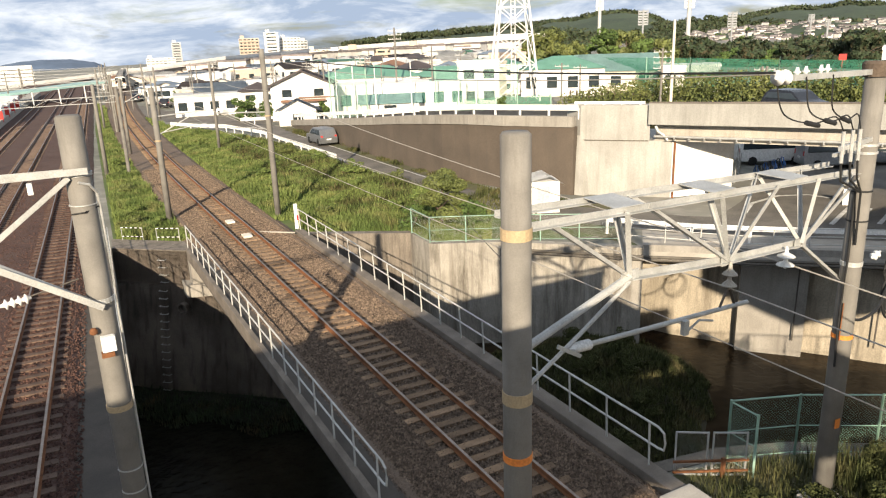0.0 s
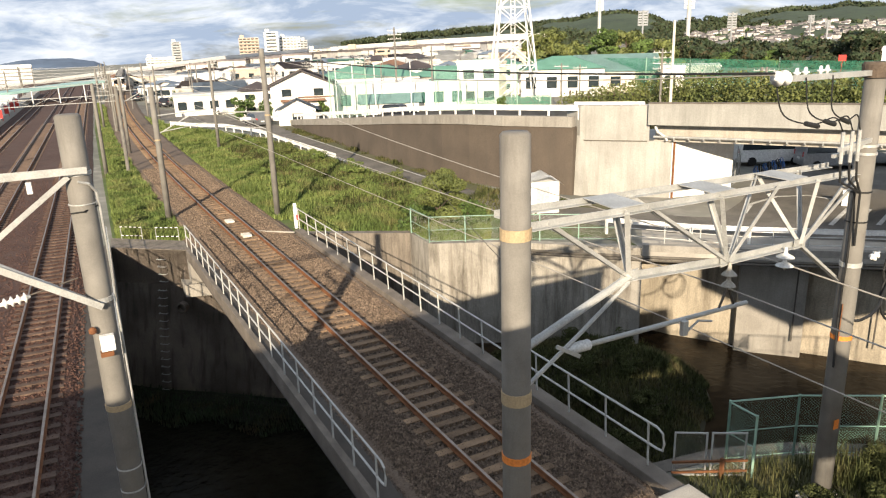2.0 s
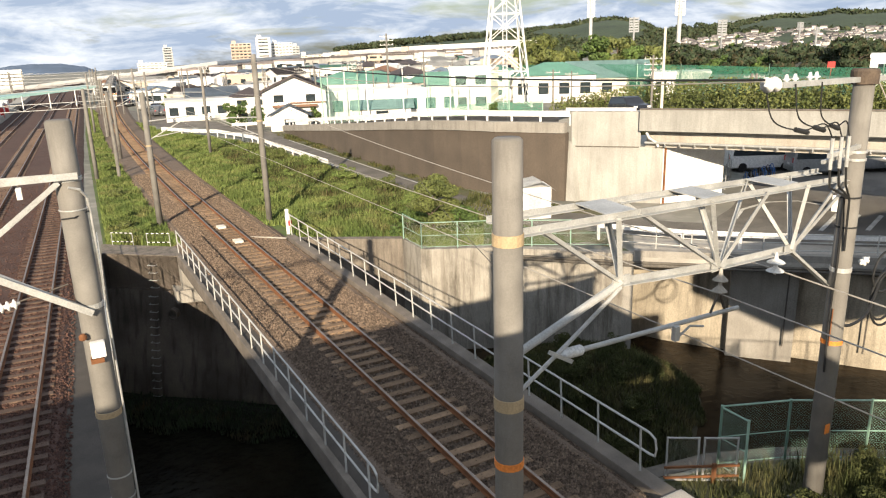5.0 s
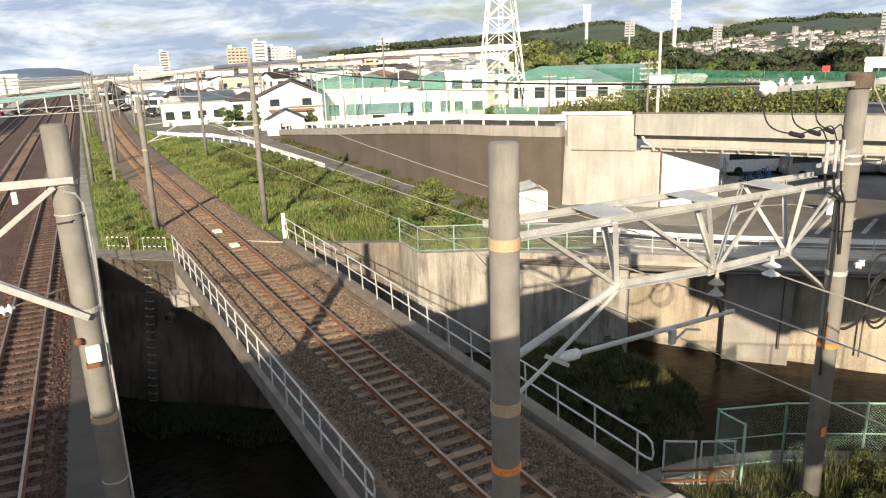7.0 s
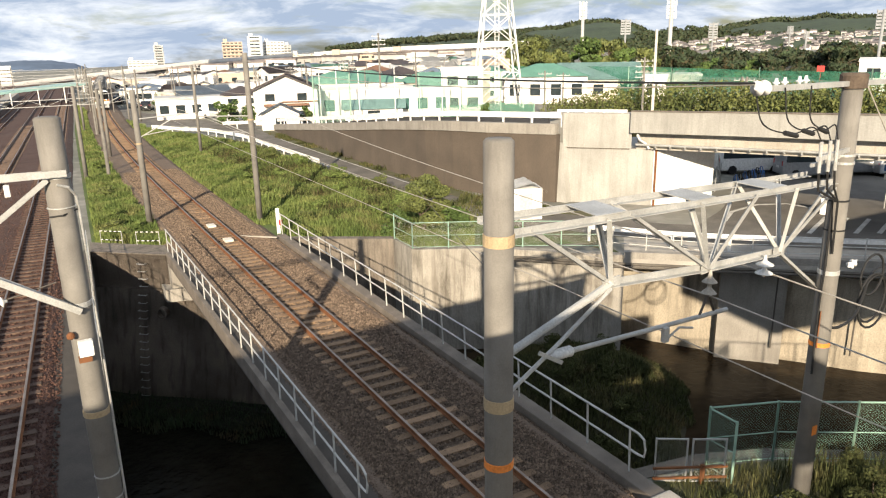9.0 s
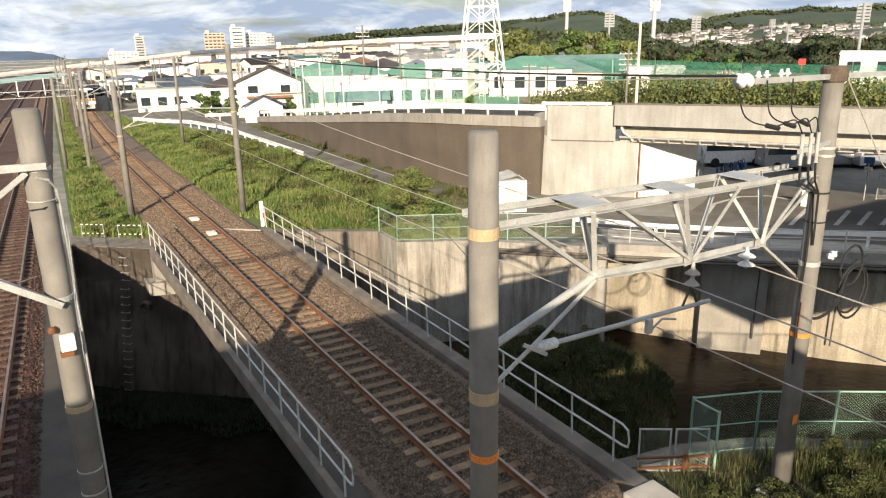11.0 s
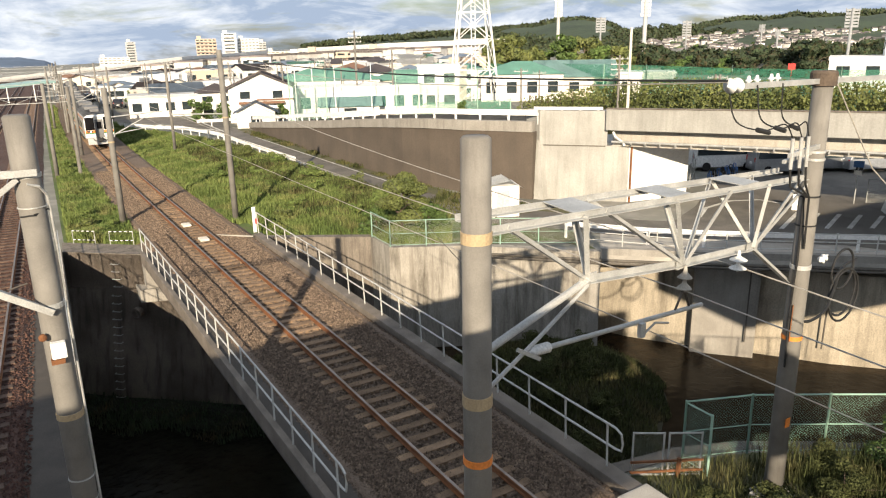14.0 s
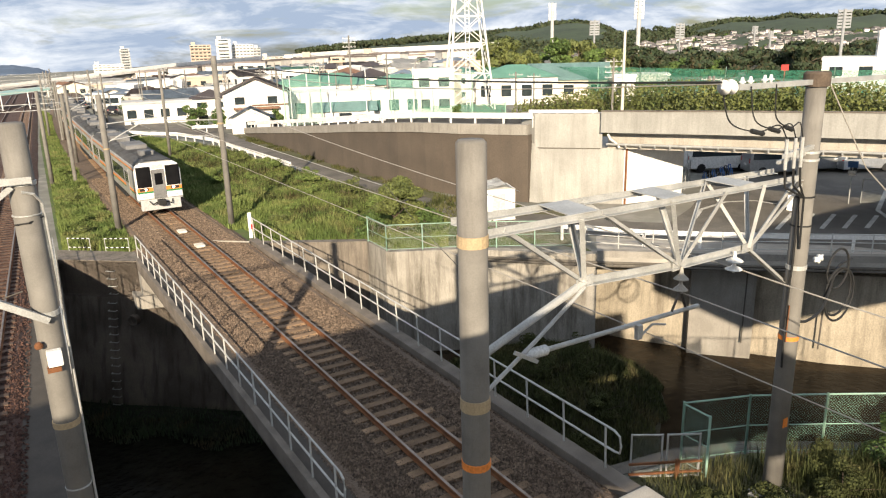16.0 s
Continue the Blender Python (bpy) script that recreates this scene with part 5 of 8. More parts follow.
def wire(name, pts, r, mt, label, sag=0.0):
    bm = bmesh.new()
    out = []
    for a, c in zip(pts, pts[1:]):
        a, c = Vector(a), Vector(c)
        for i in range(12):
            k = i / 12
            out.append(a.lerp(c, k) - Vector((0, 0, sag * 4 * k * (1 - k))))
    out.append(Vector(pts[-1]))
    tube(bm, out, r, 5)
    return tagged(part(name, bm, mt), label, "wire")


wire("messenger_wire", [(7.6, -12, 5.35), (8.75, 7.12, 5.0), (7.6, 40, 5.6), (7.7, 71, 5.6), (9.2, 112, 5.6), (12.8, 165, 5.6)], 0.012, "wire_pale", "messenger wire over the single track", 0.12)
wire("contact_wire", [(7.7, -12, 4.55), (7.85, 7.0, 4.58), (7.5, 40, 4.75), (7.7, 71, 4.8), (9.2, 112, 4.8), (12.8, 165, 4.8)], 0.009, "wire_pale", "contact wire over the single track")
wire("feeder_wire", [(10.3, -10, 5.2), (10.35, 7.3, 5.05), (10.15, 38.6, 6.6), (13.6, 70, 6.2)], 0.013, "wire_pale", "pale feeder wire beside the track", 0.3)
wire("feeder_wire", [(9.4, 7.15, 8.18), (10.2, 38.6, 8.3), (13.7, 70, 7.5)], 0.012, "wire_pale", "pale feeder wire on the pole heads", 0.5)
wire("power_cable", [(9.4, 7.15, 8.2), (9.0, 30, 8.3)], 0.02, "black", "black power cable from the crossarm", 0.2)
for lane in range(3):
    wire("contact_wire", [(main_x(lane, y), y, 5.0) for y in (4, 40, 80, 130, 200)], 0.011, "wire", "contact wire over the main line")
wire("bridge_wire", [(4.4, 6.5, 6.2), (14.0, 27.5, 3.2)], 0.006, "wire", "thin dark tie wire to the wall", 0.1)


def line_pole(x, y, top, arm, r=0.16, lean=0.0, label="slim concrete overhead-line pole beside the track"):
    p = thing("line_pole", label, "pole", pose(x, y, GROUND, 0, lean, 0), "line poles")
    part("shaft", pole_mesh(top - GROUND, r, r * 0.85, 12), "pole", p, smooth=True)
    h = top - GROUND
    for dz in arm:
        bm = bmesh.new()
        s = 1 if dz > 0 else -1
        z = abs(dz)
        tube(bm, [(0, 0, z), (s * 2.7, 0, z + 0.15)], 0.035, 6)
        tube(bm, [(0, 0, z - 1.0), (s * 2.2, 0, z + 0.1)], 0.028, 6)
        tube(bm, [(s * 0.3, 0, z - 0.85), (s * 2.6, 0, z - 0.55)], 0.025, 6)
        part("bracket", bm, "galv", p)
    if r > 0.16:
        bm = bmesh.new()
        strap(bm, h * 0.62, r * 0.9, 0.08)
        part("strap", bm, "band_tan", p, "tan strap")
    return p


line_pole(4.75, 41.0, 6.95, (5.9,), 0.17)
line_pole(10.15, 38.6, 8.7, (-5.9,), 0.17)
line_pole(2.9, 59.2, 6.6, (), 0.15)
line_pole(5.7, 71.0, 6.5, (5.8,), 0.15)
line_pole(13.45, 70.0, 7.6, (-5.8,), 0.15)
for y in (98, 128, 160, 198):
    line_pole(track_x(y) - 3.1, y, 6.3, (5.8,), 0.14)
for y in (108, 142):
    line_pole(track_x(y) + 4.2, y, 6.6, (-5.8,), 0.14)
for y in (92, 140):
    line_pole(main_x(-1.2, y), y, 6.3, (-5.6,), 0.13)
for y in (74, 98, 124, 152, 182, 215):
    line_pole(main_x(3.3, y), y, 6.0, (5.5,), 0.13, label="slim pale overhead-line pole of the main line")


def portal(y, x0, x1, z):
    p = thing("line_portal", "light steel portal across the main line", "portal", group="main-line portals")
    bm = bmesh.new()
    for o in (0, 0.45):
        bar(bm, (x0, y, z - o), (x1, y, z - o), 0.045)
    n = 14
    for i in range(n):
        a = x0 + (x1 - x0) * i / n
        bar(bm, (a, y, z - 0.45 * (i % 2)), (a + (x1 - x0) / n, y, z - 0.45 * ((i + 1) % 2)), 0.022)
    part("beam", bm, "galv", p)
    for x in (x0, x1):
        bm = bmesh.new()
        tube(bm, [(x, y, GROUND), (x, y, z + 0.6)], 0.13, 8)
        part("post", bm, "pole", p)


for y in (59.2, 92, 130, 175):
    portal(y, main_x(3.2, y), main_x(-1.15, y), 5.7)


# ---- fences and small line-side things ----
def barricade(x, y, rz):
    b = thing("barricade", "low black and white striped barrier at the river wall", "barrier", pose(x, y, GROUND, 0, 0, rz), "striped barriers")
    for z in (0.3, 0.75):
        for k in range(9):
            bm = bmesh.new()
            tube(bm, [(k * 0.13, 0, z), (k * 0.13 + 0.13, 0, z)], 0.02, 6)
            part("bar", bm, "white" if k % 2 == 0 else "black", b)
    for x0 in (0.0, 1.17):
        bm = bmesh.new()
        tube(bm, [(x0, 0, 0), (x0, 0, 0.78)], 0.018, 6)
        part("leg", bm, "galv", b)


barricade(2.1, 38.6, -40)
barricade(3.6, 37.3, -34)


def chain_fence(name, pts, z0, h, post_mt, mesh_mt, step, label, category="fence"):
    f = thing(name, label, category)
    mesh_panel("mesh", [(x, y) for x, y in pts], z0 + 0.05, z0 + h, mesh_mt, f)
    post = finish("post", tube(bmesh.new(), [(0, 0, -0.05), (0, 0, h + 0.03)], 0.028, 8), post_mt)
    for (ax, ay), (bx, by) in zip(pts, pts[1:]):
        ln = math.hypot(bx - ax, by - ay)
        n = max(1, round(ln / step))
        for i in range(n + 1):
            share("post", post, f, Matrix.Translation((ax + (bx - ax) * i / n, ay + (by - ay) * i / n, z0)))
        for z in (z0 + h, z0 + h * 0.5, z0 + 0.08):
            bm = bmesh.new()
            tube(bm, [(ax, ay, z), (bx, by, z)], 0.02 if z > z0 + h * 0.6 else 0.012, 6)
            part("rail", bm, post_mt, f)
    return f


chain_fence("mesh_fence", [(12.0, 9.45), (13.48, 8.84), (14.95, 7.9), (17.5, 6.2), (21, 3.6)], GROUND, 1.5, "green_post", "chain_green", 1.6, "green wire-mesh fence on the river bank")
chain_fence("mesh_fence", [(12.0, 9.45), (11.98, 8.74)], GROUND, 1.48, "green_post", "chain_green", 1.6, "short green wire-mesh return fence")
chain_fence("mesh_fence", [(14.72, 31.0), (14.62, 28.85), (17.6, 27.25), (22.0, 24.2)], GROUND + 0.12, 1.25, "green_post", "chain_grey", 1.7, "pale green mesh fence on the river wall")


def gate_panels():
    g = thing("site_gate", "grey mesh gate panels on rusty rails", "gate")
    a, c, d = Vector((10.6, 9.65, 0)), Vector((11.2, 9.25, 0)), Vector((11.85, 8.85, 0))
    for p, q in ((a, c - Vector((0.05, -0.03, 0))), (c + Vector((0.05, -0.03, 0)), d)):
        bm = bmesh.new()
        for z in (-0.4, 0.62):
            bar(bm, p + Vector((0, 0, z)), q + Vector((0, 0, z)), 0.03)
        for s in (p, q):
            bar(bm, s + Vector((0, 0, -0.42)), s + Vector((0, 0, 0.64)), 0.03)
        part("frame", bm, "galv", g)
        mesh_panel("mesh", [(p.x, p.y), (q.x, q.y)], -0.4, 0.6, "chain_grey", g)
    for z in (-0.05, -0.3):
        bm = bmesh.new()
        bar(bm, a + Vector((-0.1, -0.04, z)), d + Vector((0.05, -0.04, z + 0.02)), 0.045)
        part("rusty_rail", bm, "rust", g, "rusty red rail")
    bm = bmesh.new()
    bar(bm, (11.4, 9.05, -0.45), (11.4, 9.05, 0.05), 0.07)
    part("rusty_post", bm, "rust", g, "rusty red post")


gate_panels()


def guard_rail(name, pts, label, beams=((0.62, 0.2),), step=2.0, mt="white"):
    g = thing(name, label, "guard rail")
    post = finish("post", box(bmesh.new(), -0.05, 0.05, -0.05, 0.05, 0, 0.8), mt)
    for z, h in beams:
        bm = bmesh.new()
        wall_strip(bm, pts, 0.05, GROUND + z - h / 2, GROUND + z + h / 2)
        part("beam", bm, mt, g)
    for (ax, ay), (bx, by) in zip(pts, pts[1:]):
        ln = math.hypot(bx - ax, by - ay)
        n = max(1, int(ln / step))
        for i in range(n):
            share("post", post, g, Matrix.Translation((ax + (bx - ax) * i / n, ay + (by - ay) * i / n + 0.06, GROUND)))
    return g


guard_rail("roadside_guard_rail", [(12.5, 93), (15.0, 87.5), (17.3, 84.7), (19.0, 76), (19.2, 65), (19.4, 54.3)], "white steel guard rail along the side road", ((0.62, 0.36),))
guard_rail("roadside_guard_rail", [(22.6, 25.6), (24.8, 22.4), (26.5, 20.6), (29.6, 17.7), (33, 14.8), (45, 5)], "white pipe guard rail on the road bridge", ((0.72, 0.24),), 2.0)
for off, zs in ((0.0, (0.35, 0.7, 1.05)),):
    g = thing("pedestrian_fence", "light grey three-bar fence along the road bridge", "fence")
    pts = [(22.2, 23.6), (24.9, 20.0), (28.2, 17.3), (33.0, 13.0), (45, 2.5)]
    for z in zs:
        bm = bmesh.new()
        tube(bm, [(x, y, GROUND + z + 0.1) for x, y in pts], 0.022, 6)
        part("rail", bm, "rail_paint", g)
    post = finish("post", tube(bmesh.new(), [(0, 0, 0), (0, 0, 1.2)], 0.028, 6), "rail_paint")
    for (ax, ay), (bx, by) in zip(pts, pts[1:]):
        n = max(1, round(math.hypot(bx - ax, by - ay) / 1.6))
        for i in range(n):
            share("post", post, g, Matrix.Translation((ax + (bx - ax) * i / n, ay + (by - ay) * i / n, GROUND)))


def shed():
    s = thing("site_shed", "small bright white shed with a dark-edged gable roof", "shed", pose(22.95, 31.3, GROUND, 0, 0, -22))
    bm = bmesh.new()
    box(bm, -1.2, 0.75, -0.6, 1.2, 0, 1.75)
    part("wall", bm, "white", s)
    bm = bmesh.new()
    sheet(bm, [[(-1.3, -0.75, 1.74), (0.2, -0.75, 2.06), (1.0, -0.75, 1.55)], [(-1.3, 1.3, 1.74), (0.2, 1.3, 2.06), (1.0, 1.3, 1.55)]])
    bmesh.ops.solidify(bm, geom=bm.faces[:], thickness=0.06)
    part("roof", bm, "white", s)
    bm = bmesh.new()
    box(bm, -0.5, 0.2, -0.63, -0.6, 0.1, 1.5, 0.005)
    part("door", bm, "wall_grey", s)


shed()


def traffic_sign(x, y):
    s = thing("traffic_sign", "blue and white road signs on a grey post", "sign", pose(x, y, GROUND, 0, 0, -62))
    bm = bmesh.new()
    tube(bm, [(0, 0, 0), (0, 0, 2.5)], 0.03, 8)
    part("post", bm, "galv", s)
    for z, mt, r in ((2.3, "blue_sign", 0.26), (1.8, "white", 0.2)):
        bm = bmesh.new()
        box(bm, -r, r, -0.06, -0.035, z - r * 0.7, z + r * 0.7, 0.01)
        part("plate", bm, mt, s)


traffic_sign(40.5, 21.7)
bm = bmesh.new()
box(bm, -0.3, 0.3, -0.05, 0.05, 0, 0.9, 0.02)
ob = tagged(part("notice_board", bm, "white"), "small white board beside the road", "board")
ob.matrix_basis = pose(36.6, 22.6, GROUND, 0, 0, -60)
chain_fence("car_park_fence", [(41.2, 21.4), (43.5, 19.6), (47, 17)], GROUND, 1.4, "galv", "chain_grey", 1.6, "grey fence beside the car park")
chain_fence("car_park_fence", [(35.2, 29.2), (38.5, 31.2), (41, 33.5)], GROUND, 1.6, "galv", "chain_grey", 1.6, "grey fence beside the car park")


# ---- vegetation ----
def blades(name, inside, bounds, count, hmin, hmax, material, label, seed, z=GROUND, width=0.03, bend=0.5, density=None, category="grass"):
    """Many bent blades, joined, over a patch."""
    rng = np.random.default_rng(seed)
    x0, x1, y0, y1 = bounds
    px, py = rng.uniform(x0, x1, count * 3), y0 + (y1 - y0) * rng.random(count * 3) ** (1.0 if density is None else density)
    ok = np.array([inside(a, b) for a, b in zip(px, py)])
    px, py = px[ok][:count], py[ok][:count]
    n = len(px)
    clump = np.array([noise.noise(Vector((a * 0.45, b * 0.45, seed))) for a, b in zip(px, py)])
    h = rng.uniform(hmin, hmax, n) * np.clip(0.85 + 0.75 * clump, 0.3, 1.6)
    ang = rng.uniform(0, 6.283, n)
    w = width * rng.uniform(0.6, 1.5, n) * (1 + py / 60.0)
    dx, dy = np.cos(ang), np.sin(ang)
    b = rng.uniform(0.1, bend, n) * h
    zz = np.array([z(a, c) for a, c in zip(px, py)]) if callable(z) else np.full(n, z)
    v = np.empty((n, 5, 3))
    for k, (t, ww) in enumerate(((0, -1), (0, 1), (0.6, -0.8), (0.6, 0.8), (1.0, 0))):
        v[:, k, 0] = px - dy * w * ww + dx * b * t * t
        v[:, k, 1] = py + dx * w * ww + dy * b * t * t
        v[:, k, 2] = zz + h * t * (1 - 0.15 * t)
    i = np.arange(n)[:, None] * 5
    me = bpy.data.meshes.new(name)
    me.from_pydata(v.reshape(-1, 3).tolist(), [], (i + [0, 1, 3, 2]).tolist() + (i + [2, 3, 4]).tolist())
    me.materials.append(M[material])
    return tagged(new(name, me), label, category, kind="stuff")


def in_field(x, y):
    return x > track_x(y) + 2.4 + (0.8 if y < 38 else 0) and x < np.interp(y, [28, 33, 46, 58, 72, 86, 96, 110], [17.5, 20.6, 20.0, 19.2, 18.8, 15.5, 12.6, 11.5]) and (y > 35.2 - 0.62 * (x - 9.6) or x > 14.8) and (x < 14.8 or y > 29.3 - 0.55 * (x - 14.8))


def in_strip(x, y):
    return x > 1.75 + 0.048 * (y - 37) and x < track_x(y) - 2.35 and y > 39.7 - 0.9 * (x - 1.5)


def in_bank(x, y):
    return y < 9.5 - max(0, x - 11.9) * 0.62 and x > 10.35


blades("grass", in_field, (9, 21, 28, 110), 125000, 0.2, 0.62, "grass", "tall bright green grass field beside the track", 11, width=0.012, density=1.5)
blades("grass_strip", in_strip, (1, 8, 36, 150), 70000, 0.25, 0.65, "grass", "tall green grass between the railway lines", 12, width=0.012, density=1.5)
blades("weeds_bank", in_bank, (10.3, 19, -2, 9.4), 30000, 0.12, 0.45, "weed", "dry yellow-green weeds on the river bank", 13, width=0.006, category="weeds")
blades("weeds_tall", lambda x, y: in_bank(x, y) and x > 13.2, (13, 18, 2, 8.6), 9000, 0.3, 0.85, "weed", "tall dry weeds beside the pole", 14, width=0.006, category="weeds")
blades("weeds_verge", lambda x, y: True, (20.9, 25.6, 30.8, 37), 2600, 0.15, 0.5, "weed", "dry weeds along the ramp foot", 15, width=0.02, category="weeds")
blades("weeds_field_edge", lambda x, y: in_field(x, y), (13.5, 20.5, 29, 75), 12000, 0.35, 0.8, "weed", "yellowing tall weeds at the field edge", 16, width=0.011, category="weeds")


blades("weeds_ramp_foot", lambda x, y: math.sin(y * 1.9) + math.sin(y * 0.83 + 2) > 0.2 or x > 23.55, (22.75, 23.85, 37, 80), 3800, 0.12, 0.5, "weed", "dry tufts of weed along the ramp wall", 19, width=0.013, category="weeds")


def mound_z(x, y):
    return -5.95 + 1.75 * math.exp(-((x - 18.0) / 4.2) ** 2 - ((y - 22.3) / 3.4) ** 2) + 1.1 * math.exp(-((x - 17) / 2.5) ** 2 - ((y - 17.5) / 3.0) ** 2) + 1.1 * math.exp(-((x - 20.0) / 2.0) ** 2 - ((y - 19.6) / 2.2) ** 2)


bm = bmesh.new()
sheet(bm, [[(10.2 + i * 0.9, 10 + j * 0.9, mound_z(10.2 + i * 0.9, 10 + j * 0.9) - 0.02 + 0.12 * noise.noise(Vector((i * 0.7, j * 0.7, 2)))) for i in range(16)] for j in range(20)])
tagged(part("river_mound", bm, "silt"), "grassy silt bank in the river bed", "ground", kind="structure")
blades("river_grass", lambda x, y: mound_z(x, y) > -5.42 + 0.1 * math.sin(x * 3), (11, 24, 12, 28), 40000, 0.15, 0.45, "weed", "tangled grass on the silt bank in the river", 17, z=mound_z, width=0.011)
bm = bmesh.new()
sheet(bm, [[(-4 + i * 0.7, 36.95 - 0.885 * (-4 + i * 0.7 - 1.45) - 0.6 - j * 0.55, -7.02 - 0.05 * j + 0.16 * noise.noise(Vector((i * 0.4, j * 0.5, 5))) + 0.06 * noise.noise(Vector((i * 1.3, j * 1.3, 7)))) for i in range(21)] for j in range(12)])
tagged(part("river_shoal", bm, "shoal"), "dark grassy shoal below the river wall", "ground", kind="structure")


def leaf_cloud(name, blobs, count, size, material, parent, seed, label=""):
    """Leaves scattered through overlapping clumps, as one crown."""
    rng = np.random.default_rng(seed)
    cs = np.array([b[:3] for b in blobs])
    rs = np.array([b[3:] for b in blobs])
    vol = rs.prod(1)
    pick = rng.choice(len(blobs), count, p=vol / vol.sum())
    d = rng.normal(size=(count, 3))
    d /= np.linalg.norm(d, axis=1)[:, None]
    r = rng.random(count) ** 0.33
    r = 0.62 + 0.43 * r
    p = cs[pick] + d * rs[pick] * r[:, None]
    nrm = d + rng.normal(scale=0.6, size=(count, 3))
    nrm /= np.linalg.norm(nrm, axis=1)[:, None]
    a = np.cross(nrm, rng.normal(size=(count, 3)))
    a /= np.linalg.norm(a, axis=1)[:, None]
    c = np.cross(nrm, a)
    s = size * rng.uniform(0.5, 1.4, count)[:, None]
    v = np.stack([p - a * s, p + c * s * 0.55 - nrm * s * 0.15, p + a * s, p - c * s * 0.55 - nrm * s * 0.15], 1)
    i = np.arange(count)[:, None] * 4
    me = bpy.data.meshes.new(name)
    me.from_pydata(v.reshape(-1, 3).tolist(), [], (i + [0, 1, 2, 3]).tolist())
    me.materials.append(M[material])
    ob = new(name, me)
    ob.parent = parent
    if label:
        tagged(ob, label)
    return ob


def tree(name, x, y, z, height, spread, material, seed, leaves, size, label, category="tree", trunk=0.35, group=""):
    rnd = random.Random(seed)
    t = thing(name, label, category, pose(x, y, z), group)
    bm = bmesh.new()
    tube(bm, [(0, 0, -0.3), (rnd.uniform(-0.2, 0.2), 0, height * 0.35), (rnd.uniform(-0.4, 0.4), 0.2, height * 0.72)], 0.03 * height, 7, 0.008 * height)
    for k in range(5):
        a = k * 1.26 + rnd.random()
        zz = height * (trunk + 0.08 * k)
        tube(bm, [(0, 0, zz), (math.cos(a) * spread * 0.4, math.sin(a) * spread * 0.4, zz + height * 0.14), (math.cos(a) * spread * 0.75, math.sin(a) * spread * 0.75, zz + height * 0.2)], 0.011 * height, 5, 0.004 * height)
    part("trunk", bm, "bark", t)
    blobs = []
    for k in range(11):
        a = rnd.uniform(0, 6.28)
        q = rnd.random()
        zz = height * (trunk + (0.92 - trunk) * q)
        w = spread * (0.75 - 0.45 * abs(q - 0.35))
        o = w * rnd.uniform(0.25, 0.8)
        blobs.append((math.cos(a) * o, math.sin(a) * o, zz, w * rnd.uniform(0.35, 0.6), w * rnd.uniform(0.35, 0.6), height * rnd.uniform(0.09, 0.16)))
    leaf_cloud("crown", blobs, leaves, size, material, t, seed)
    return t


tree("bush", 16.6, 31.2, GROUND, 3.1, 1.9, "leaf_yellow", 21, 11000, 0.06, "bushy yellow-green shrub behind the mesh fence", "bush", 0.15)
tree("bush", 17.6, 30.2, GROUND, 1.6, 1.2, "leaf", 22, 2600, 0.07, "low green shrub behind the mesh fence", "bush", 0.1)
tree("bush", 15.2, 31.8, GROUND, 1.5, 1.1, "leaf", 23, 2200, 0.07, "low green shrub in the grass", "bush", 0.1)
tree("bush", 15.6, 6.4, GROUND, 1.7, 1.1, "leaf", 24, 9000, 0.035, "leafy green shrub on the river bank", "bush", 0.1)
tree("bush", 12.0, 7.2, GROUND, 0.6, 0.9, "weed", 25, 4600, 0.028, "low leafy weeds beside the pole foot", "bush", 0.05)

for k, (x, y, h, r, mt) in enumerate(((12.3, 6.2, 0.8, 0.8, "weed"), (13.6, 6.6, 0.9, 0.9, "weed"), (14.4, 5.4, 1.2, 1.0, "leaf"), (11.2, 7.9, 0.5, 0.6, "weed"), (15.6, 4.6, 1.5, 1.1, "leaf_dark"), (13.0, 4.9, 1.0, 1.0, "leaf_yellow"), (16.6, 5.4, 1.7, 1.0, "leaf"), (11.0, 6.3, 0.5, 0.8, "weed"), (14.3, 7.5, 0.8, 0.7, "weed"))):
    tree("bush", x, y, GROUND - 0.1, h, r, mt, 130 + k, 5200, 0.028, "tangled leafy weed bush on the river bank", "bush", 0.05, "bank bushes")
for k, (x, y, h, r) in enumerate(((3.2, 44, 0.9, 0.8), (3.6, 52, 1.0, 0.9), (4.3, 47, 0.8, 0.7), (4.0, 64, 1.0, 0.9), (12.5, 46, 0.8, 0.9), (15.5, 52, 0.9, 1.0), (17.0, 44, 1.0, 1.0), (13.8, 60, 0.9, 0.9), (18.5, 38, 1.1, 1.0), (16.0, 36, 0.9, 1.0), (18.9, 42, 1.5, 1.3), (18.4, 48, 1.4, 1.2), (18.2, 55, 1.3, 1.2), (17.6, 62, 1.2, 1.2), (17.9, 35.5, 1.5, 1.3), (14.2, 40, 0.8, 1.1), (12.4, 37.5, 0.7, 1.0), (13.2, 52, 0.9, 1.1), (16.4, 69, 1.1, 1.2), (3.0, 41.5, 0.8, 0.9), (4.0, 40.2, 0.8, 0.7))):
    tree("bush", x, y, GROUND - 0.1, h, r, "leaf_yellow" if k % 3 == 1 else "grass", 150 + k, 1900, 0.06, "low leafy green clump in the grass", "bush", 0.05, "grass clumps")

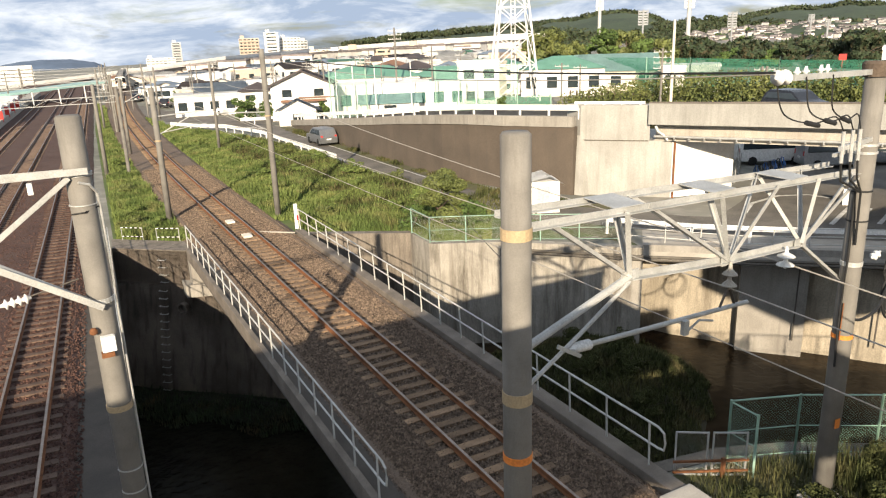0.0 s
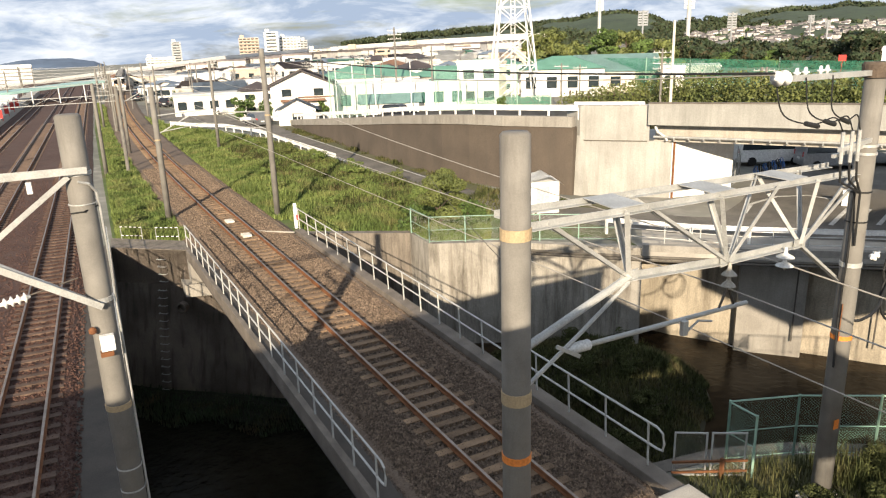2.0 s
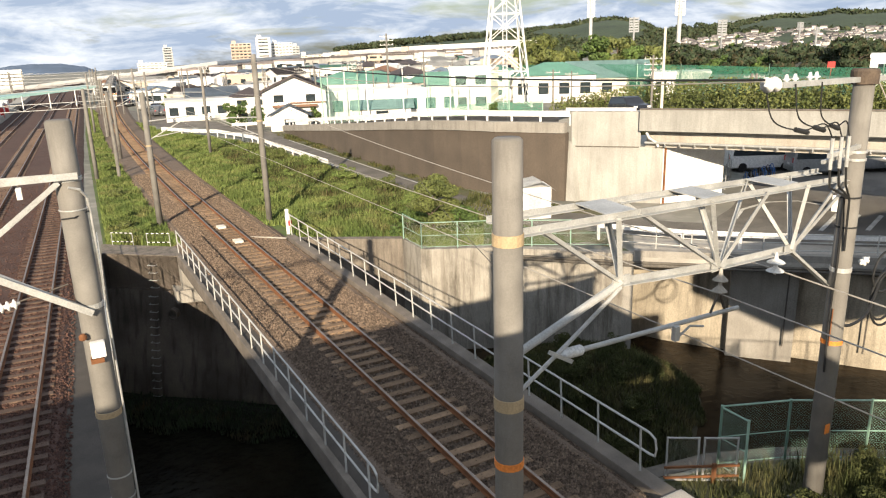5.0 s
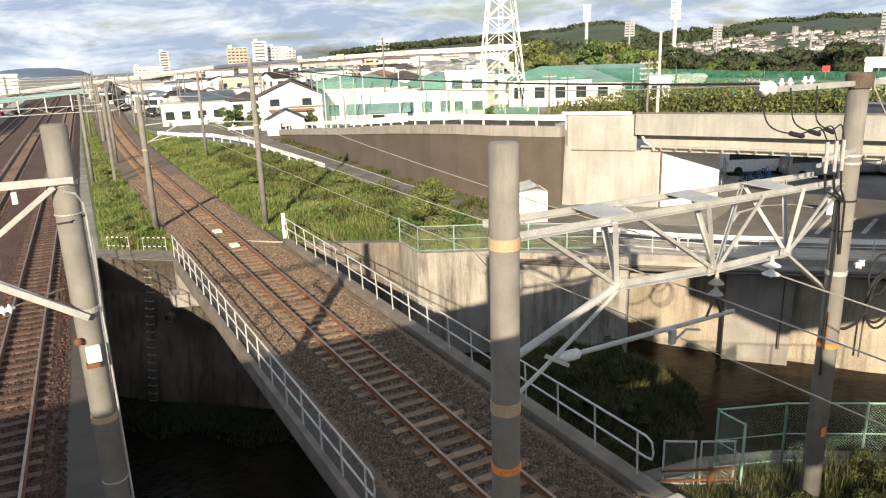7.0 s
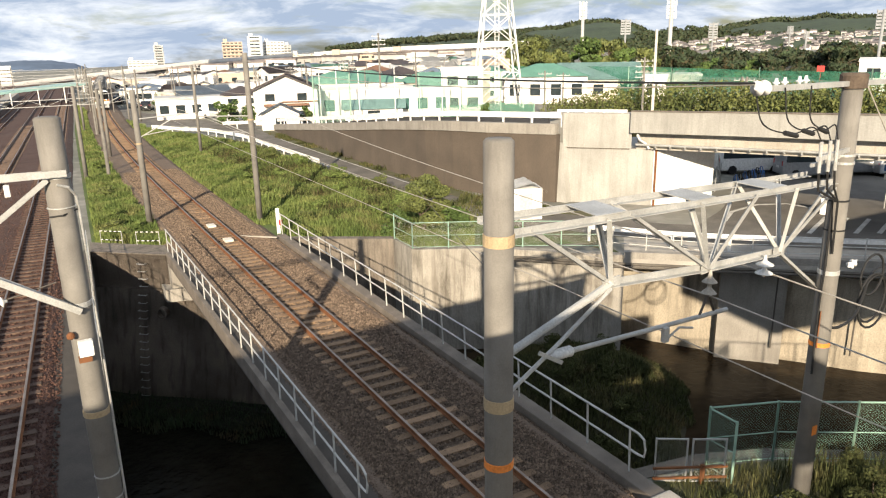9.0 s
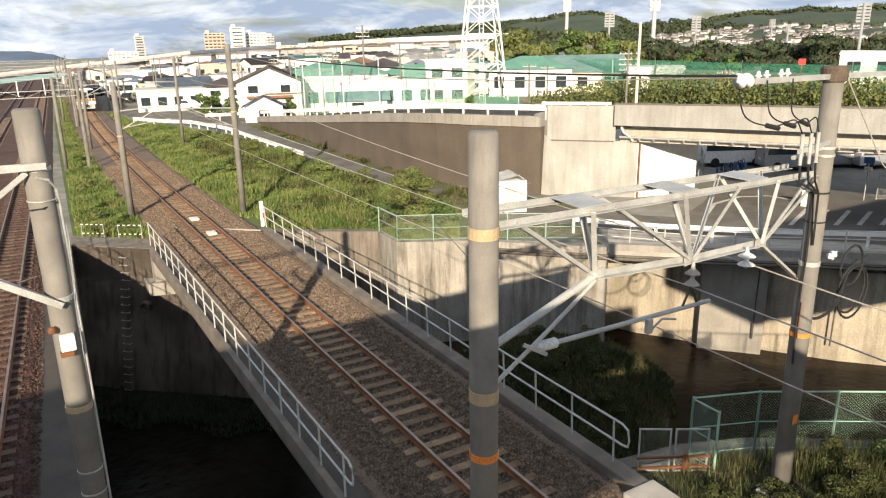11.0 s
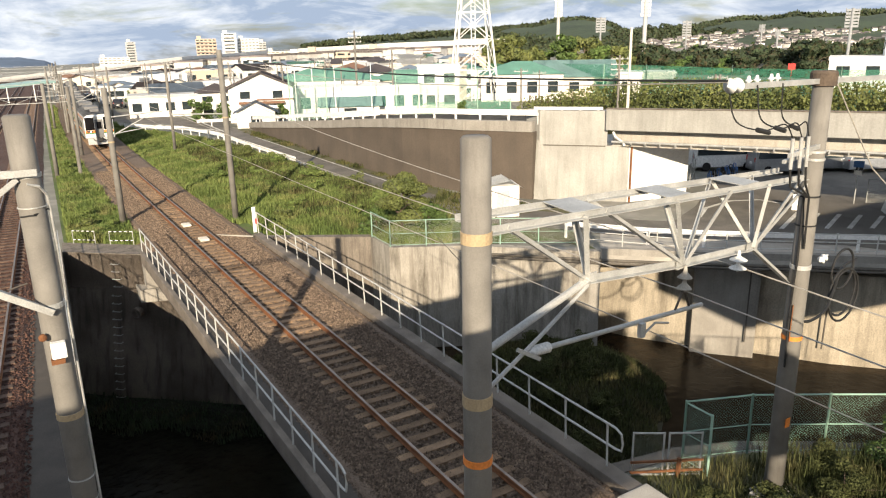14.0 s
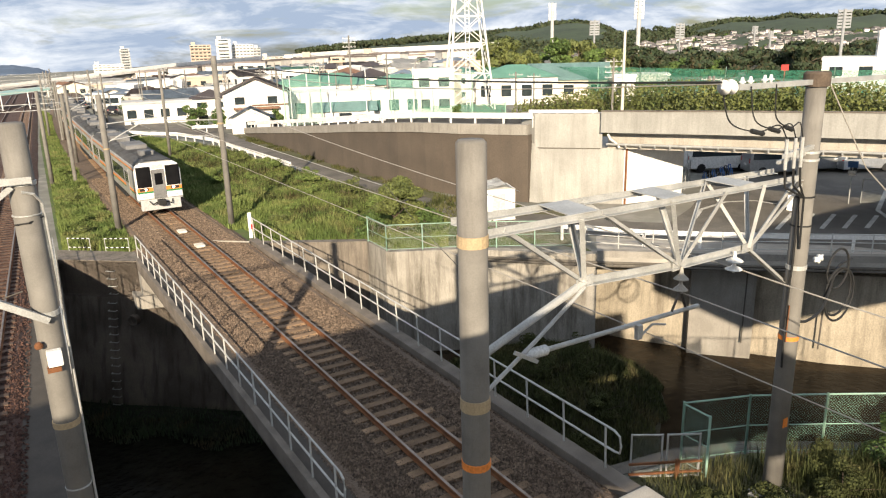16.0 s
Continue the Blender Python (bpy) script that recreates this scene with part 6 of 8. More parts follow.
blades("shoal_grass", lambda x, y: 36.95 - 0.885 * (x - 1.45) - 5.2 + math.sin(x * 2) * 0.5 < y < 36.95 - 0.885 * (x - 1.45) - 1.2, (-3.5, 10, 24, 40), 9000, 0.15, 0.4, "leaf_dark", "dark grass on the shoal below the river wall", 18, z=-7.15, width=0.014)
for k, (x, y, h, r) in enumerate(((18.2, 22.6, 1.0, 1.0), (19.6, 21.2, 0.9, 0.9), (17.2, 20.6, 1.1, 1.1), (16.2, 18.8, 1.1, 1.0), (19.2, 23.6, 0.8, 0.8), (17.6, 17.4, 1.0, 1.0), (18.6, 19.4, 1.0, 1.0), (15.6, 16.6, 0.9, 0.9))):
    tree("bush", x, y, mound_z(x, y) - 0.2, h, r, "weed", 170 + k, 3600, 0.035, "tangled weed clump on the silt bank", "bush", 0.05, "river bushes")


# ---- town and distance ----
def windows_on(parent, face, cols, rows, w, h, x0, x1, z0, z1, material="glass", name="window"):
    """Shared window panes on one wall face: face(u, z) gives a pose."""
    bm = bmesh.new()
    box(bm, -w / 2, w / 2, -0.03, 0.05, -h / 2, h / 2)
    me = finish(name, bm, material)
    for i in range(cols):
        for j in range(rows):
            u = x0 + (x1 - x0) * (i + 0.5) / cols
            z = z0 + (z1 - z0) * (j + 0.5) / rows
            share(name, me, parent, face(u, z))


def house(x, y, z, w, d, h, rz, wall, roof, style="gable", rise=1.4, storeys=2, label="", cols=3, glass="glass", group="town houses"):
    t = thing("house", label or "house", "house", pose(x, y, z, 0, 0, rz), group)
    bm = bmesh.new()
    box(bm, -w / 2, w / 2, -d / 2, d / 2, -1.5, h)
    if style == "gable":
        for s in (-1, 1):
            a = [bm.verts.new(v) for v in ((s * w / 2, -d / 2, h), (s * w / 2, d / 2, h), (s * w / 2, 0, h + rise))]
            bm.faces.new(a)
    part("wall", bm, wall, t)
    bm = bmesh.new()
    e = 0.45
    if style == "gable":
        k = rise / (d / 2)
        sheet(bm, [[(-w / 2 - e, -d / 2 - e, h - e * k), (-w / 2 - e, 0, h + rise), (-w / 2 - e, d / 2 + e, h - e * k)], [(w / 2 + e, -d / 2 - e, h - e * k), (w / 2 + e, 0, h + rise), (w / 2 + e, d / 2 + e, h - e * k)]])
        bmesh.ops.solidify(bm, geom=bm.faces[:], thickness=-0.18)
    elif style == "hip":
        q = min(w, d) / 2
        c = [bm.verts.new(v) for v in ((-w / 2 - e, -d / 2 - e, h), (w / 2 + e, -d / 2 - e, h), (w / 2 + e, d / 2 + e, h), (-w / 2 - e, d / 2 + e, h))]
        r0, r1 = bm.verts.new((-(w / 2 - q) - 0.01, 0, h + rise)), bm.verts.new((w / 2 - q + 0.01, 0, h + rise))
        for f in ((c[0], c[1], r1, r0), (c[2], c[3], r0, r1), (c[1], c[2], r1), (c[3], c[0], r0), (c[3], c[2], c[1], c[0])):
            bm.faces.new(f)
    else:
        box(bm, -w / 2 - 0.1, w / 2 + 0.1, -d / 2 - 0.1, d / 2 + 0.1, h, h + 0.35)
    part("roof", bm, roof, t)
    sh = h / storeys
    windows_on(t, lambda u, zz: pose(u, -d / 2, zz), cols, storeys, min(1.6, w / cols * 0.55), sh * 0.42, -w / 2, w / 2, 0.15, h, glass)
    windows_on(t, lambda u, zz: pose(-w / 2, u, zz, 0, 0, 90), max(1, int(d / 3.5)), storeys, 1.2, sh * 0.4, -d / 2, d / 2, 0.15, h, glass)
    return t


def street_pole(az, h, z0, top, r, arms, label="slim grey concrete street pole", mt="pole"):
    x, y = polar(az, h)
    p = thing("street_pole", label, "pole", pose(x, y, z0, 0, 0, -az), "street poles")
    bm = bmesh.new()
    tube(bm, [(0, 0, -0.2), (0, 0, top - z0)], r, 8, r * 0.75)
    part("shaft", bm, mt, p)
    for k in range(arms):
        bm = bmesh.new()
        bar(bm, (-0.9, 0, top - z0 - 0.4 - k * 0.55), (0.9, 0, top - z0 - 0.4 - k * 0.55), 0.07)
        for s in (-0.8, -0.3, 0.3, 0.8):
            tube(bm, [(s, 0, top - z0 - 0.4 - k * 0.55), (s, 0, top - z0 - 0.2 - k * 0.55)], 0.05, 5)
        part("crossarm", bm, "galv", p)


# the houses just beyond the ramp
x, y = polar(17.6, 98)
hs = house(x, y, GROUND, 7.0, 8.0, 4.5, -12, "wall_white", "dark_roof", "gable", 1.6, 2, "white two-storey house with a dark tiled gable roof", 3)
hs.matrix_basis = pose(x, y, GROUND, 0, 0, 70)
bm = bmesh.new()
for s_ in (-1, 1):
    bar(bm, (-4.0, s_ * 4.5, 4.2), (-4.0, 0, 6.15), 0.12, 0.16)
    bar(bm, (4.0, s_ * 4.5, 4.2), (4.0, 0, 6.15), 0.12, 0.16)
part("verge_board", bm, "dark_roof", hs, "dark verge boards")
bm = bmesh.new()
box(bm, -4.3, -3.5, -2.8, 2.8, 2.35, 2.6)
part("canopy_roof", bm, "brown_roof", hs, "small brown canopy roof")
bm = bmesh.new()
box(bm, -3.75, -3.5, -4.0, 0.6, 2.75, 2.9)
part("string_course", bm, "brown_roof", hs, "thin brown eaves over the ground floor")
x, y = polar(17.0, 90)
house(x, y, GROUND, 3.6, 4.4, 1.9, 72, "wall_white", "blue_roof", "gable", 1.1, 1, "low white annex with a blue-grey gable roof", 1)
x, y = polar(14.2, 104)
house(x, y, GROUND, 4.6, 5, 3.5, -14, "wall_white", "dark_roof", "hip", 1.1, 2, "white house with a dark hipped roof", 2)
x, y = polar(11.4, 112)
house(x, y, GROUND, 13, 6, 2.7, -8, "wall_white", "wall_grey", "flat", 1, 1, "long low white workshop with a row of windows", 6)
x, y = polar(11.4, 116)
house(x, y, GROUND, 7, 5, 3.3, -8, "wall_grey", "blue_roof", "gable", 1.0, 1, "grey house with a solar panel roof", 4)
x, y = polar(24.4, 103)
house(x, y, GROUND, 20, 9, 3.5, -24, "wall_white", "wall_white", "flat", 1, 1, "long white factory building with green-tinted windows", 8, "glass_green")
x, y = polar(22.6, 112)
house(x, y, GROUND, 15, 9, 4.3, -22, "wall_white", "green_roof", "hip", 1.6, 1, "white hall with a green hipped roof", 5)
x, y = polar(28.6, 116)
house(x, y, GROUND, 11, 8, 3.9, -26, "wall_cream", "green_roof", "hip", 1.4, 1, "cream hall with a green hipped roof", 5)
x, y = polar(24.2, 96.5)
house(x, y, GROUND, 7.5, 3.5, 1.8, -24, "wall_white", "teal_roof", "gable", 0.9, 1, "small white shed with a teal sheet roof", 1)
x, y = polar(31.2, 104)
house(x, y, GROUND, 5.5, 5, 6.0, -30, "wall_white", "wall_white", "flat", 1, 2, "tall plain white warehouse", 2)
x, y = polar(28.6, 104)
house(x, y, GROUND, 5, 5, 3.6, -28, "wall_tan", "green_roof", "hip", 1.1, 1, "tan house with a green roof", 2)
x, y = polar(37.6, 122)
house(x, y, GROUND, 13, 10, 4.2, -36, "wall_white", "green_roof", "hip", 1.9, 1, "white hall with a wide green roof", 4)
x, y = polar(41.6, 128)
house(x, y, GROUND, 13, 12, 3.6, -40, "wall_cream", "teal_roof", "gable", 2.4, 1, "cream hall with a teal gable roof", 3)
x, y = polar(43.6, 132)
house(x, y, GROUND, 9, 9, 3.8, -42, "wall_cream", "orange_roof", "hip", 2.2, 1, "cream house with an orange tiled roof", 3)
x, y = polar(47.0, 120)
house(x, y, GROUND, 8.5, 7, 4.0, -46, "wall_white", "wall_white", "flat", 1, 1, "plain white flat-roofed building", 3)
x, y = polar(62.6, 118)
house(x, y, GROUND, 14, 10, 6.0, -60, "wall_white", "wall_white", "flat", 1, 2, "white two-storey building with a flat roof", 4)
x, y = polar(64.0, 120)
house(x, y, GROUND, 7, 6, 9.4, -60, "wall_white", "wall_white", "flat", 1, 3, "white stair tower of the flat-roofed building", 2)

# the wider town
rnd = random.Random(7)
walls = ["wall_white", "wall_white", "wall_cream", "wall_grey", "wall_white", "wall_tan"]
roofs = ["dark_roof", "blue_roof", "wall_grey", "wall_grey", "green_roof", "wall_grey", "brown_roof", "blue_roof"]
words = {"wall_white": "white", "wall_cream": "cream", "wall_grey": "grey", "wall_tan": "tan", "dark_roof": "dark tiled", "blue_roof": "blue-grey", "brown_roof": "brown tiled", "green_roof": "green", "teal_roof": "teal", "orange_roof": "orange tiled"}


def skyline(az):
    """Slope below eye level up to which roofs rise, by azimuth."""
    return float(np.interp(az, [3, 9, 13, 20, 28, 34], [0.034, 0.021, 0.016, 0.0105, 0.006, 0.006]))


for k in range(180):
    az = rnd.uniform(4.5, 20) if k < 105 else rnd.uniform(17, 34)
    h = rnd.uniform(150, 290)
    if az < 8.5:
        h = rnd.uniform(215, 300)
    x, y = polar(az, h)
    w, d = rnd.uniform(5, 10), rnd.uniform(5, 8)
    st = rnd.choice(["gable", "hip", "flat", "flat", "flat"])
    wl_, rf = rnd.choice(walls), rnd.choice(roofs)
    cap = 8.84 - h * (skyline(az) + 0.008) - ground_z(x, y) - 1.2
    tall = min(rnd.choice([4.6, 5.6, 6.4, 8.0]), max(2.6, cap))
    if st == "flat":
        rf = wl_
    house(x, y, ground_z(x, y), w, d, tall, -az + rnd.choice([0, 90, 20, -25, 60]), wl_, rf, st, rnd.uniform(0.8, 1.3), 1 if tall < 4 else 2 if tall < 6 else 3,
          words[wl_] + (" flat-roofed town building with rows of windows" if st == "flat" else " town house with a " + words[rf] + " roof"), rnd.choice([2, 3, 4]))


def far_town():
    """Many small far houses closing the view below the viaduct."""
    r4 = random.Random(77)
    wm, rm, gm = bmesh.new(), bmesh.new(), bmesh.new()
    for k in range(420):
        az = r4.uniform(2.5, 34)
        h = r4.uniform(290, 520)
        x, y = polar(az, h)
        g = ground_z(x, y)
        w, d = r4.uniform(6, 14), r4.uniform(6, 9)
        t = min(r4.choice([5.5, 6.5, 8, 9, 11, 12]), 8.84 - h * (skyline(az) - 0.002) - g - 1.0)
        if t < 2.5:
            continue
        m = pose(x, y, g, 0, 0, -az + r4.uniform(-35, 35))
        box(wm, -w / 2, w / 2, -d / 2, d / 2, -2, t, 0, m)
        box(rm, -w / 2 - 0.3, w / 2 + 0.3, -d / 2 - 0.3, d / 2 + 0.3, t, t + 0.5, 0, m)
        for j in range(max(1, int(t / 2.8))):
            for i in range(3):
                u = -w / 2 + w * (i + 0.5) / 3
                box(gm, u - w * 0.1, u + w * 0.1, -d / 2 - 0.06, -d / 2 + 0.1, j * 2.8 + 1.0, j * 2.8 + 2.1, 0, m)
    ft = tagged(part("far_houses", wm, "far_wall"), "crowded pale far houses below the viaduct", "houses", kind="stuff")
    part("roofs", rm, "far_roof", ft)
    part("windows", gm, "glass", ft)


for k in range(95):
    near_row = k < 55
    az, h = (rnd.uniform(18.5, 34), rnd.uniform(118, 140)) if near_row else (rnd.uniform(6.5, 16.5), rnd.uniform(120, 160))
    x, y = polar(az, h)
    w, d = rnd.uniform(4, 8), rnd.uniform(4, 6)
    st = rnd.choice(["gable", "flat", "flat", "hip"])
    wl_ = rnd.choice(["wall_white", "wall_white", "wall_white", "wall_cream", "wall_grey"])
    rf = wl_ if st == "flat" else rnd.choice(["dark_roof", "blue_roof", "wall_grey", "green_roof" if near_row else "wall_grey", "teal_roof" if near_row else "brown_roof"])
    top = 8.84 - h * float(np.interp(az, [6, 12, 18, 34], [0.060, 0.047, 0.038, 0.030])) - GROUND
    house(x, y, GROUND, w, d, max(2.4, top - rnd.uniform(0.2, 1.8)), -az + rnd.choice([0, 90, 25, -30]), wl_, rf, st, rnd.uniform(0.7, 1.3), 2 if top > 4 else 1,
          words[wl_] + (" flat-roofed small building among the houses" if st == "flat" else " small house with a " + words[rf] + " roof"), rnd.choice([1, 2, 3]), group="small houses")
for k in range(26):
    az = rnd.uniform(5, 34)
    street_pole(az, rnd.uniform(105, 150), GROUND, rnd.uniform(5.0, 7.4), 0.1, rnd.choice([0, 1, 2]))


def tower_block(az, h, w, d, top, rz, wall, floors, cols, label):
    x, y = polar(az, h)
    g = ground_z(x, y)
    b = thing("apartment_block", label, "apartment building", pose(x, y, g, 0, 0, rz), "apartment blocks")
    H = top - g
    bm = bmesh.new()
    box(bm, -w / 2, w / 2, -d / 2, d / 2, -3, H)
    part("wall", bm, wall, b)
    bm = bmesh.new()
    box(bm, -w / 2 + 1, -w / 2 + 4, -2, 2, H, H + 2.2)
    part("roof_house", bm, wall, b)
    windows_on(b, lambda u, zz: pose(u, -d / 2, zz), cols, floors, w / cols * 0.7, H / floors * 0.5, -w / 2, w / 2, 0, H)
    for j in range(floors):
        bm = bmesh.new()
        z = H * j / floors
        box(bm, -w / 2, w / 2, -d / 2 - 1.1, -d / 2, z, z + 0.95)
        part("balcony", bm, wall, b)


tower_block(13.9, 600, 15, 12, 15.0, -14, "wall_tan", 8, 5, "stepped tan apartment block with balconies")
tower_block(15.55, 590, 10.5, 14, 18.6, -16, "wall_white", 9, 1, "tall white apartment block")
tower_block(16.9, 600, 16, 12, 14.5, -17, "wall_white", 8, 6, "white apartment block with balconies")
tower_block(17.9, 640, 6, 12, 12.0, -17, "wall_grey", 7, 2, "plain grey apartment block with balconies")
tower_block(8.75, 700, 8, 9, 14.5, -9, "wall_grey", 10, 1, "slim tall grey tower block")
tower_block(7.6, 640, 22, 9, 2.5, -9, "wall_white", 5, 7, "low white apartment block")
tower_block(19.5, 520, 24, 10, 5.2, -20, "wall_cream", 4, 8, "long cream apartment block")
tower_block(-2.0, 330, 15, 10, 4.8, 2, "wall_white", 6, 4, "plain white office block by the station")
for az, h, w, top, mt in ((24.5, 300, 36, 6.0, "wall_tan"), (28.5, 310, 30, 6.6, "wall_tan"), (31.0, 360, 32, 6.4, "wall_cream"), (26.5, 340, 30, 5.4, "wall_cream"), (22.0, 330, 26, 5.0, "wall_white"), (33.5, 330, 30, 4.0, "wall_tan")):
    tower_block(az, h, w, 10, top, -az, mt, 3, 9, "long low " + {"wall_tan": "orange-tan", "wall_cream": "cream", "wall_white": "white"}[mt] + " housing block with balconies")


# elevated expressway curving away behind the town
def viaduct():
    pts = [(-40, 70), (-5, 116), polar(-3.4, 250), polar(12.1, 306), polar(16, 450), polar(20.5, 600), polar(27, 680), polar(36.5, 760)]
    z = [3.9, 4.4, -0.6, 4.4, 3.9, 4.4, 6.6, 8.6]
    v = thing("viaduct", "long white elevated road viaduct across the town", "viaduct", kind="structure")
    bm = bmesh.new()
    wall_strip(bm, pts[2:], 9.0, [a - 0.5 for a in z[2:]], [a - 0.1 for a in z[2:]])
    part("deck", bm, "wall_white", v)
    bm = bmesh.new()
    wall_strip(bm, pts[2:], 0.4, [a - 0.5 - 0.3 * k for k, a in enumerate(z[2:])], [a + 0.6 + 0.45 * k for k, a in enumerate(z[2:])])
    part("parapet", bm, "wall_white", v)
    for i in range(2, len(pts) - 1):
        (ax, ay), (bx, by) = pts[i], pts[i + 1]
        n = max(2, int(math.hypot(bx - ax, by - ay) / 30))
        for k in range(5 if i == 2 else 0, n):
            x, y = ax + (bx - ax) * k / n, ay + (by - ay) * k / n
            bm = bmesh.new()
            box(bm, x - 0.2, x + 1.6, y + 1.5, y + 3.5, ground_z(x, y) - 1, z[i] - 0.4)
            part("pier", bm, "concrete_plain", v)


viaduct()


def station():
    s = thing("station_roof", "pale green station platform roofs across the main line", "station roof")
    bm = bmesh.new()
    wall_strip(bm, [(-30, 148), (-6, 152), (11.0, 160)], 6.0, [0.75, 2.05, 3.05], [1.05, 2.35, 3.35])
    part("roof", bm, "teal_roof", s)
    bm = bmesh.new()
    wall_strip(bm, [(-30, 147.8), (-6, 151.8), (11.0, 159.8)], 0.15, [0.6, 1.9, 2.9], [1.0, 2.3, 3.3])
    part("fascia", bm, "teal_roof", s, "pale green fascia")
    for k in range(9):
        bm = bmesh.new()
        x = -29 + k * 4.4
        y = 148.5 + max(0, x + 6) * 0.45 + (0 if x > -6 else (x + 30) * 0.16)
        tube(bm, [(x, y + 1, GROUND), (x, y + 1, float(np.interp(x, [-30, -6, 11], [0.8, 2.1, 3.1])))], 0.1, 6)
        part("column", bm, "white", s)
    p = thing("platform", "low grey station platform beside the main line", "platform")
    bm = bmesh.new()
    slab(bm, [(main_x(3.0, 86), 86), (main_x(2.6, 86), 86), (main_x(2.6, 190), 190), (main_x(3.2, 190), 190)], GROUND, 0.6)
    part("slab", bm, "concrete_plain", p)
    for k in range(4):
        y = 118 + k * 8
        t = thing("platform_stall", "small pink and white platform hut", "hut", pose(main_x(3.0, y), y, GROUND))
        bm = bmesh.new()
        box(bm, -2.2, 1.2, -4, 4, 0, 2.6)
        part("wall", bm, "wall_white", t)
        bm = bmesh.new()
        box(bm, -2.1, 1.3, -4.1, -4.0, 0.7, 2.2)
        part("panel", bm, "red_paint", t, "faded red panel")


station()


def pylon(az, h, base, top, label):
    x, y = polar(az, h)
    p = thing("lattice_pylon", label, "pylon", pose(x, y, GROUND, 0, 0, -az + 8))
    def half(z):
        return base / 2 * (1 - z / top) ** 1.0 * 0.86 + base * 0.07
    legs = [(-1, -1), (1, -1), (1, 1), (-1, 1)]
    lv = [0]
    z, st = 0.0, 5.2
    while z < top - 1.5:
        z += st
        st = max(1.6, st * 0.86)
        lv.append(min(z, top))
    for sx, sy in legs:
        bm = bmesh.new()
        bar(bm, (sx * half(0), sy * half(0), 0), (sx * half(top), sy * half(top), top), 0.2)
        part("leg", bm, "white", p)
    for a, b in zip(lv, lv[1:]):
        for i in range(4):
            (ax, ay), (bx, by) = legs[i], legs[(i + 1) % 4]
            ha, hb = half(a), half(b)
            bm = bmesh.new()
            bar(bm, (ax * ha, ay * ha, a), (bx * hb, by * hb, b), 0.085)
            bar(bm, (bx * ha, by * ha, a), (ax * hb, ay * hb, b), 0.085)
            bar(bm, (ax * hb, ay * hb, b), (bx * hb, by * hb, b), 0.085)
            part("brace", bm, "white", p)
    bm = bmesh.new()
    for o in (-0.3, 0.3):
        bar(bm, (o, 0, 0), (o, 0, top * 0.9), 0.1)
    for k in range(40):
        bar(bm, (-0.3, 0, k * 0.55), (0.3, 0, k * 0.55), 0.06)
    part("ladder", bm, "white", p)


pylon(33.9, 112, 7.0, 29, "tall white-painted steel lattice pylon behind the ramp")


M["galv_far"] = mat("weathered_grey_steel", (0.30, 0.31, 0.32), (0.24, 0.25, 0.26), 0.7, scale=2, fine=20, bump=0)


def floodlight(az, h, top, w, hh, r, panel):
    x, y = polar(az, h)
    f = thing("floodlight_mast", "pale stadium floodlight mast with a lamp rack", "floodlight", pose(x, y, GROUND - 1, 0, 0, -az), "floodlight masts")
    bm = bmesh.new()
    tube(bm, [(0, 0, 0), (0, 0, top)], r, 10)
    part("mast", bm, "wall_grey" if panel == "white" else panel, f)
    row = finish("lamp_bar", box(bmesh.new(), -w / 2, w / 2, -0.15, 0.15, 0, hh * 0.115), panel)
    for k in range(6):
        share("lamp_bar", row, f, Matrix.Translation((0, 0, top - hh + hh * k / 6)))
    rail = finish("rack_post", box(bmesh.new(), -0.1, 0.1, 0.15, 0.3, 0, hh), panel)
    for s in (-0.5, 0, 0.5):
        share("rack_post", rail, f, Matrix.Translation((s * w, 0, top - hh)))


floodlight(40.35, 230, 22.0, 2.0, 5.0, 0.5, "white")
floodlight(43.5, 250, 17.2, 3.0, 4.8, 0.3, "galv_far")
floodlight(46.7, 230, 22.5, 2.6, 6.0, 0.6, "white")
floodlight(49.65, 270, 15.8, 2.8, 5.0, 0.28, "galv_far")
floodlight(54.7, 300, 14.4, 1.9, 2.8, 0.25, "galv_far")
floodlight(55.75, 290, 12.4, 1.7, 2.2, 0.35, "galv_far")
floodlight(60.2, 230, 17.0, 3.2, 5.0, 0.4, "galv_far")


street_pole(45.75, 78, GROUND, 9.9, 0.17, 0, "tall white pole behind the flyover", "wall_cream")
street_pole(45.0, 80, GROUND, 7.2, 0.14, 4, "pale street pole with crossarms and transformers")
street_pole(24.8, 101, GROUND, 10.6, 0.15, 3)
street_pole(27.6, 100, GROUND, 8.0, 0.14, 2)
street_pole(19.2, 95, GROUND, 6.6, 0.12, 1)
street_pole(21.4, 97, GROUND, 6.4, 0.09, 0, "thin pale net post", "white")
for az, top in ((20.1, 6.0), (23.1, 6.2), (25.9, 6.4), (29.6, 6.4), (31.0, 6.2)):
    street_pole(az, 93, GROUND, top, 0.07, 0, "thin pale net post", "white")
street_pole(37.6, 96, GROUND, 5.4, 0.14, 2)
street_pole(39.0, 100, GROUND, 5.0, 0.12, 2)
street_pole(51.9, 92, GROUND, 4.6, 0.2, 1, "pale twin lamp post behind the hedge")
street_pole(52.2, 92, GROUND, 4.6, 0.2, 1, "pale twin lamp post behind the hedge")
street_pole(56.8, 90, GROUND, 3.8, 0.14, 1, "pale lamp post behind the hedge")
for az in (6.2, 9.9, 12.6, 15.3):
    street_pole(az, 108 + az, GROUND, 6.5, 0.12, 1)

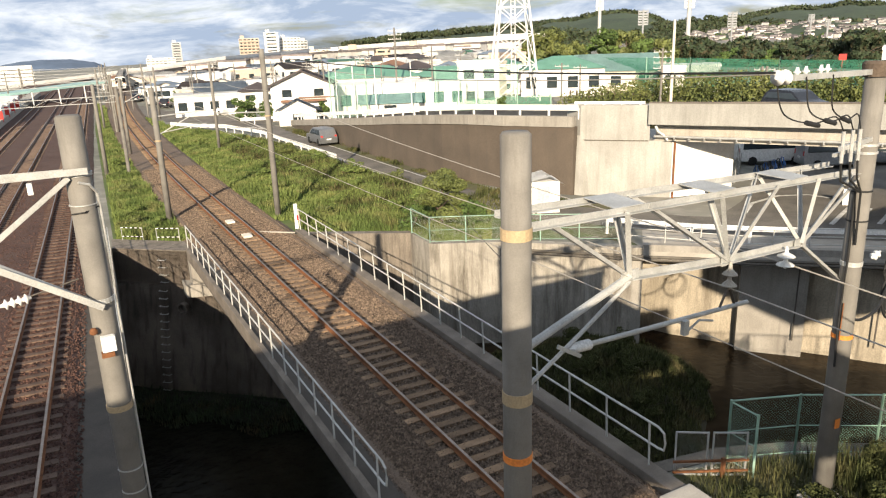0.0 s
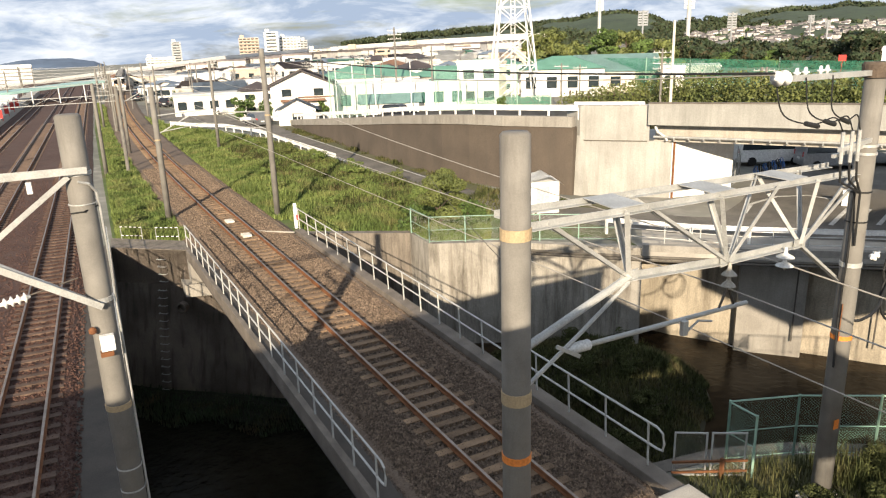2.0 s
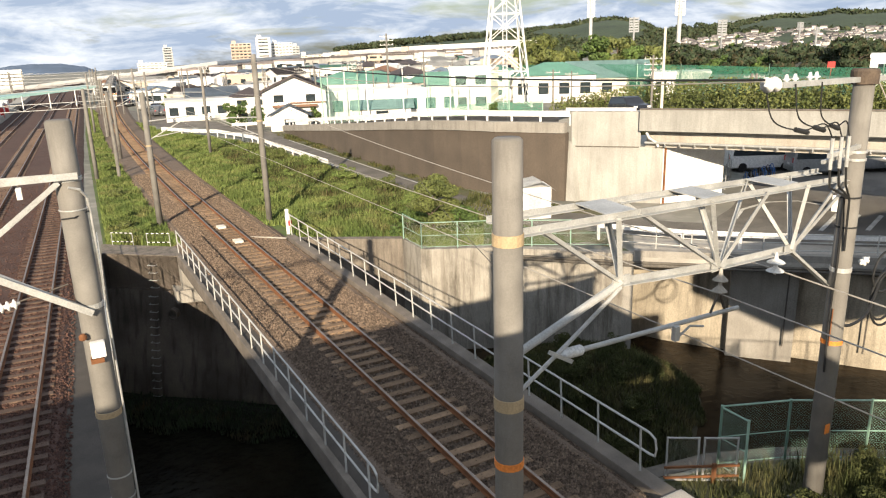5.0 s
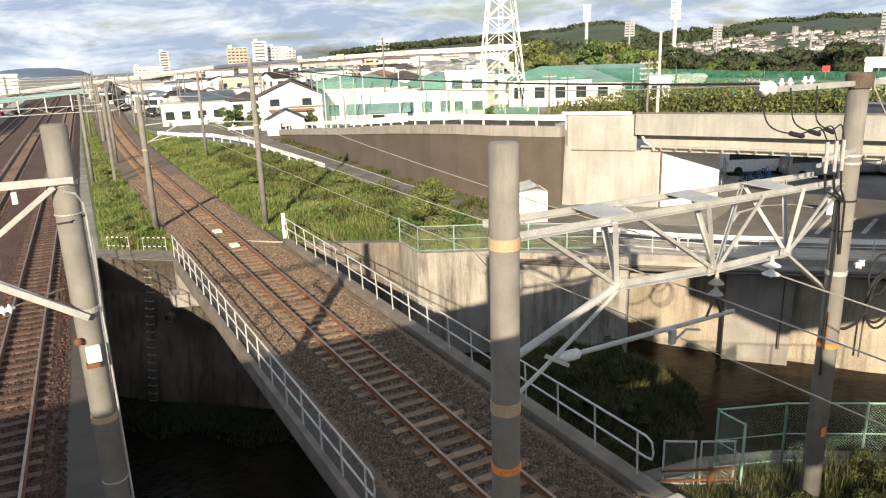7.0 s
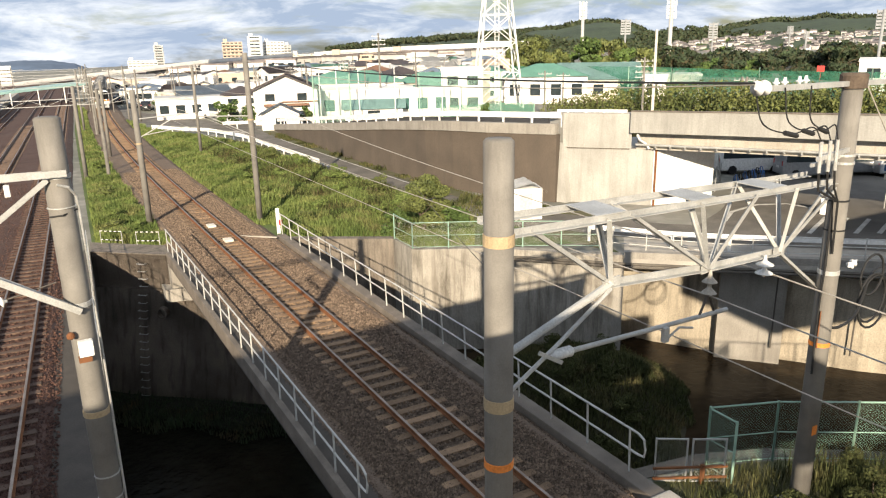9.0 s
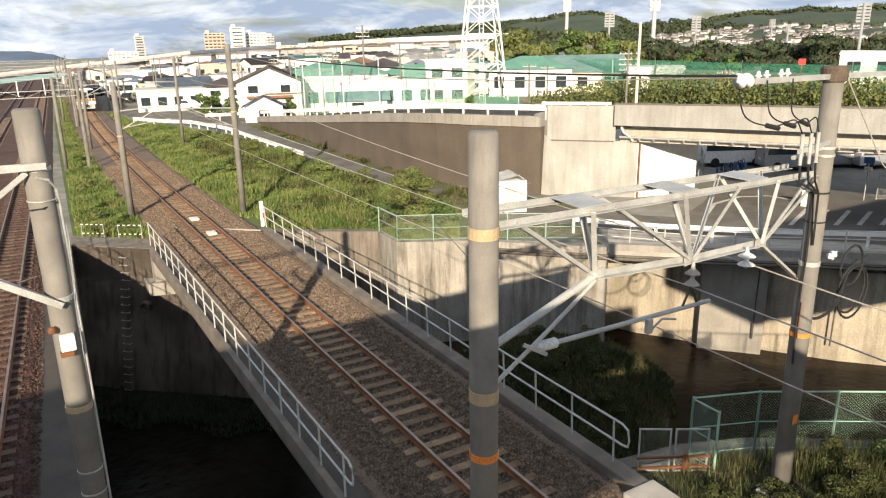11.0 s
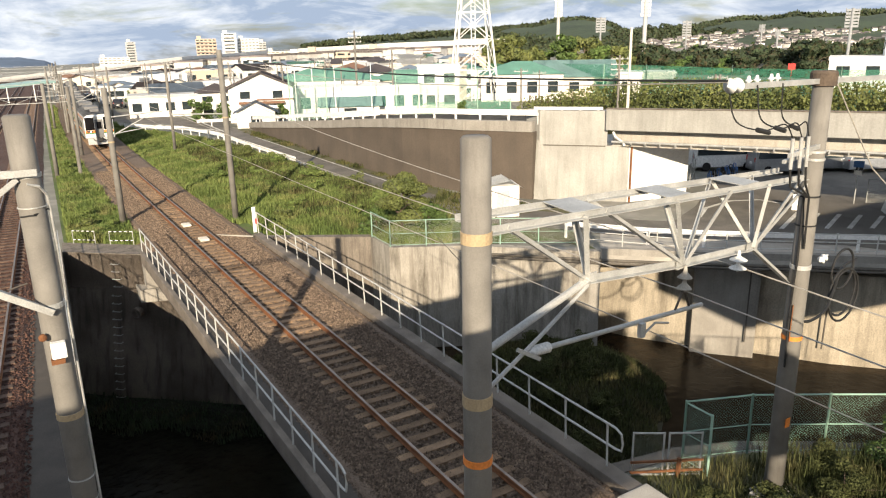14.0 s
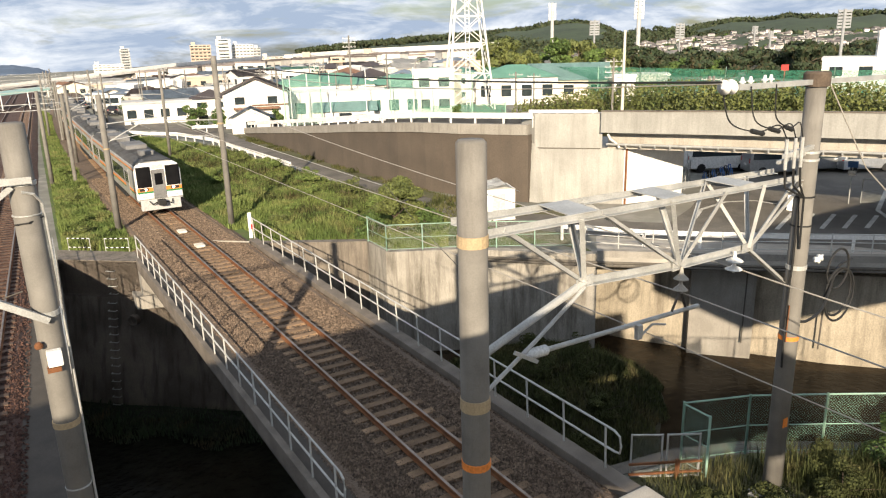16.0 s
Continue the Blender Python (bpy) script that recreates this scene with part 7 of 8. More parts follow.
bm = bmesh.new()
x, y = polar(56.87, 108)
box(bm, -0.45, 0.45, -0.1, 0.1, 4.9, 5.7, 0.02)
box(bm, -0.06, 0.06, -0.06, 0.06, -0.2, 4.9)
ob = tagged(part("billboard", bm, "red_paint"), "small red roadside sign behind the net", "sign")
ob.matrix_basis = pose(x, y, GROUND, 0, 0, -57)


# sports nets
def net_run(name, pts, z1, mt, label):
    n = thing(name, label, "net fence")
    mesh_panel("net", pts, GROUND, z1, mt, n)
    for (ax, ay), (bx, by) in zip(pts, pts[1:]):
        c = max(1, int(math.hypot(bx - ax, by - ay) / 8))
        for i in range(c + 1):
            bm = bmesh.new()
            x, y = ax + (bx - ax) * i / c, ay + (by - ay) * i / c
            tube(bm, [(x, y, GROUND), (x, y, (z1 if not isinstance(z1, list) else z1[0]) + 0.25)], 0.09, 6)
            part("post", bm, "green_post", n)


net_run("sports_net", [polar(35.0, 140), polar(41.0, 126), polar(47, 116), polar(53, 110), polar(60, 104), polar(66, 104)], [4.8, 5.0, 4.9, 4.6, 4.6, 4.6], "net_green", "tall dark green sports net")
net_run("practice_net", [polar(19.6, 92), polar(22.4, 93)], 5.4, "net_pale", "pale green net beside the white factory")
net_run("practice_net", [polar(27.8, 94), polar(34.2, 96)], 5.2, "net_pale", "pale green net in front of the pylon")
net_run("low_net", [polar(29.5, 96), polar(36.8, 100)], 1.2, "net_green", "low green net below the pylon")


# ---- trees, hedge, hills ----
def hedge():
    hd = thing("hedge", "long dense hedge of yellow-green bushes behind the flyover", "hedge", kind="stuff")
    blobs = []
    r2 = random.Random(31)
    for k in range(120):
        az = 38.2 + (67 - 38.2) * k / 119
        h = float(np.interp(az, [38, 46, 54, 67], [90, 80, 70, 67])) + r2.uniform(0, 8)
        x, y = polar(az, h)
        top = 8.84 - h * float(np.interp(az, [38.2, 40.3, 42.8, 47.6, 53, 57, 67], [0.074, 0.065, 0.057, 0.050, 0.048, 0.050, 0.054])) - r2.uniform(0, 0.6)
        blobs.append((x, y, top - 1.2, 1.5, 1.5, 1.2))
        blobs.append((x, y, top - 2.7, 1.9, 1.9, 1.5))
        if k % 2:
            blobs.append((x, y, top - 4.2, 1.9, 1.9, 1.5))
    leaf_cloud("foliage", blobs, 60000, 0.15, "leaf_yellow", hd, 32)
    bm = bmesh.new()
    for k in range(60):
        x, y = polar(38.2 + 28 * k / 59, float(np.interp(38.2 + 28 * k / 59, [38, 46, 54, 67], [93, 83, 73, 70])))
        tube(bm, [(x, y, GROUND - 0.2), (x + 0.2, y, 2.2)], 0.12, 5)
    part("stems", bm, "bark", hd)


hedge()
for k, (az, h, top, sp, mt) in enumerate(((35.6, 200, 9.6, 8, "leaf_yellow"), (37.0, 205, 10.2, 7, "leaf_yellow"), (38.6, 210, 7.0, 6, "leaf_yellow"), (41.0, 200, 10.2, 8, "leaf"), (42.4, 205, 11.2, 9, "leaf_yellow"), (43.9, 200, 8.0, 6, "leaf"), (39.7, 215, 6.2, 6, "leaf"), (45.2, 190, 7.0, 5.5, "leaf_yellow"),
                                        (47.2, 210, 7.6, 6, "leaf_dark"), (48.4, 215, 5.8, 6, "leaf_dark"), (49.6, 210, 4.4, 6, "leaf"), (50.9, 200, 4.4, 6, "leaf_dark"), (52.3, 205, 3.8, 6, "leaf"), (53.6, 200, 4.2, 5.5, "leaf_dark"), (55.4, 190, 3.6, 5.5, "leaf_dark"), (57.0, 190, 6.4, 5.5, "leaf_dark"), (58.2, 185, 7.4, 5, "leaf_dark"), (59.3, 190, 6.6, 5, "leaf_dark"), (61.5, 190, 6.4, 6, "leaf_dark"), (63.5, 190, 6.4, 6, "leaf_dark"))):
    x, y = polar(az, h)
    tree("tree", x, y, GROUND - 0.6, top - GROUND + 0.6, sp, mt, 50 + k, 2600, 0.5, {"leaf": "round green broadleaf tree", "leaf_yellow": "large yellow-green broadleaf tree", "leaf_dark": "dark green dense evergreen tree"}[mt] + " beyond the sports net", "tree", 0.12, "park trees")
for k, (az, h, s) in enumerate(((12.6, 96, 2.4), (14.6, 95, 2.2), (13.4, 98, 2.6), (8.4, 128, 2.4), (9.4, 124, 2.0), (18.9, 94, 2.0), (33.0, 92, 1.8))):
    x, y = polar(az, h)
    tree("garden_tree", x, y, GROUND, s * 1.25, s * 0.6, "leaf", 90 + k, 700, 0.16, "small clipped green garden tree", "tree", 0.2, "garden trees")


def ridge(name, stations, h, depth, base, material, label, rough=3.0, seed=0):
    """A range of hills: (azimuth, crest height) stations, at distance h."""
    bm = bmesh.new()
    azs = np.linspace(stations[0][0], stations[-1][0], 120)
    crest = np.interp(azs, [s[0] for s in stations], [s[1] for s in stations])
    rows = []
    for k in range(9):
        t = k / 8
        row = []
        for a, c in zip(azs, crest):
            x, y = polar(a, h + depth * t)
            bump_ = rough * (noise.noise(Vector((a * 0.55, t * 5, seed))) + 0.5 * noise.noise(Vector((a * 2.1, t * 9, seed))) + 0.3 * noise.noise(Vector((a * 6.1, t * 13, seed))))
            row.append((x, y, base + (c - base) * math.sin(min(1, t * 1.15) * math.pi / 2) ** 0.8 + bump_ * (0.3 + 0.7 * t)))
        rows.append(row)
    sheet(bm, rows)
    tagged(part(name, bm, material, smooth=True), label, "hill", kind="structure")


ridge("hill_wooded", [(34, 6), (35.2, 24), (36.5, 30), (38.5, 33), (40, 40), (42, 44), (43.6, 38), (44.6, 26), (45.6, 18), (47, 18), (49, 20), (51, 28), (53, 36), (55, 34), (57, 40), (59, 36), (62, 40), (66, 34)], 900, 600, -16, "hill", "long wooded hill behind the town", 3.4, 1)
ridge("hill_near", [(44, -10), (46, 2), (50, 6), (54, 14), (58, 10), (62, 12), (66, 10)], 700, 300, -16, "hill", "green hillside covered with houses", 2.0, 4)
ridge("hill_far", [(21, 8), (23, 16), (26, 22), (28, 24), (31, 30), (34, 36), (36, 38), (40, 30)], 1700, 500, -10, "hill", "low dark hill line behind the viaduct", 3.0, 2)
# its blue is air haze, carried by the material colour
ridge("mountain", [(-7, -30), (-5, -26), (-2.5, -36), (-1.5, -22), (0, -16), (1.8, -20), (3.2, -36), (4.4, -70), (5.4, -90)], 3200, 700, -110, "mountain", "far mountain range coloured blue for haze", 4.0, 3)


def hillside_town():
    """Hundreds of tiny far houses on the hillside."""
    r3 = random.Random(9)
    walls_, roofs_ = bmesh.new(), bmesh.new()
    for k in range(1100):
        az = r3.uniform(46.5, 66)
        q = r3.random()
        if noise.noise(Vector((az * 0.9, q * 5.0, 3.0))) < -0.12:
            continue
        h = 640 + 320 * q
        crest = np.interp(az, [46, 50, 54, 58, 66], [4, 9, 15, 13, 13])
        z = -14 + (crest + 12) * q ** 0.9 + r3.uniform(-1.2, 1.2)
        x, y = polar(az, h)
        w, d, t = r3.uniform(3.2, 6.5), r3.uniform(3.5, 6), r3.uniform(2.4, 4.6)
        m = pose(x, y, z, 0, 0, -az + r3.uniform(-50, 50))
        box(walls_, -w / 2, w / 2, -d / 2, d / 2, -2.5, t, 0, m)
        c_ = [roofs_.verts.new(m @ Vector(v)) for v in ((-w / 2 - 0.3, -d / 2 - 0.3, t), (w / 2 + 0.3, -d / 2 - 0.3, t), (w / 2 + 0.3, d / 2 + 0.3, t), (-w / 2 - 0.3, d / 2 + 0.3, t), (-w / 2 - 0.3, 0, t + 1.3), (w / 2 + 0.3, 0, t + 1.3))]
        for f in ((0, 1, 5, 4), (2, 3, 4, 5), (0, 4, 3), (1, 2, 5), (3, 2, 1, 0)):
            roofs_.faces.new([c_[i] for i in f])
    hb = tagged(part("hillside_houses", walls_, "far_wall"), "hundreds of small pale houses on the hillside", "houses", kind="stuff")
    part("roofs", roofs_, "far_roof", hb)


hillside_town()
far_town()
# woods on the hills and along their foot
CREST = ([34, 35.2, 36.5, 38.5, 40, 42, 43.6, 44.6, 45.6, 47, 49, 51, 53, 55, 57, 59, 62, 66], [6, 24, 30, 33, 40, 44, 38, 26, 18, 18, 20, 28, 36, 34, 40, 36, 40, 34])


def woods(name, az0, az1, h0, h1, zf, blobs_n, leaves, size, r, mt, sd, label="dense dark woodland on the hillside"):
    g = np.random.default_rng(sd)
    bl = []
    for _ in range(blobs_n):
        a, q = g.uniform(az0, az1), g.random()
        bl.append((*polar(a, h0 + (h1 - h0) * q), zf(a, q) + g.uniform(-0.3, 0.3) * r, r, r, r * 0.55))
    tagged(leaf_cloud(name, bl, leaves, size, mt, None, sd), label, "woods", kind="stuff")


woods("wood_crest", 34.5, 66, 1330, 1480, lambda a, q: float(np.interp(a, *CREST)) - 3 + 2 * q, 420, 26000, 4.2, 11, "leaf_dark", 61)
woods("wood_slope", 34.5, 46.5, 800, 1200, lambda a, q: -10 + 26 * q, 420, 26000, 3.2, 10, "leaf_dark", 62)
woods("wood_patch", 46, 66, 960, 1330, lambda a, q: 3 + 22 * q, 420, 26000, 3.4, 9, "leaf_dark", 63)
woods("wood_gardens", 46.5, 66, 640, 960, lambda a, q: -13 + (float(np.interp(a, [46, 50, 54, 58, 66], [4, 9, 15, 13, 13])) + 12) * q ** 0.9, 240, 12000, 1.5, 3.2, "leaf", 66, "garden trees between the hillside houses")
woods("wood_foot", 44, 67, 250, 330, lambda a, q: 2.4 - 0.8 * math.sin(a * 1.7) - 2.2 * q + (1.5 if a < 48 or a > 57 else 0), 260, 22000, 0.9, 4.2, "leaf_dark", 64, "dark belt of trees below the hillside houses")
woods("wood_ridge", 21, 37, 1690, 1760, lambda a, q: float(np.interp(a, [21, 23, 26, 28, 31, 34, 37], [4, 12, 20, 22, 28, 33, 35])), 200, 9000, 4.5, 9, "leaf_dark", 65, "far dark tree line on the low ridge")


# ---- vehicles ----
def wheel_meshes(r, w):
    t = bmesh.new()
    lathe(t, [(r * 0.62, -w / 2), (r * 0.94, -w / 2), (r, -w / 4), (r, w / 4), (r * 0.94, w / 2), (r * 0.62, w / 2)], 18, pose(0, 0, 0, 0, 90, 0))
    m = bmesh.new()
    lathe(m, [(r * 0.64, -w * 0.45), (r * 0.5, -w * 0.3), (r * 0.2, -w * 0.42), (r * 0.2, w * 0.42), (r * 0.5, w * 0.3), (r * 0.64, w * 0.45)], 14, pose(0, 0, 0, 0, 90, 0))
    return finish("tyre", t, "black"), finish("rim", m, "silver_paint")


def road_car(name, label, length, width, height, profile, glass_prof, paint, wheel_r=0.31, m=None, group=""):
    """A car heading along +y. profile: side outline (y, z); glass_prof: the glasshouse outline."""
    c = thing(name, label, "car", m, group)
    def hull(prof, half, inset, mt, nm, lb=""):
        bm = bmesh.new()
        mid = [bm.verts.new((s * half, y, z)) for s in (-1,) for y, z in prof]
        oth = [bm.verts.new((half, y, z)) for y, z in prof]
        a, b = bm.faces.new(mid), bm.faces.new(oth[::-1])
        n = len(prof)
        for i in range(n):
            k = (i + 1) % n
            bm.faces.new((mid[k], mid[i], oth[i], oth[k]))
        for v in bm.verts:
            zt = (v.co.z - height * 0.5) / (height * 0.5)
            if zt > 0:
                v.co.x *= 1 - inset * zt
        bmesh.ops.recalc_face_normals(bm, faces=bm.faces)
        bmesh.ops.bevel(bm, geom=[e for e in bm.edges], offset=0.05, segments=2, profile=0.6, affect="EDGES")
        part(nm, bm, mt, c, lb, smooth=False)
    hull(profile, width / 2, 0.16, paint, "body")
    hull(glass_prof, width / 2 + 0.012, 0.17, "glass", "side_glass", "dark side glass")
    hull([(y * 1.0, z) for y, z in glass_prof], width / 2 - 0.12, 0.17, "glass", "cabin_glass")
    ends = [p for p in glass_prof]
    tyre, rim = wheel_meshes(wheel_r, 0.2)
    for sx in (-1, 1):
        for sy in (-1, 1):
            w = share("wheel", tyre, c, pose(sx * (width / 2 - 0.1), sy * length * 0.31, wheel_r))
            share("rim", rim, w, pose(0, 0, 0))
    for sx in (-1, 1):
        bm = bmesh.new()
        box(bm, sx * width * 0.36 - 0.16, sx * width * 0.36 + 0.16, length / 2 - 0.12, length / 2 + 0.01, height * 0.4, height * 0.5, 0.02)
        part("headlight", bm, "porcelain", c)
        bm = bmesh.new()
        box(bm, sx * width * 0.4 - 0.1, sx * width * 0.4 + 0.1, -length / 2 - 0.01, -length / 2 + 0.12, height * 0.45, height * 0.62, 0.02)
        part("tail_light", bm, "red_paint", c)
    bm = bmesh.new()
    box(bm, -0.22, 0.22, -length / 2 - 0.03, -length / 2 + 0.01, height * 0.35, height * 0.43, 0.005)
    part("plate", bm, "white", c)
    return c


def suv(name, label, paint, m=None, group=""):
    L, H = 4.3, 1.62
    prof = [(-2.15, 0.25), (-2.18, 0.8), (-2.08, 1.0), (-1.85, 1.5), (-1.6, H), (0.2, H), (0.5, 1.52), (1.15, 1.02), (2.0, 0.88), (2.15, 0.65), (2.12, 0.25)]
    gl = [(-1.98, 1.02), (-1.72, 1.5), (0.42, 1.5), (1.0, 1.04), (0.9, 1.0)]
    return road_car(name, label, L, 1.72, H, prof, gl, paint, 0.33, m, group)


def van(name, label, paint, m=None, group=""):
    L, H = 4.7, 1.95
    prof = [(-2.35, 0.28), (-2.36, 1.1), (-2.25, 1.8), (-2.1, H), (1.3, H), (1.6, 1.82), (2.2, 1.12), (2.33, 0.9), (2.34, 0.28)]
    gl = [(-2.15, 1.12), (-2.1, 1.68), (1.5, 1.68), (2.05, 1.15)]
    return road_car(name, label, L, 1.72, H, prof, gl, paint, 0.32, m, group)


def hatch(name, label, paint, m=None, group=""):
    L, H = 3.9, 1.48
    prof = [(-1.95, 0.25), (-1.97, 0.85), (-1.75, 1.25), (-1.45, H), (0.1, H), (0.4, 1.38), (1.0, 0.95), (1.8, 0.8), (1.94, 0.6), (1.92, 0.25)]
    gl = [(-1.75, 0.95), (-1.52, 1.36), (0.3, 1.36), (0.88, 0.96)]
    return road_car(name, label, L, 1.68, H, prof, gl, paint, 0.3, m, group)


G1 = GROUND + 0.03
van("parked_van", "white parked van under the flyover", "white_car", pose(44.3, 33.5, G1, 0, 0, -122), "parked vehicles")
van("parked_van", "silver parked van under the flyover", "silver_paint", pose(46.2, 29.9, G1, 0, 0, -122), "parked vehicles")
hatch("parked_car", "silver parked car between the vans", "silver_paint", pose(47.6, 33.2, G1, 0, 0, -140), "parked vehicles")
hatch("parked_car", "grey parked car at the edge of the car park", "grey_paint", pose(49.5, 28.8, G1, 0, 0, -120), "parked vehicles")
hatch("parked_car", "silver parked car beside the grey fence", "silver_paint", pose(51.5, 27.0, G1, 0, 0, -115), "parked vehicles")
for k in range(7):
    bm = bmesh.new()
    tube(bm, [(math.cos(a * math.pi / 6) * 0.32, 0, 0.34 + math.sin(a * math.pi / 6) * 0.32) for a in range(13)], 0.03, 5)
    tube(bm, [(0.5 + math.cos(a * math.pi / 6) * 0.32 + 0.5, 0, 0.34 + math.sin(a * math.pi / 6) * 0.32) for a in range(13)], 0.03, 5)
    tube(bm, [(0, 0, 0.34), (0.35, 0, 0.85), (0.85, 0, 0.8), (1.0, 0, 0.34)], 0.03, 5)
    ob = tagged(part("bicycle", bm, "black" if k % 2 else "blue_sign"), "dark bicycle parked beneath the flyover", "bicycle", "parked bicycles")
    ob.matrix_basis = pose(38.6 + k * 0.65, 29.9 + k * 0.18, G1, 0, 0, 50)
for k, (az, h) in enumerate(((5.6, 150), (6.6, 138), (7.5, 130), (8.6, 121), (6.0, 165))):
    x, y = polar(az, h)
    hatch("street_car", ("silver" if k % 2 else "dark") + " car standing in the street by the track", "silver_paint" if k % 2 else "dark_paint", pose(x, y, GROUND + 0.05, 0, 0, -15), "street cars")

mover_side = suv("grey_suv", "grey estate car driving along the side road", "grey_paint")
mover_van = hatch("dark_van", "dark compact van driving over the flyover", "dark_paint")
mover_ramp = suv("dark_suv", "dark car climbing the ramp to the flyover", "dark_paint")
mover_white = hatch("white_hatchback", "white car on the ramp", "white_car")


# ---- train ----
def bogie(parent, y):
    b = part("bogie", box(box(bmesh.new(), -1.05, -0.92, -1.3, 1.3, 0.42, 0.66, 0.03), 0.92, 1.05, -1.3, 1.3, 0.42, 0.66, 0.03), "black", parent, "dark bogie frame")
    b.matrix_basis = Matrix.Translation((0, y, 0))
    w = bmesh.new()
    lathe(w, [(0.4, -0.07), (0.43, 0.04), (0.41, 0.07)], 20, pose(0, 0, 0, 0, 90, 0))
    me = finish("wheel", w, "rust")
    for sx in (-0.55, 0.55):
        for sy in (-1.05, 1.05):
            share("wheel", me, b, pose(sx, sy, 0.43))
    return b


CAR_L = 19.6


def train_car(front, label):
    """A car with its leading end at y = 0 and its body towards +y; the cab looks along -y."""
    c = thing("train_car", label, "train car", group="train")
    W, F, R = 1.44, 1.0, 3.55
    bm = bmesh.new()
    prof = [(-W, F), (-W - 0.02, 1.5), (-W - 0.02, 2.6), (-W + 0.06, 3.2), (-W + 0.28, 3.45), (-0.7, 3.58), (0.7, 3.58), (W - 0.28, 3.45), (W - 0.06, 3.2), (W + 0.02, 2.6), (W + 0.02, 1.5), (W, F)]
    ys = [0.12, 0.3, CAR_L - 0.3, CAR_L - 0.12]
    rows = [[(x, y, z) for x, z in prof + prof[:1]] for y in ys]
    sheet(bm, rows)
    for y in (ys[0], ys[-1]):
        bm.faces.new([bm.verts.new((x, y, z)) for x, z in prof])
    bmesh.ops.remove_doubles(bm, verts=bm.verts, dist=0.001)
    part("body", bm, "stainless", c, "ribbed stainless steel body")
    bm = bmesh.new()
    rp = [(-W + 0.1, 3.28), (-W + 0.3, 3.47), (-0.7, 3.61), (0, 3.63), (0.7, 3.61), (W - 0.3, 3.47), (W - 0.1, 3.28)]
    sheet(bm, [[(x, y, z) for x, z in rp] for y in (0.2, CAR_L - 0.2)])
    bmesh.ops.solidify(bm, geom=bm.faces[:], thickness=0.03)
    part("roof", bm, "train_roof", c, "weathered grey roof")
    for y, ln, w in ((3.2, 0.9, 0.9), (7.6, 2.6, 1.5), (11.6, 0.9, 0.9), (14.4, 2.6, 1.5), (17.6, 0.8, 0.9)):
        bm = bmesh.new()
        box(bm, -w / 2, w / 2, y - ln / 2, y + ln / 2, 3.6, 3.92, 0.05)
        part("roof_unit", bm, "train_roof", c, "grey ventilator box")
    for s in (-1, 1):
        for z0, z1, mt in ((1.52, 1.68, "orange_band"), (1.43, 1.52, "green_band"), (3.02, 3.1, "orange_band"), (2.97, 3.02, "green_band")):
            bm = bmesh.new()
            xx = W + 0.022 if z0 < 2 else W - 0.02
            box(bm, min(s * xx, s * (xx + 0.012)), max(s * xx, s * (xx + 0.012)), 0.4, CAR_L - 0.2, z0, z1)
            part("stripe", bm, mt, c)
        dm = finish("door", box(bmesh.new(), -0.015, 0.015, -0.62, 0.62, 1.02, 2.92, 0.01), "stainless")
        gm = finish("door_glass", box(bmesh.new(), -0.02, 0.02, -0.25, 0.25, 1.9, 2.65, 0.01), "glass")
        for y in (3.0, 9.8, 16.6):
            d = share("door", dm, c, pose(s * (W + 0.024), y, 0))
            for o in (-0.32, 0.32):
                share("door_glass", gm, d, pose(s * 0.008, o, 0))
        wm = finish("window", box(bmesh.new(), -0.012, 0.012, -0.75, 0.75, 1.85, 2.72, 0.01), "glass")
        for y in (4.9, 6.4, 7.9, 11.7, 13.2, 14.7, 18.3, 1.4):
            if abs(y - 1.4) > 0.1 or not front:
                share("window", wm, c, pose(s * (W + 0.026), y, 0))
        bm = bmesh.new()
        box(bm, s * 1.25 - 0.12, s * 1.25 + 0.12, 5.2, 14.4, 0.45, 0.98, 0.04)
        part("underframe_box", bm, "black", c, "dark equipment boxes")
    bogie(c, 2.9)
    bogie(c, CAR_L - 2.9)
    if front:
        bm = bmesh.new()
        fp = [(-W - 0.03, 1.12), (W + 0.03, 1.12), (W + 0.03, 2.95), (W - 0.12, 3.35), (W - 0.4, 3.52), (-W + 0.4, 3.52), (-W + 0.12, 3.35), (-W - 0.03, 2.95)]
        lo = [bm.verts.new((x, 0.32, z)) for x, z in fp]
        hi = [bm.verts.new((x * 0.985, 0.0, z)) for x, z in fp]
        bm.faces.new(hi)
        for i in range(len(fp)):
            k = (i + 1) % len(fp)
            bm.faces.new((lo[i], lo[k], hi[k], hi[i]))
        bmesh.ops.recalc_face_normals(bm, faces=bm.faces)
        bmesh.ops.bevel(bm, geom=[e for e in bm.edges if e.calc_length() > 0.2 and all(v.co.y < 0.01 for v in e.verts)], offset=0.07, segments=3, affect="EDGES", profile=0.5)
        part("front_mask", bm, "white_car", c, "white front mask")
        for s in (-1, 1):
            bm = bmesh.new()
            box(bm, s * 0.92 - 0.45, s * 0.92 + 0.45, -0.025, 0.02, 1.94, 3.28, 0.06)
            part("windscreen", bm, "cab_glass", c, "dark windscreen")
            for z0, z1, mt in ((1.66, 1.9, "orange_band"), (1.54, 1.66, "green_band")):
                bm = bmesh.new()
                box(bm, s * 0.9 - 0.52, s * 0.9 + 0.52, -0.012, 0.02, z0, z1)
                part("front_stripe", bm, mt, c)
            bm = bmesh.new()
            box(bm, s * 0.98 - 0.28, s * 0.98 + 0.28, -0.03, 0.02, 1.7, 1.88, 0.03)
            lp_ = part("headlight", bm, "black", c)
            bm = bmesh.new()
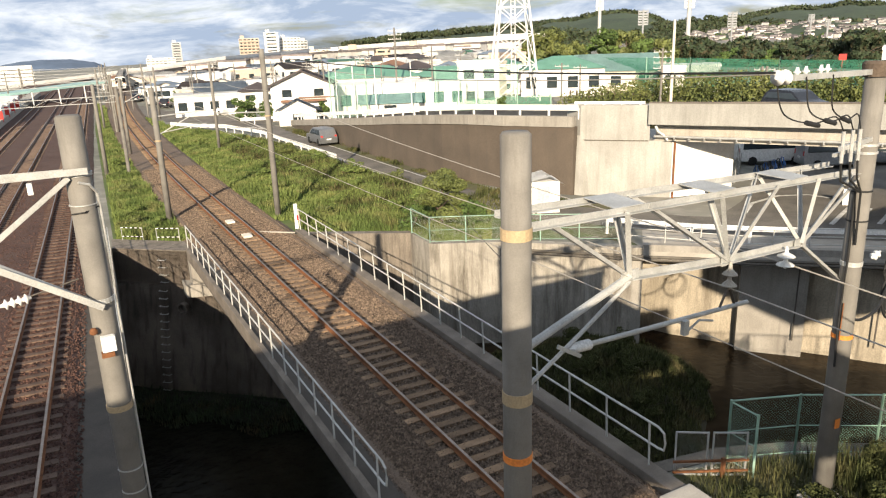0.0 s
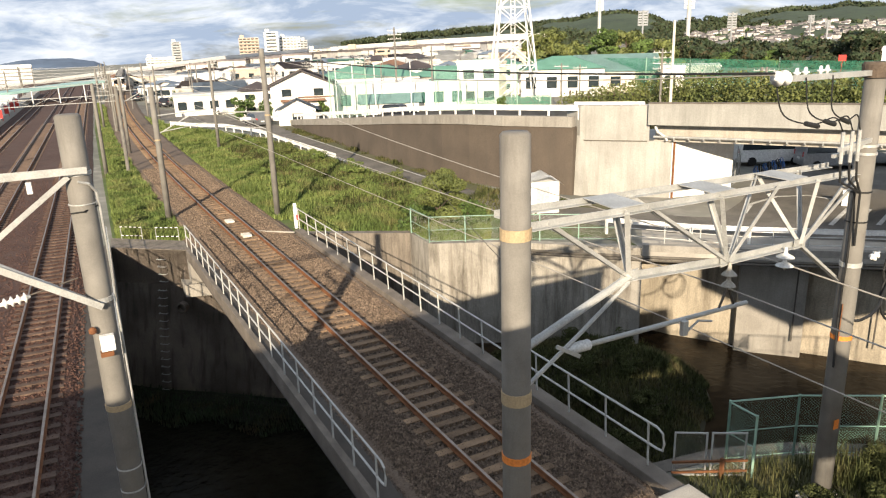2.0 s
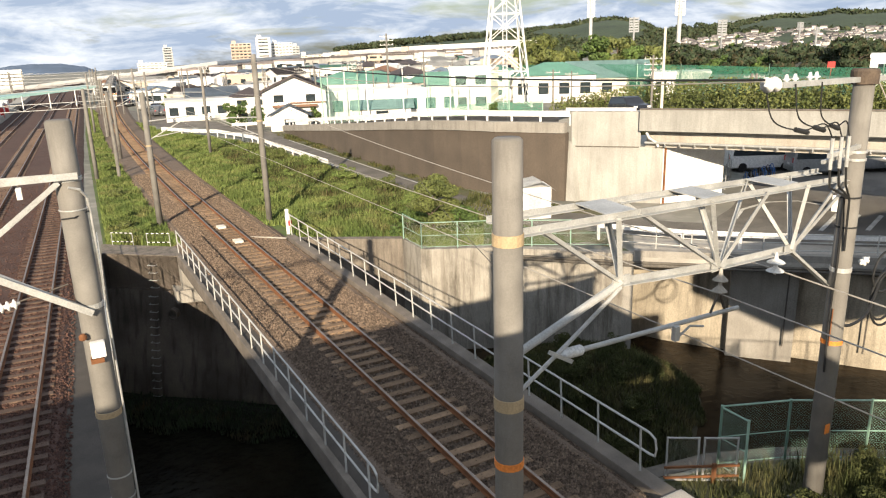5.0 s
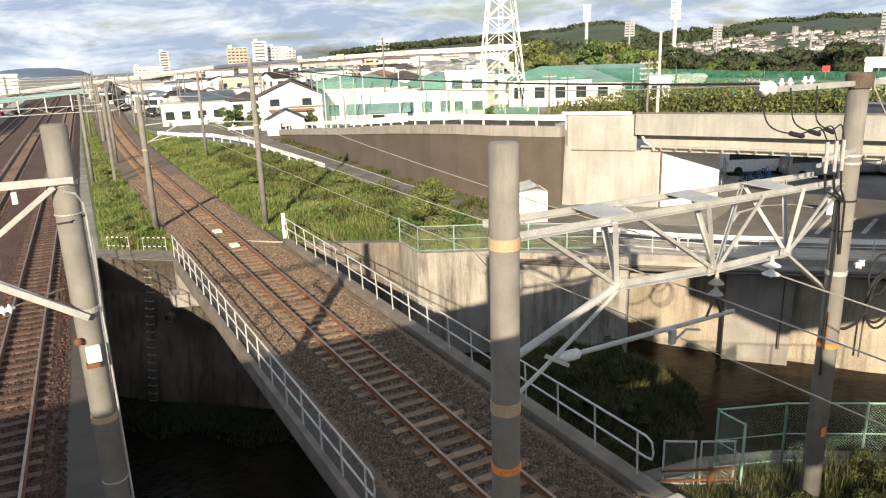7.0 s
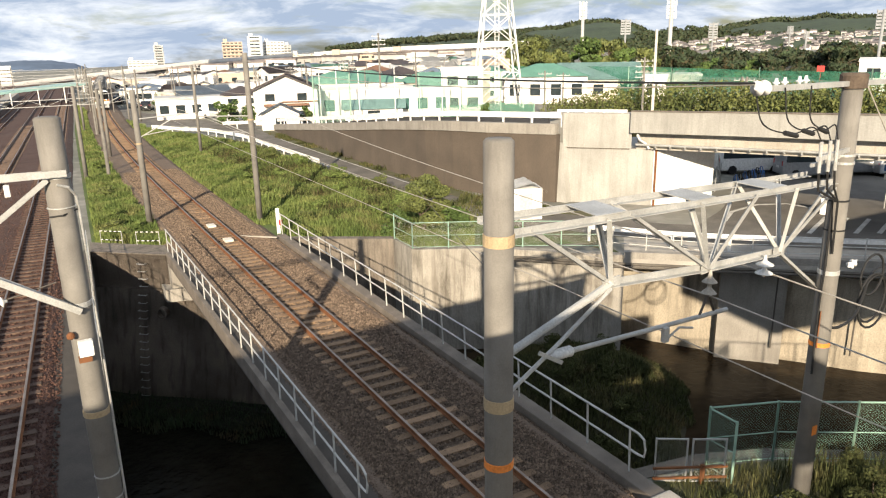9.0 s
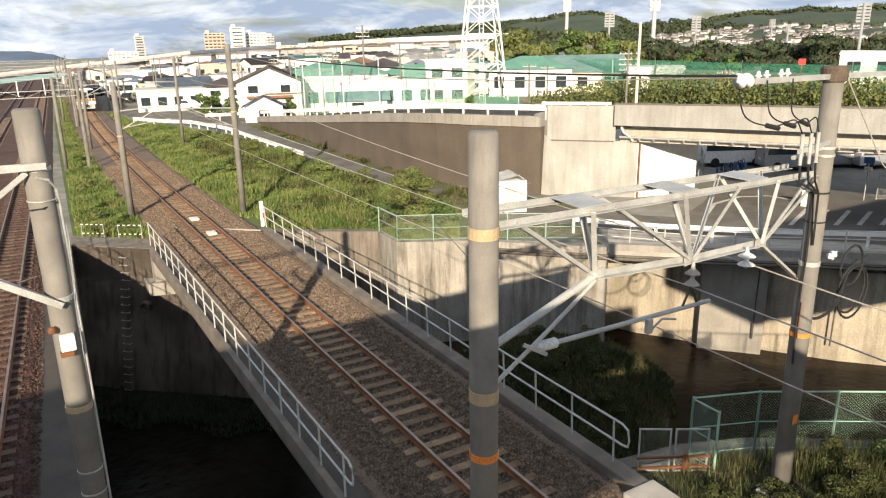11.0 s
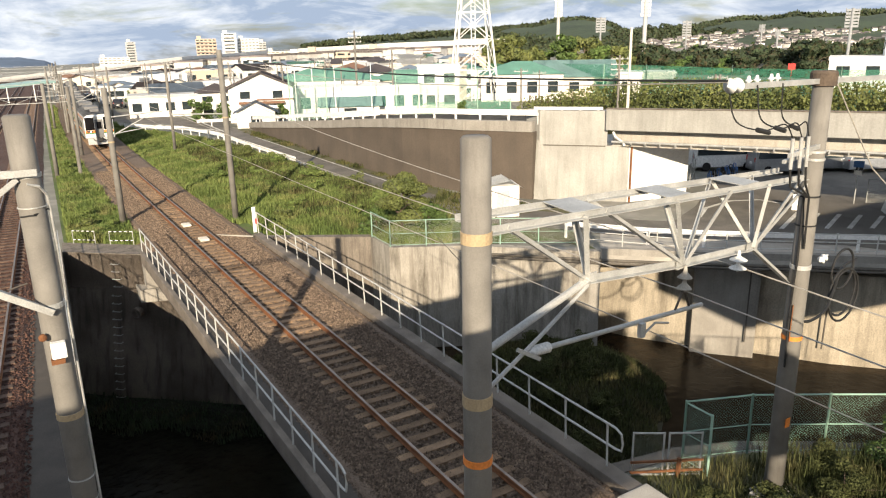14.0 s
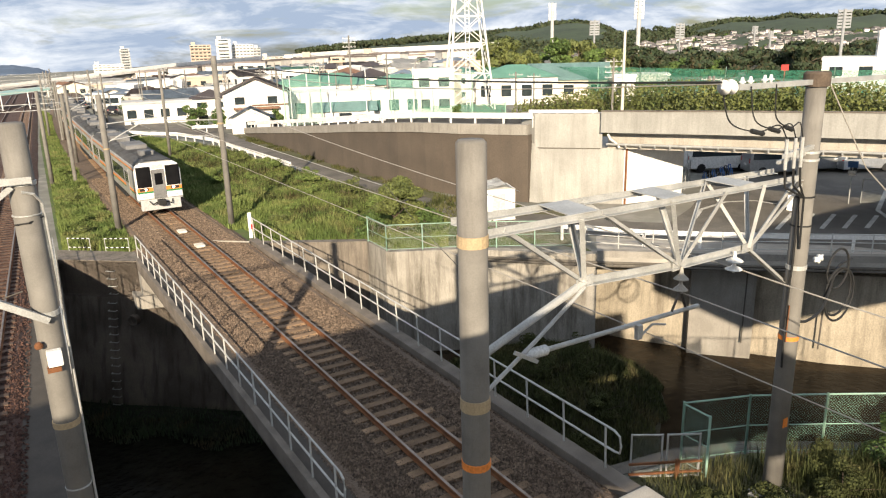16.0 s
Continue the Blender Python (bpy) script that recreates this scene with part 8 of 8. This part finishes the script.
            lathe(bm, [(0.075, 0), (0.07, 0.03), (0.02, 0.04)], 14, Matrix.Translation((s * 0.88, -0.03, 1.79)) @ pose(0, 0, 0, 90))
            part("lamp", bm, "lamp_lit", lp_, "lit headlamp")
            bm = bmesh.new()
            box(bm, s * 0.95 - 0.2, s * 0.95 + 0.2, -0.014, 0.0, 1.26, 1.34)
            part("number_bar", bm, "wall_grey", c)
        bm = bmesh.new()
        box(bm, -0.42, 0.42, -0.02, 0.02, 1.15, 3.05, 0.02)
        dr = part("gangway_door", bm, "train_roof", c, "grey gangway door")
        bm = bmesh.new()
        box(bm, -0.24, 0.24, -0.035, -0.02, 2.05, 2.8, 0.02)
        part("door_glass", bm, "cab_glass", dr)
        bm = bmesh.new()
        box(bm, -0.36, 0.36, -0.03, 0.0, 3.12, 3.38, 0.02)
        part("destination_sign", bm, "wall_cream", c, "pale destination display")
        bm = bmesh.new()
        box(bm, -W + 0.16, W - 0.16, 0.05, 0.35, 0.36, 1.1, 0.06)
        part("skirt", bm, "wall_grey", c, "grey front skirt")
        bm = bmesh.new()
        box(bm, -0.25, 0.25, -0.4, 0.1, 0.72, 1.08, 0.05)
        tube(bm, [(-0.75, 0.0, 1.0), (-0.6, -0.2, 0.8), (-0.3, -0.1, 0.9)], 0.04, 6)
        tube(bm, [(0.75, 0.0, 1.0), (0.6, -0.2, 0.8), (0.3, -0.1, 0.9)], 0.04, 6)
        part("coupler", bm, "black", c, "dark coupler with hoses")
    else:
        bm = bmesh.new()
        box(bm, -0.5, 0.5, -0.35, 0.14, 1.05, 3.0, 0.04)
        part("gangway", bm, "black", c, "dark gangway bellows")
    return c


def narrow(c):
    """Narrow-gauge stock: slimmer and lower than a main-line body."""
    c.scale = (0.845, 1.0, 0.86)
    return c


cars_of_train = [narrow(k) for k in [train_car(True, "leading train car with white front and orange-green stripes")] + [train_car(False, "stainless train car with orange and green stripes") for _ in range(3)]]


# ---- movement ----
def along(line, s):
    """Point and heading at distance s along a plan line."""
    for (ax, ay), (bx, by) in zip(line, line[1:]):
        ln = math.hypot(bx - ax, by - ay)
        if s <= ln or (bx, by) == line[-1]:
            return ax + (bx - ax) * s / ln, ay + (by - ay) * s / ln, math.degrees(math.atan2(-(bx - ax), by - ay))
        s -= ln


def flyover_road(az):
    """The carriageway behind the ramp and over the flyover, by azimuth."""
    h = float(np.interp(az, [10, 18, 21, 23.3, 33, 43, 50, 56, 62, 70, 85], [112, 97, 93, 90, 80, 64, 51.5, 46.5, 44, 43, 42]))
    z = float(np.interp(az, [10, 21, 23.3, 28, 33, 43, 50, 54, 85], [GROUND + 0.05, GROUND + 0.05, GROUND + 0.15, 0.25, 0.95, 2.6, 3.55, 3.78, 3.78]))
    return (*polar(az, h), z)


def cruise(ob, table):
    rows = []
    for t, az in table:
        a, b, c = (Vector(flyover_road(az + o)) for o in (0, -0.4, 0.4))
        d = c - b
        rows.append((t, pose(*a, math.degrees(math.atan2(d.z, d.xy.length)), 0, math.degrees(math.atan2(-d.x, d.y)))))
    walk(ob, rows)


def drive(ob, line, table, zf=None):
    rows = []
    for t, s in table:
        x, y, rz = along(line, s)
        rows.append((t, pose(x, y, zf(x, y) if zf else GROUND + 0.05, 0, 0, rz)))
    walk(ob, rows)


def train_y(t):
    return float(np.interp(t, [0, 4, 7, 8.5, 9, 10, 11, 11.5, 12, 12.5, 13, 13.5, 14, 14.5, 15, 15.5, 16], [190, 166, 146.5, 133.5, 129, 119.3, 110, 105, 99, 92.6, 86.4, 80.2, 73.8, 67, 59.4, 51, 42.5]))


def motions():
    times = [0, 1, 2, 3, 4, 5, 6, 7, 8, 8.5, 9, 9.5, 10, 10.5, 11, 11.5, 12, 12.5, 13, 13.5, 14, 14.5, 15, 15.5, 16]
    for k, c in enumerate(cars_of_train):
        rows = []
        for t in times:
            y = train_y(t) + k * (CAR_L + 0.4)
            x0, x1 = track_x(y + 2.9), track_x(y + CAR_L - 2.9)
            a = math.atan2(x1 - x0, CAR_L - 5.8)
            rows.append((t, pose(x0 - 2.9 * math.sin(a), y, 0.0, 0, 0, -math.degrees(a))))
        walk(c, rows)
    cruise(mover_ramp, [(0, 17.9), (1.2, 21.8), (1.5, 23.0), (2.4, 26.5), (3.0, 29.8), (3.5, 33.3), (4.2, 37.6), (5.2, 45.0), (6.3, 54.9), (6.6, 57.5), (7.3, 63.4), (8.3, 72.0), (9.5, 82.0), (16.0, 84.0)])
    cruise(mover_van, [(0, 54.3), (0.3, 56.6), (1.0, 62.5), (2.0, 71.0), (3.2, 80.0), (16.0, 83.0)])
    cruise(mover_white, [(0, 11.0), (13.0, 12.0), (14.4, 18.5), (15.0, 21.0), (15.5, 23.5), (16.0, 26.0)])
    drive(mover_side, [(22.4, 60), (22.5, 72), (22.3, 82), (20.2, 97), (16, 120), (10.5, 150)], [(0, 6.5), (0.5, 11.5), (1.0, 17.0), (1.5, 22.0), (2.2, 30.0), (3.0, 39.0), (5.0, 62.0), (8.0, 90.0), (16.0, 92.0)])


motions()
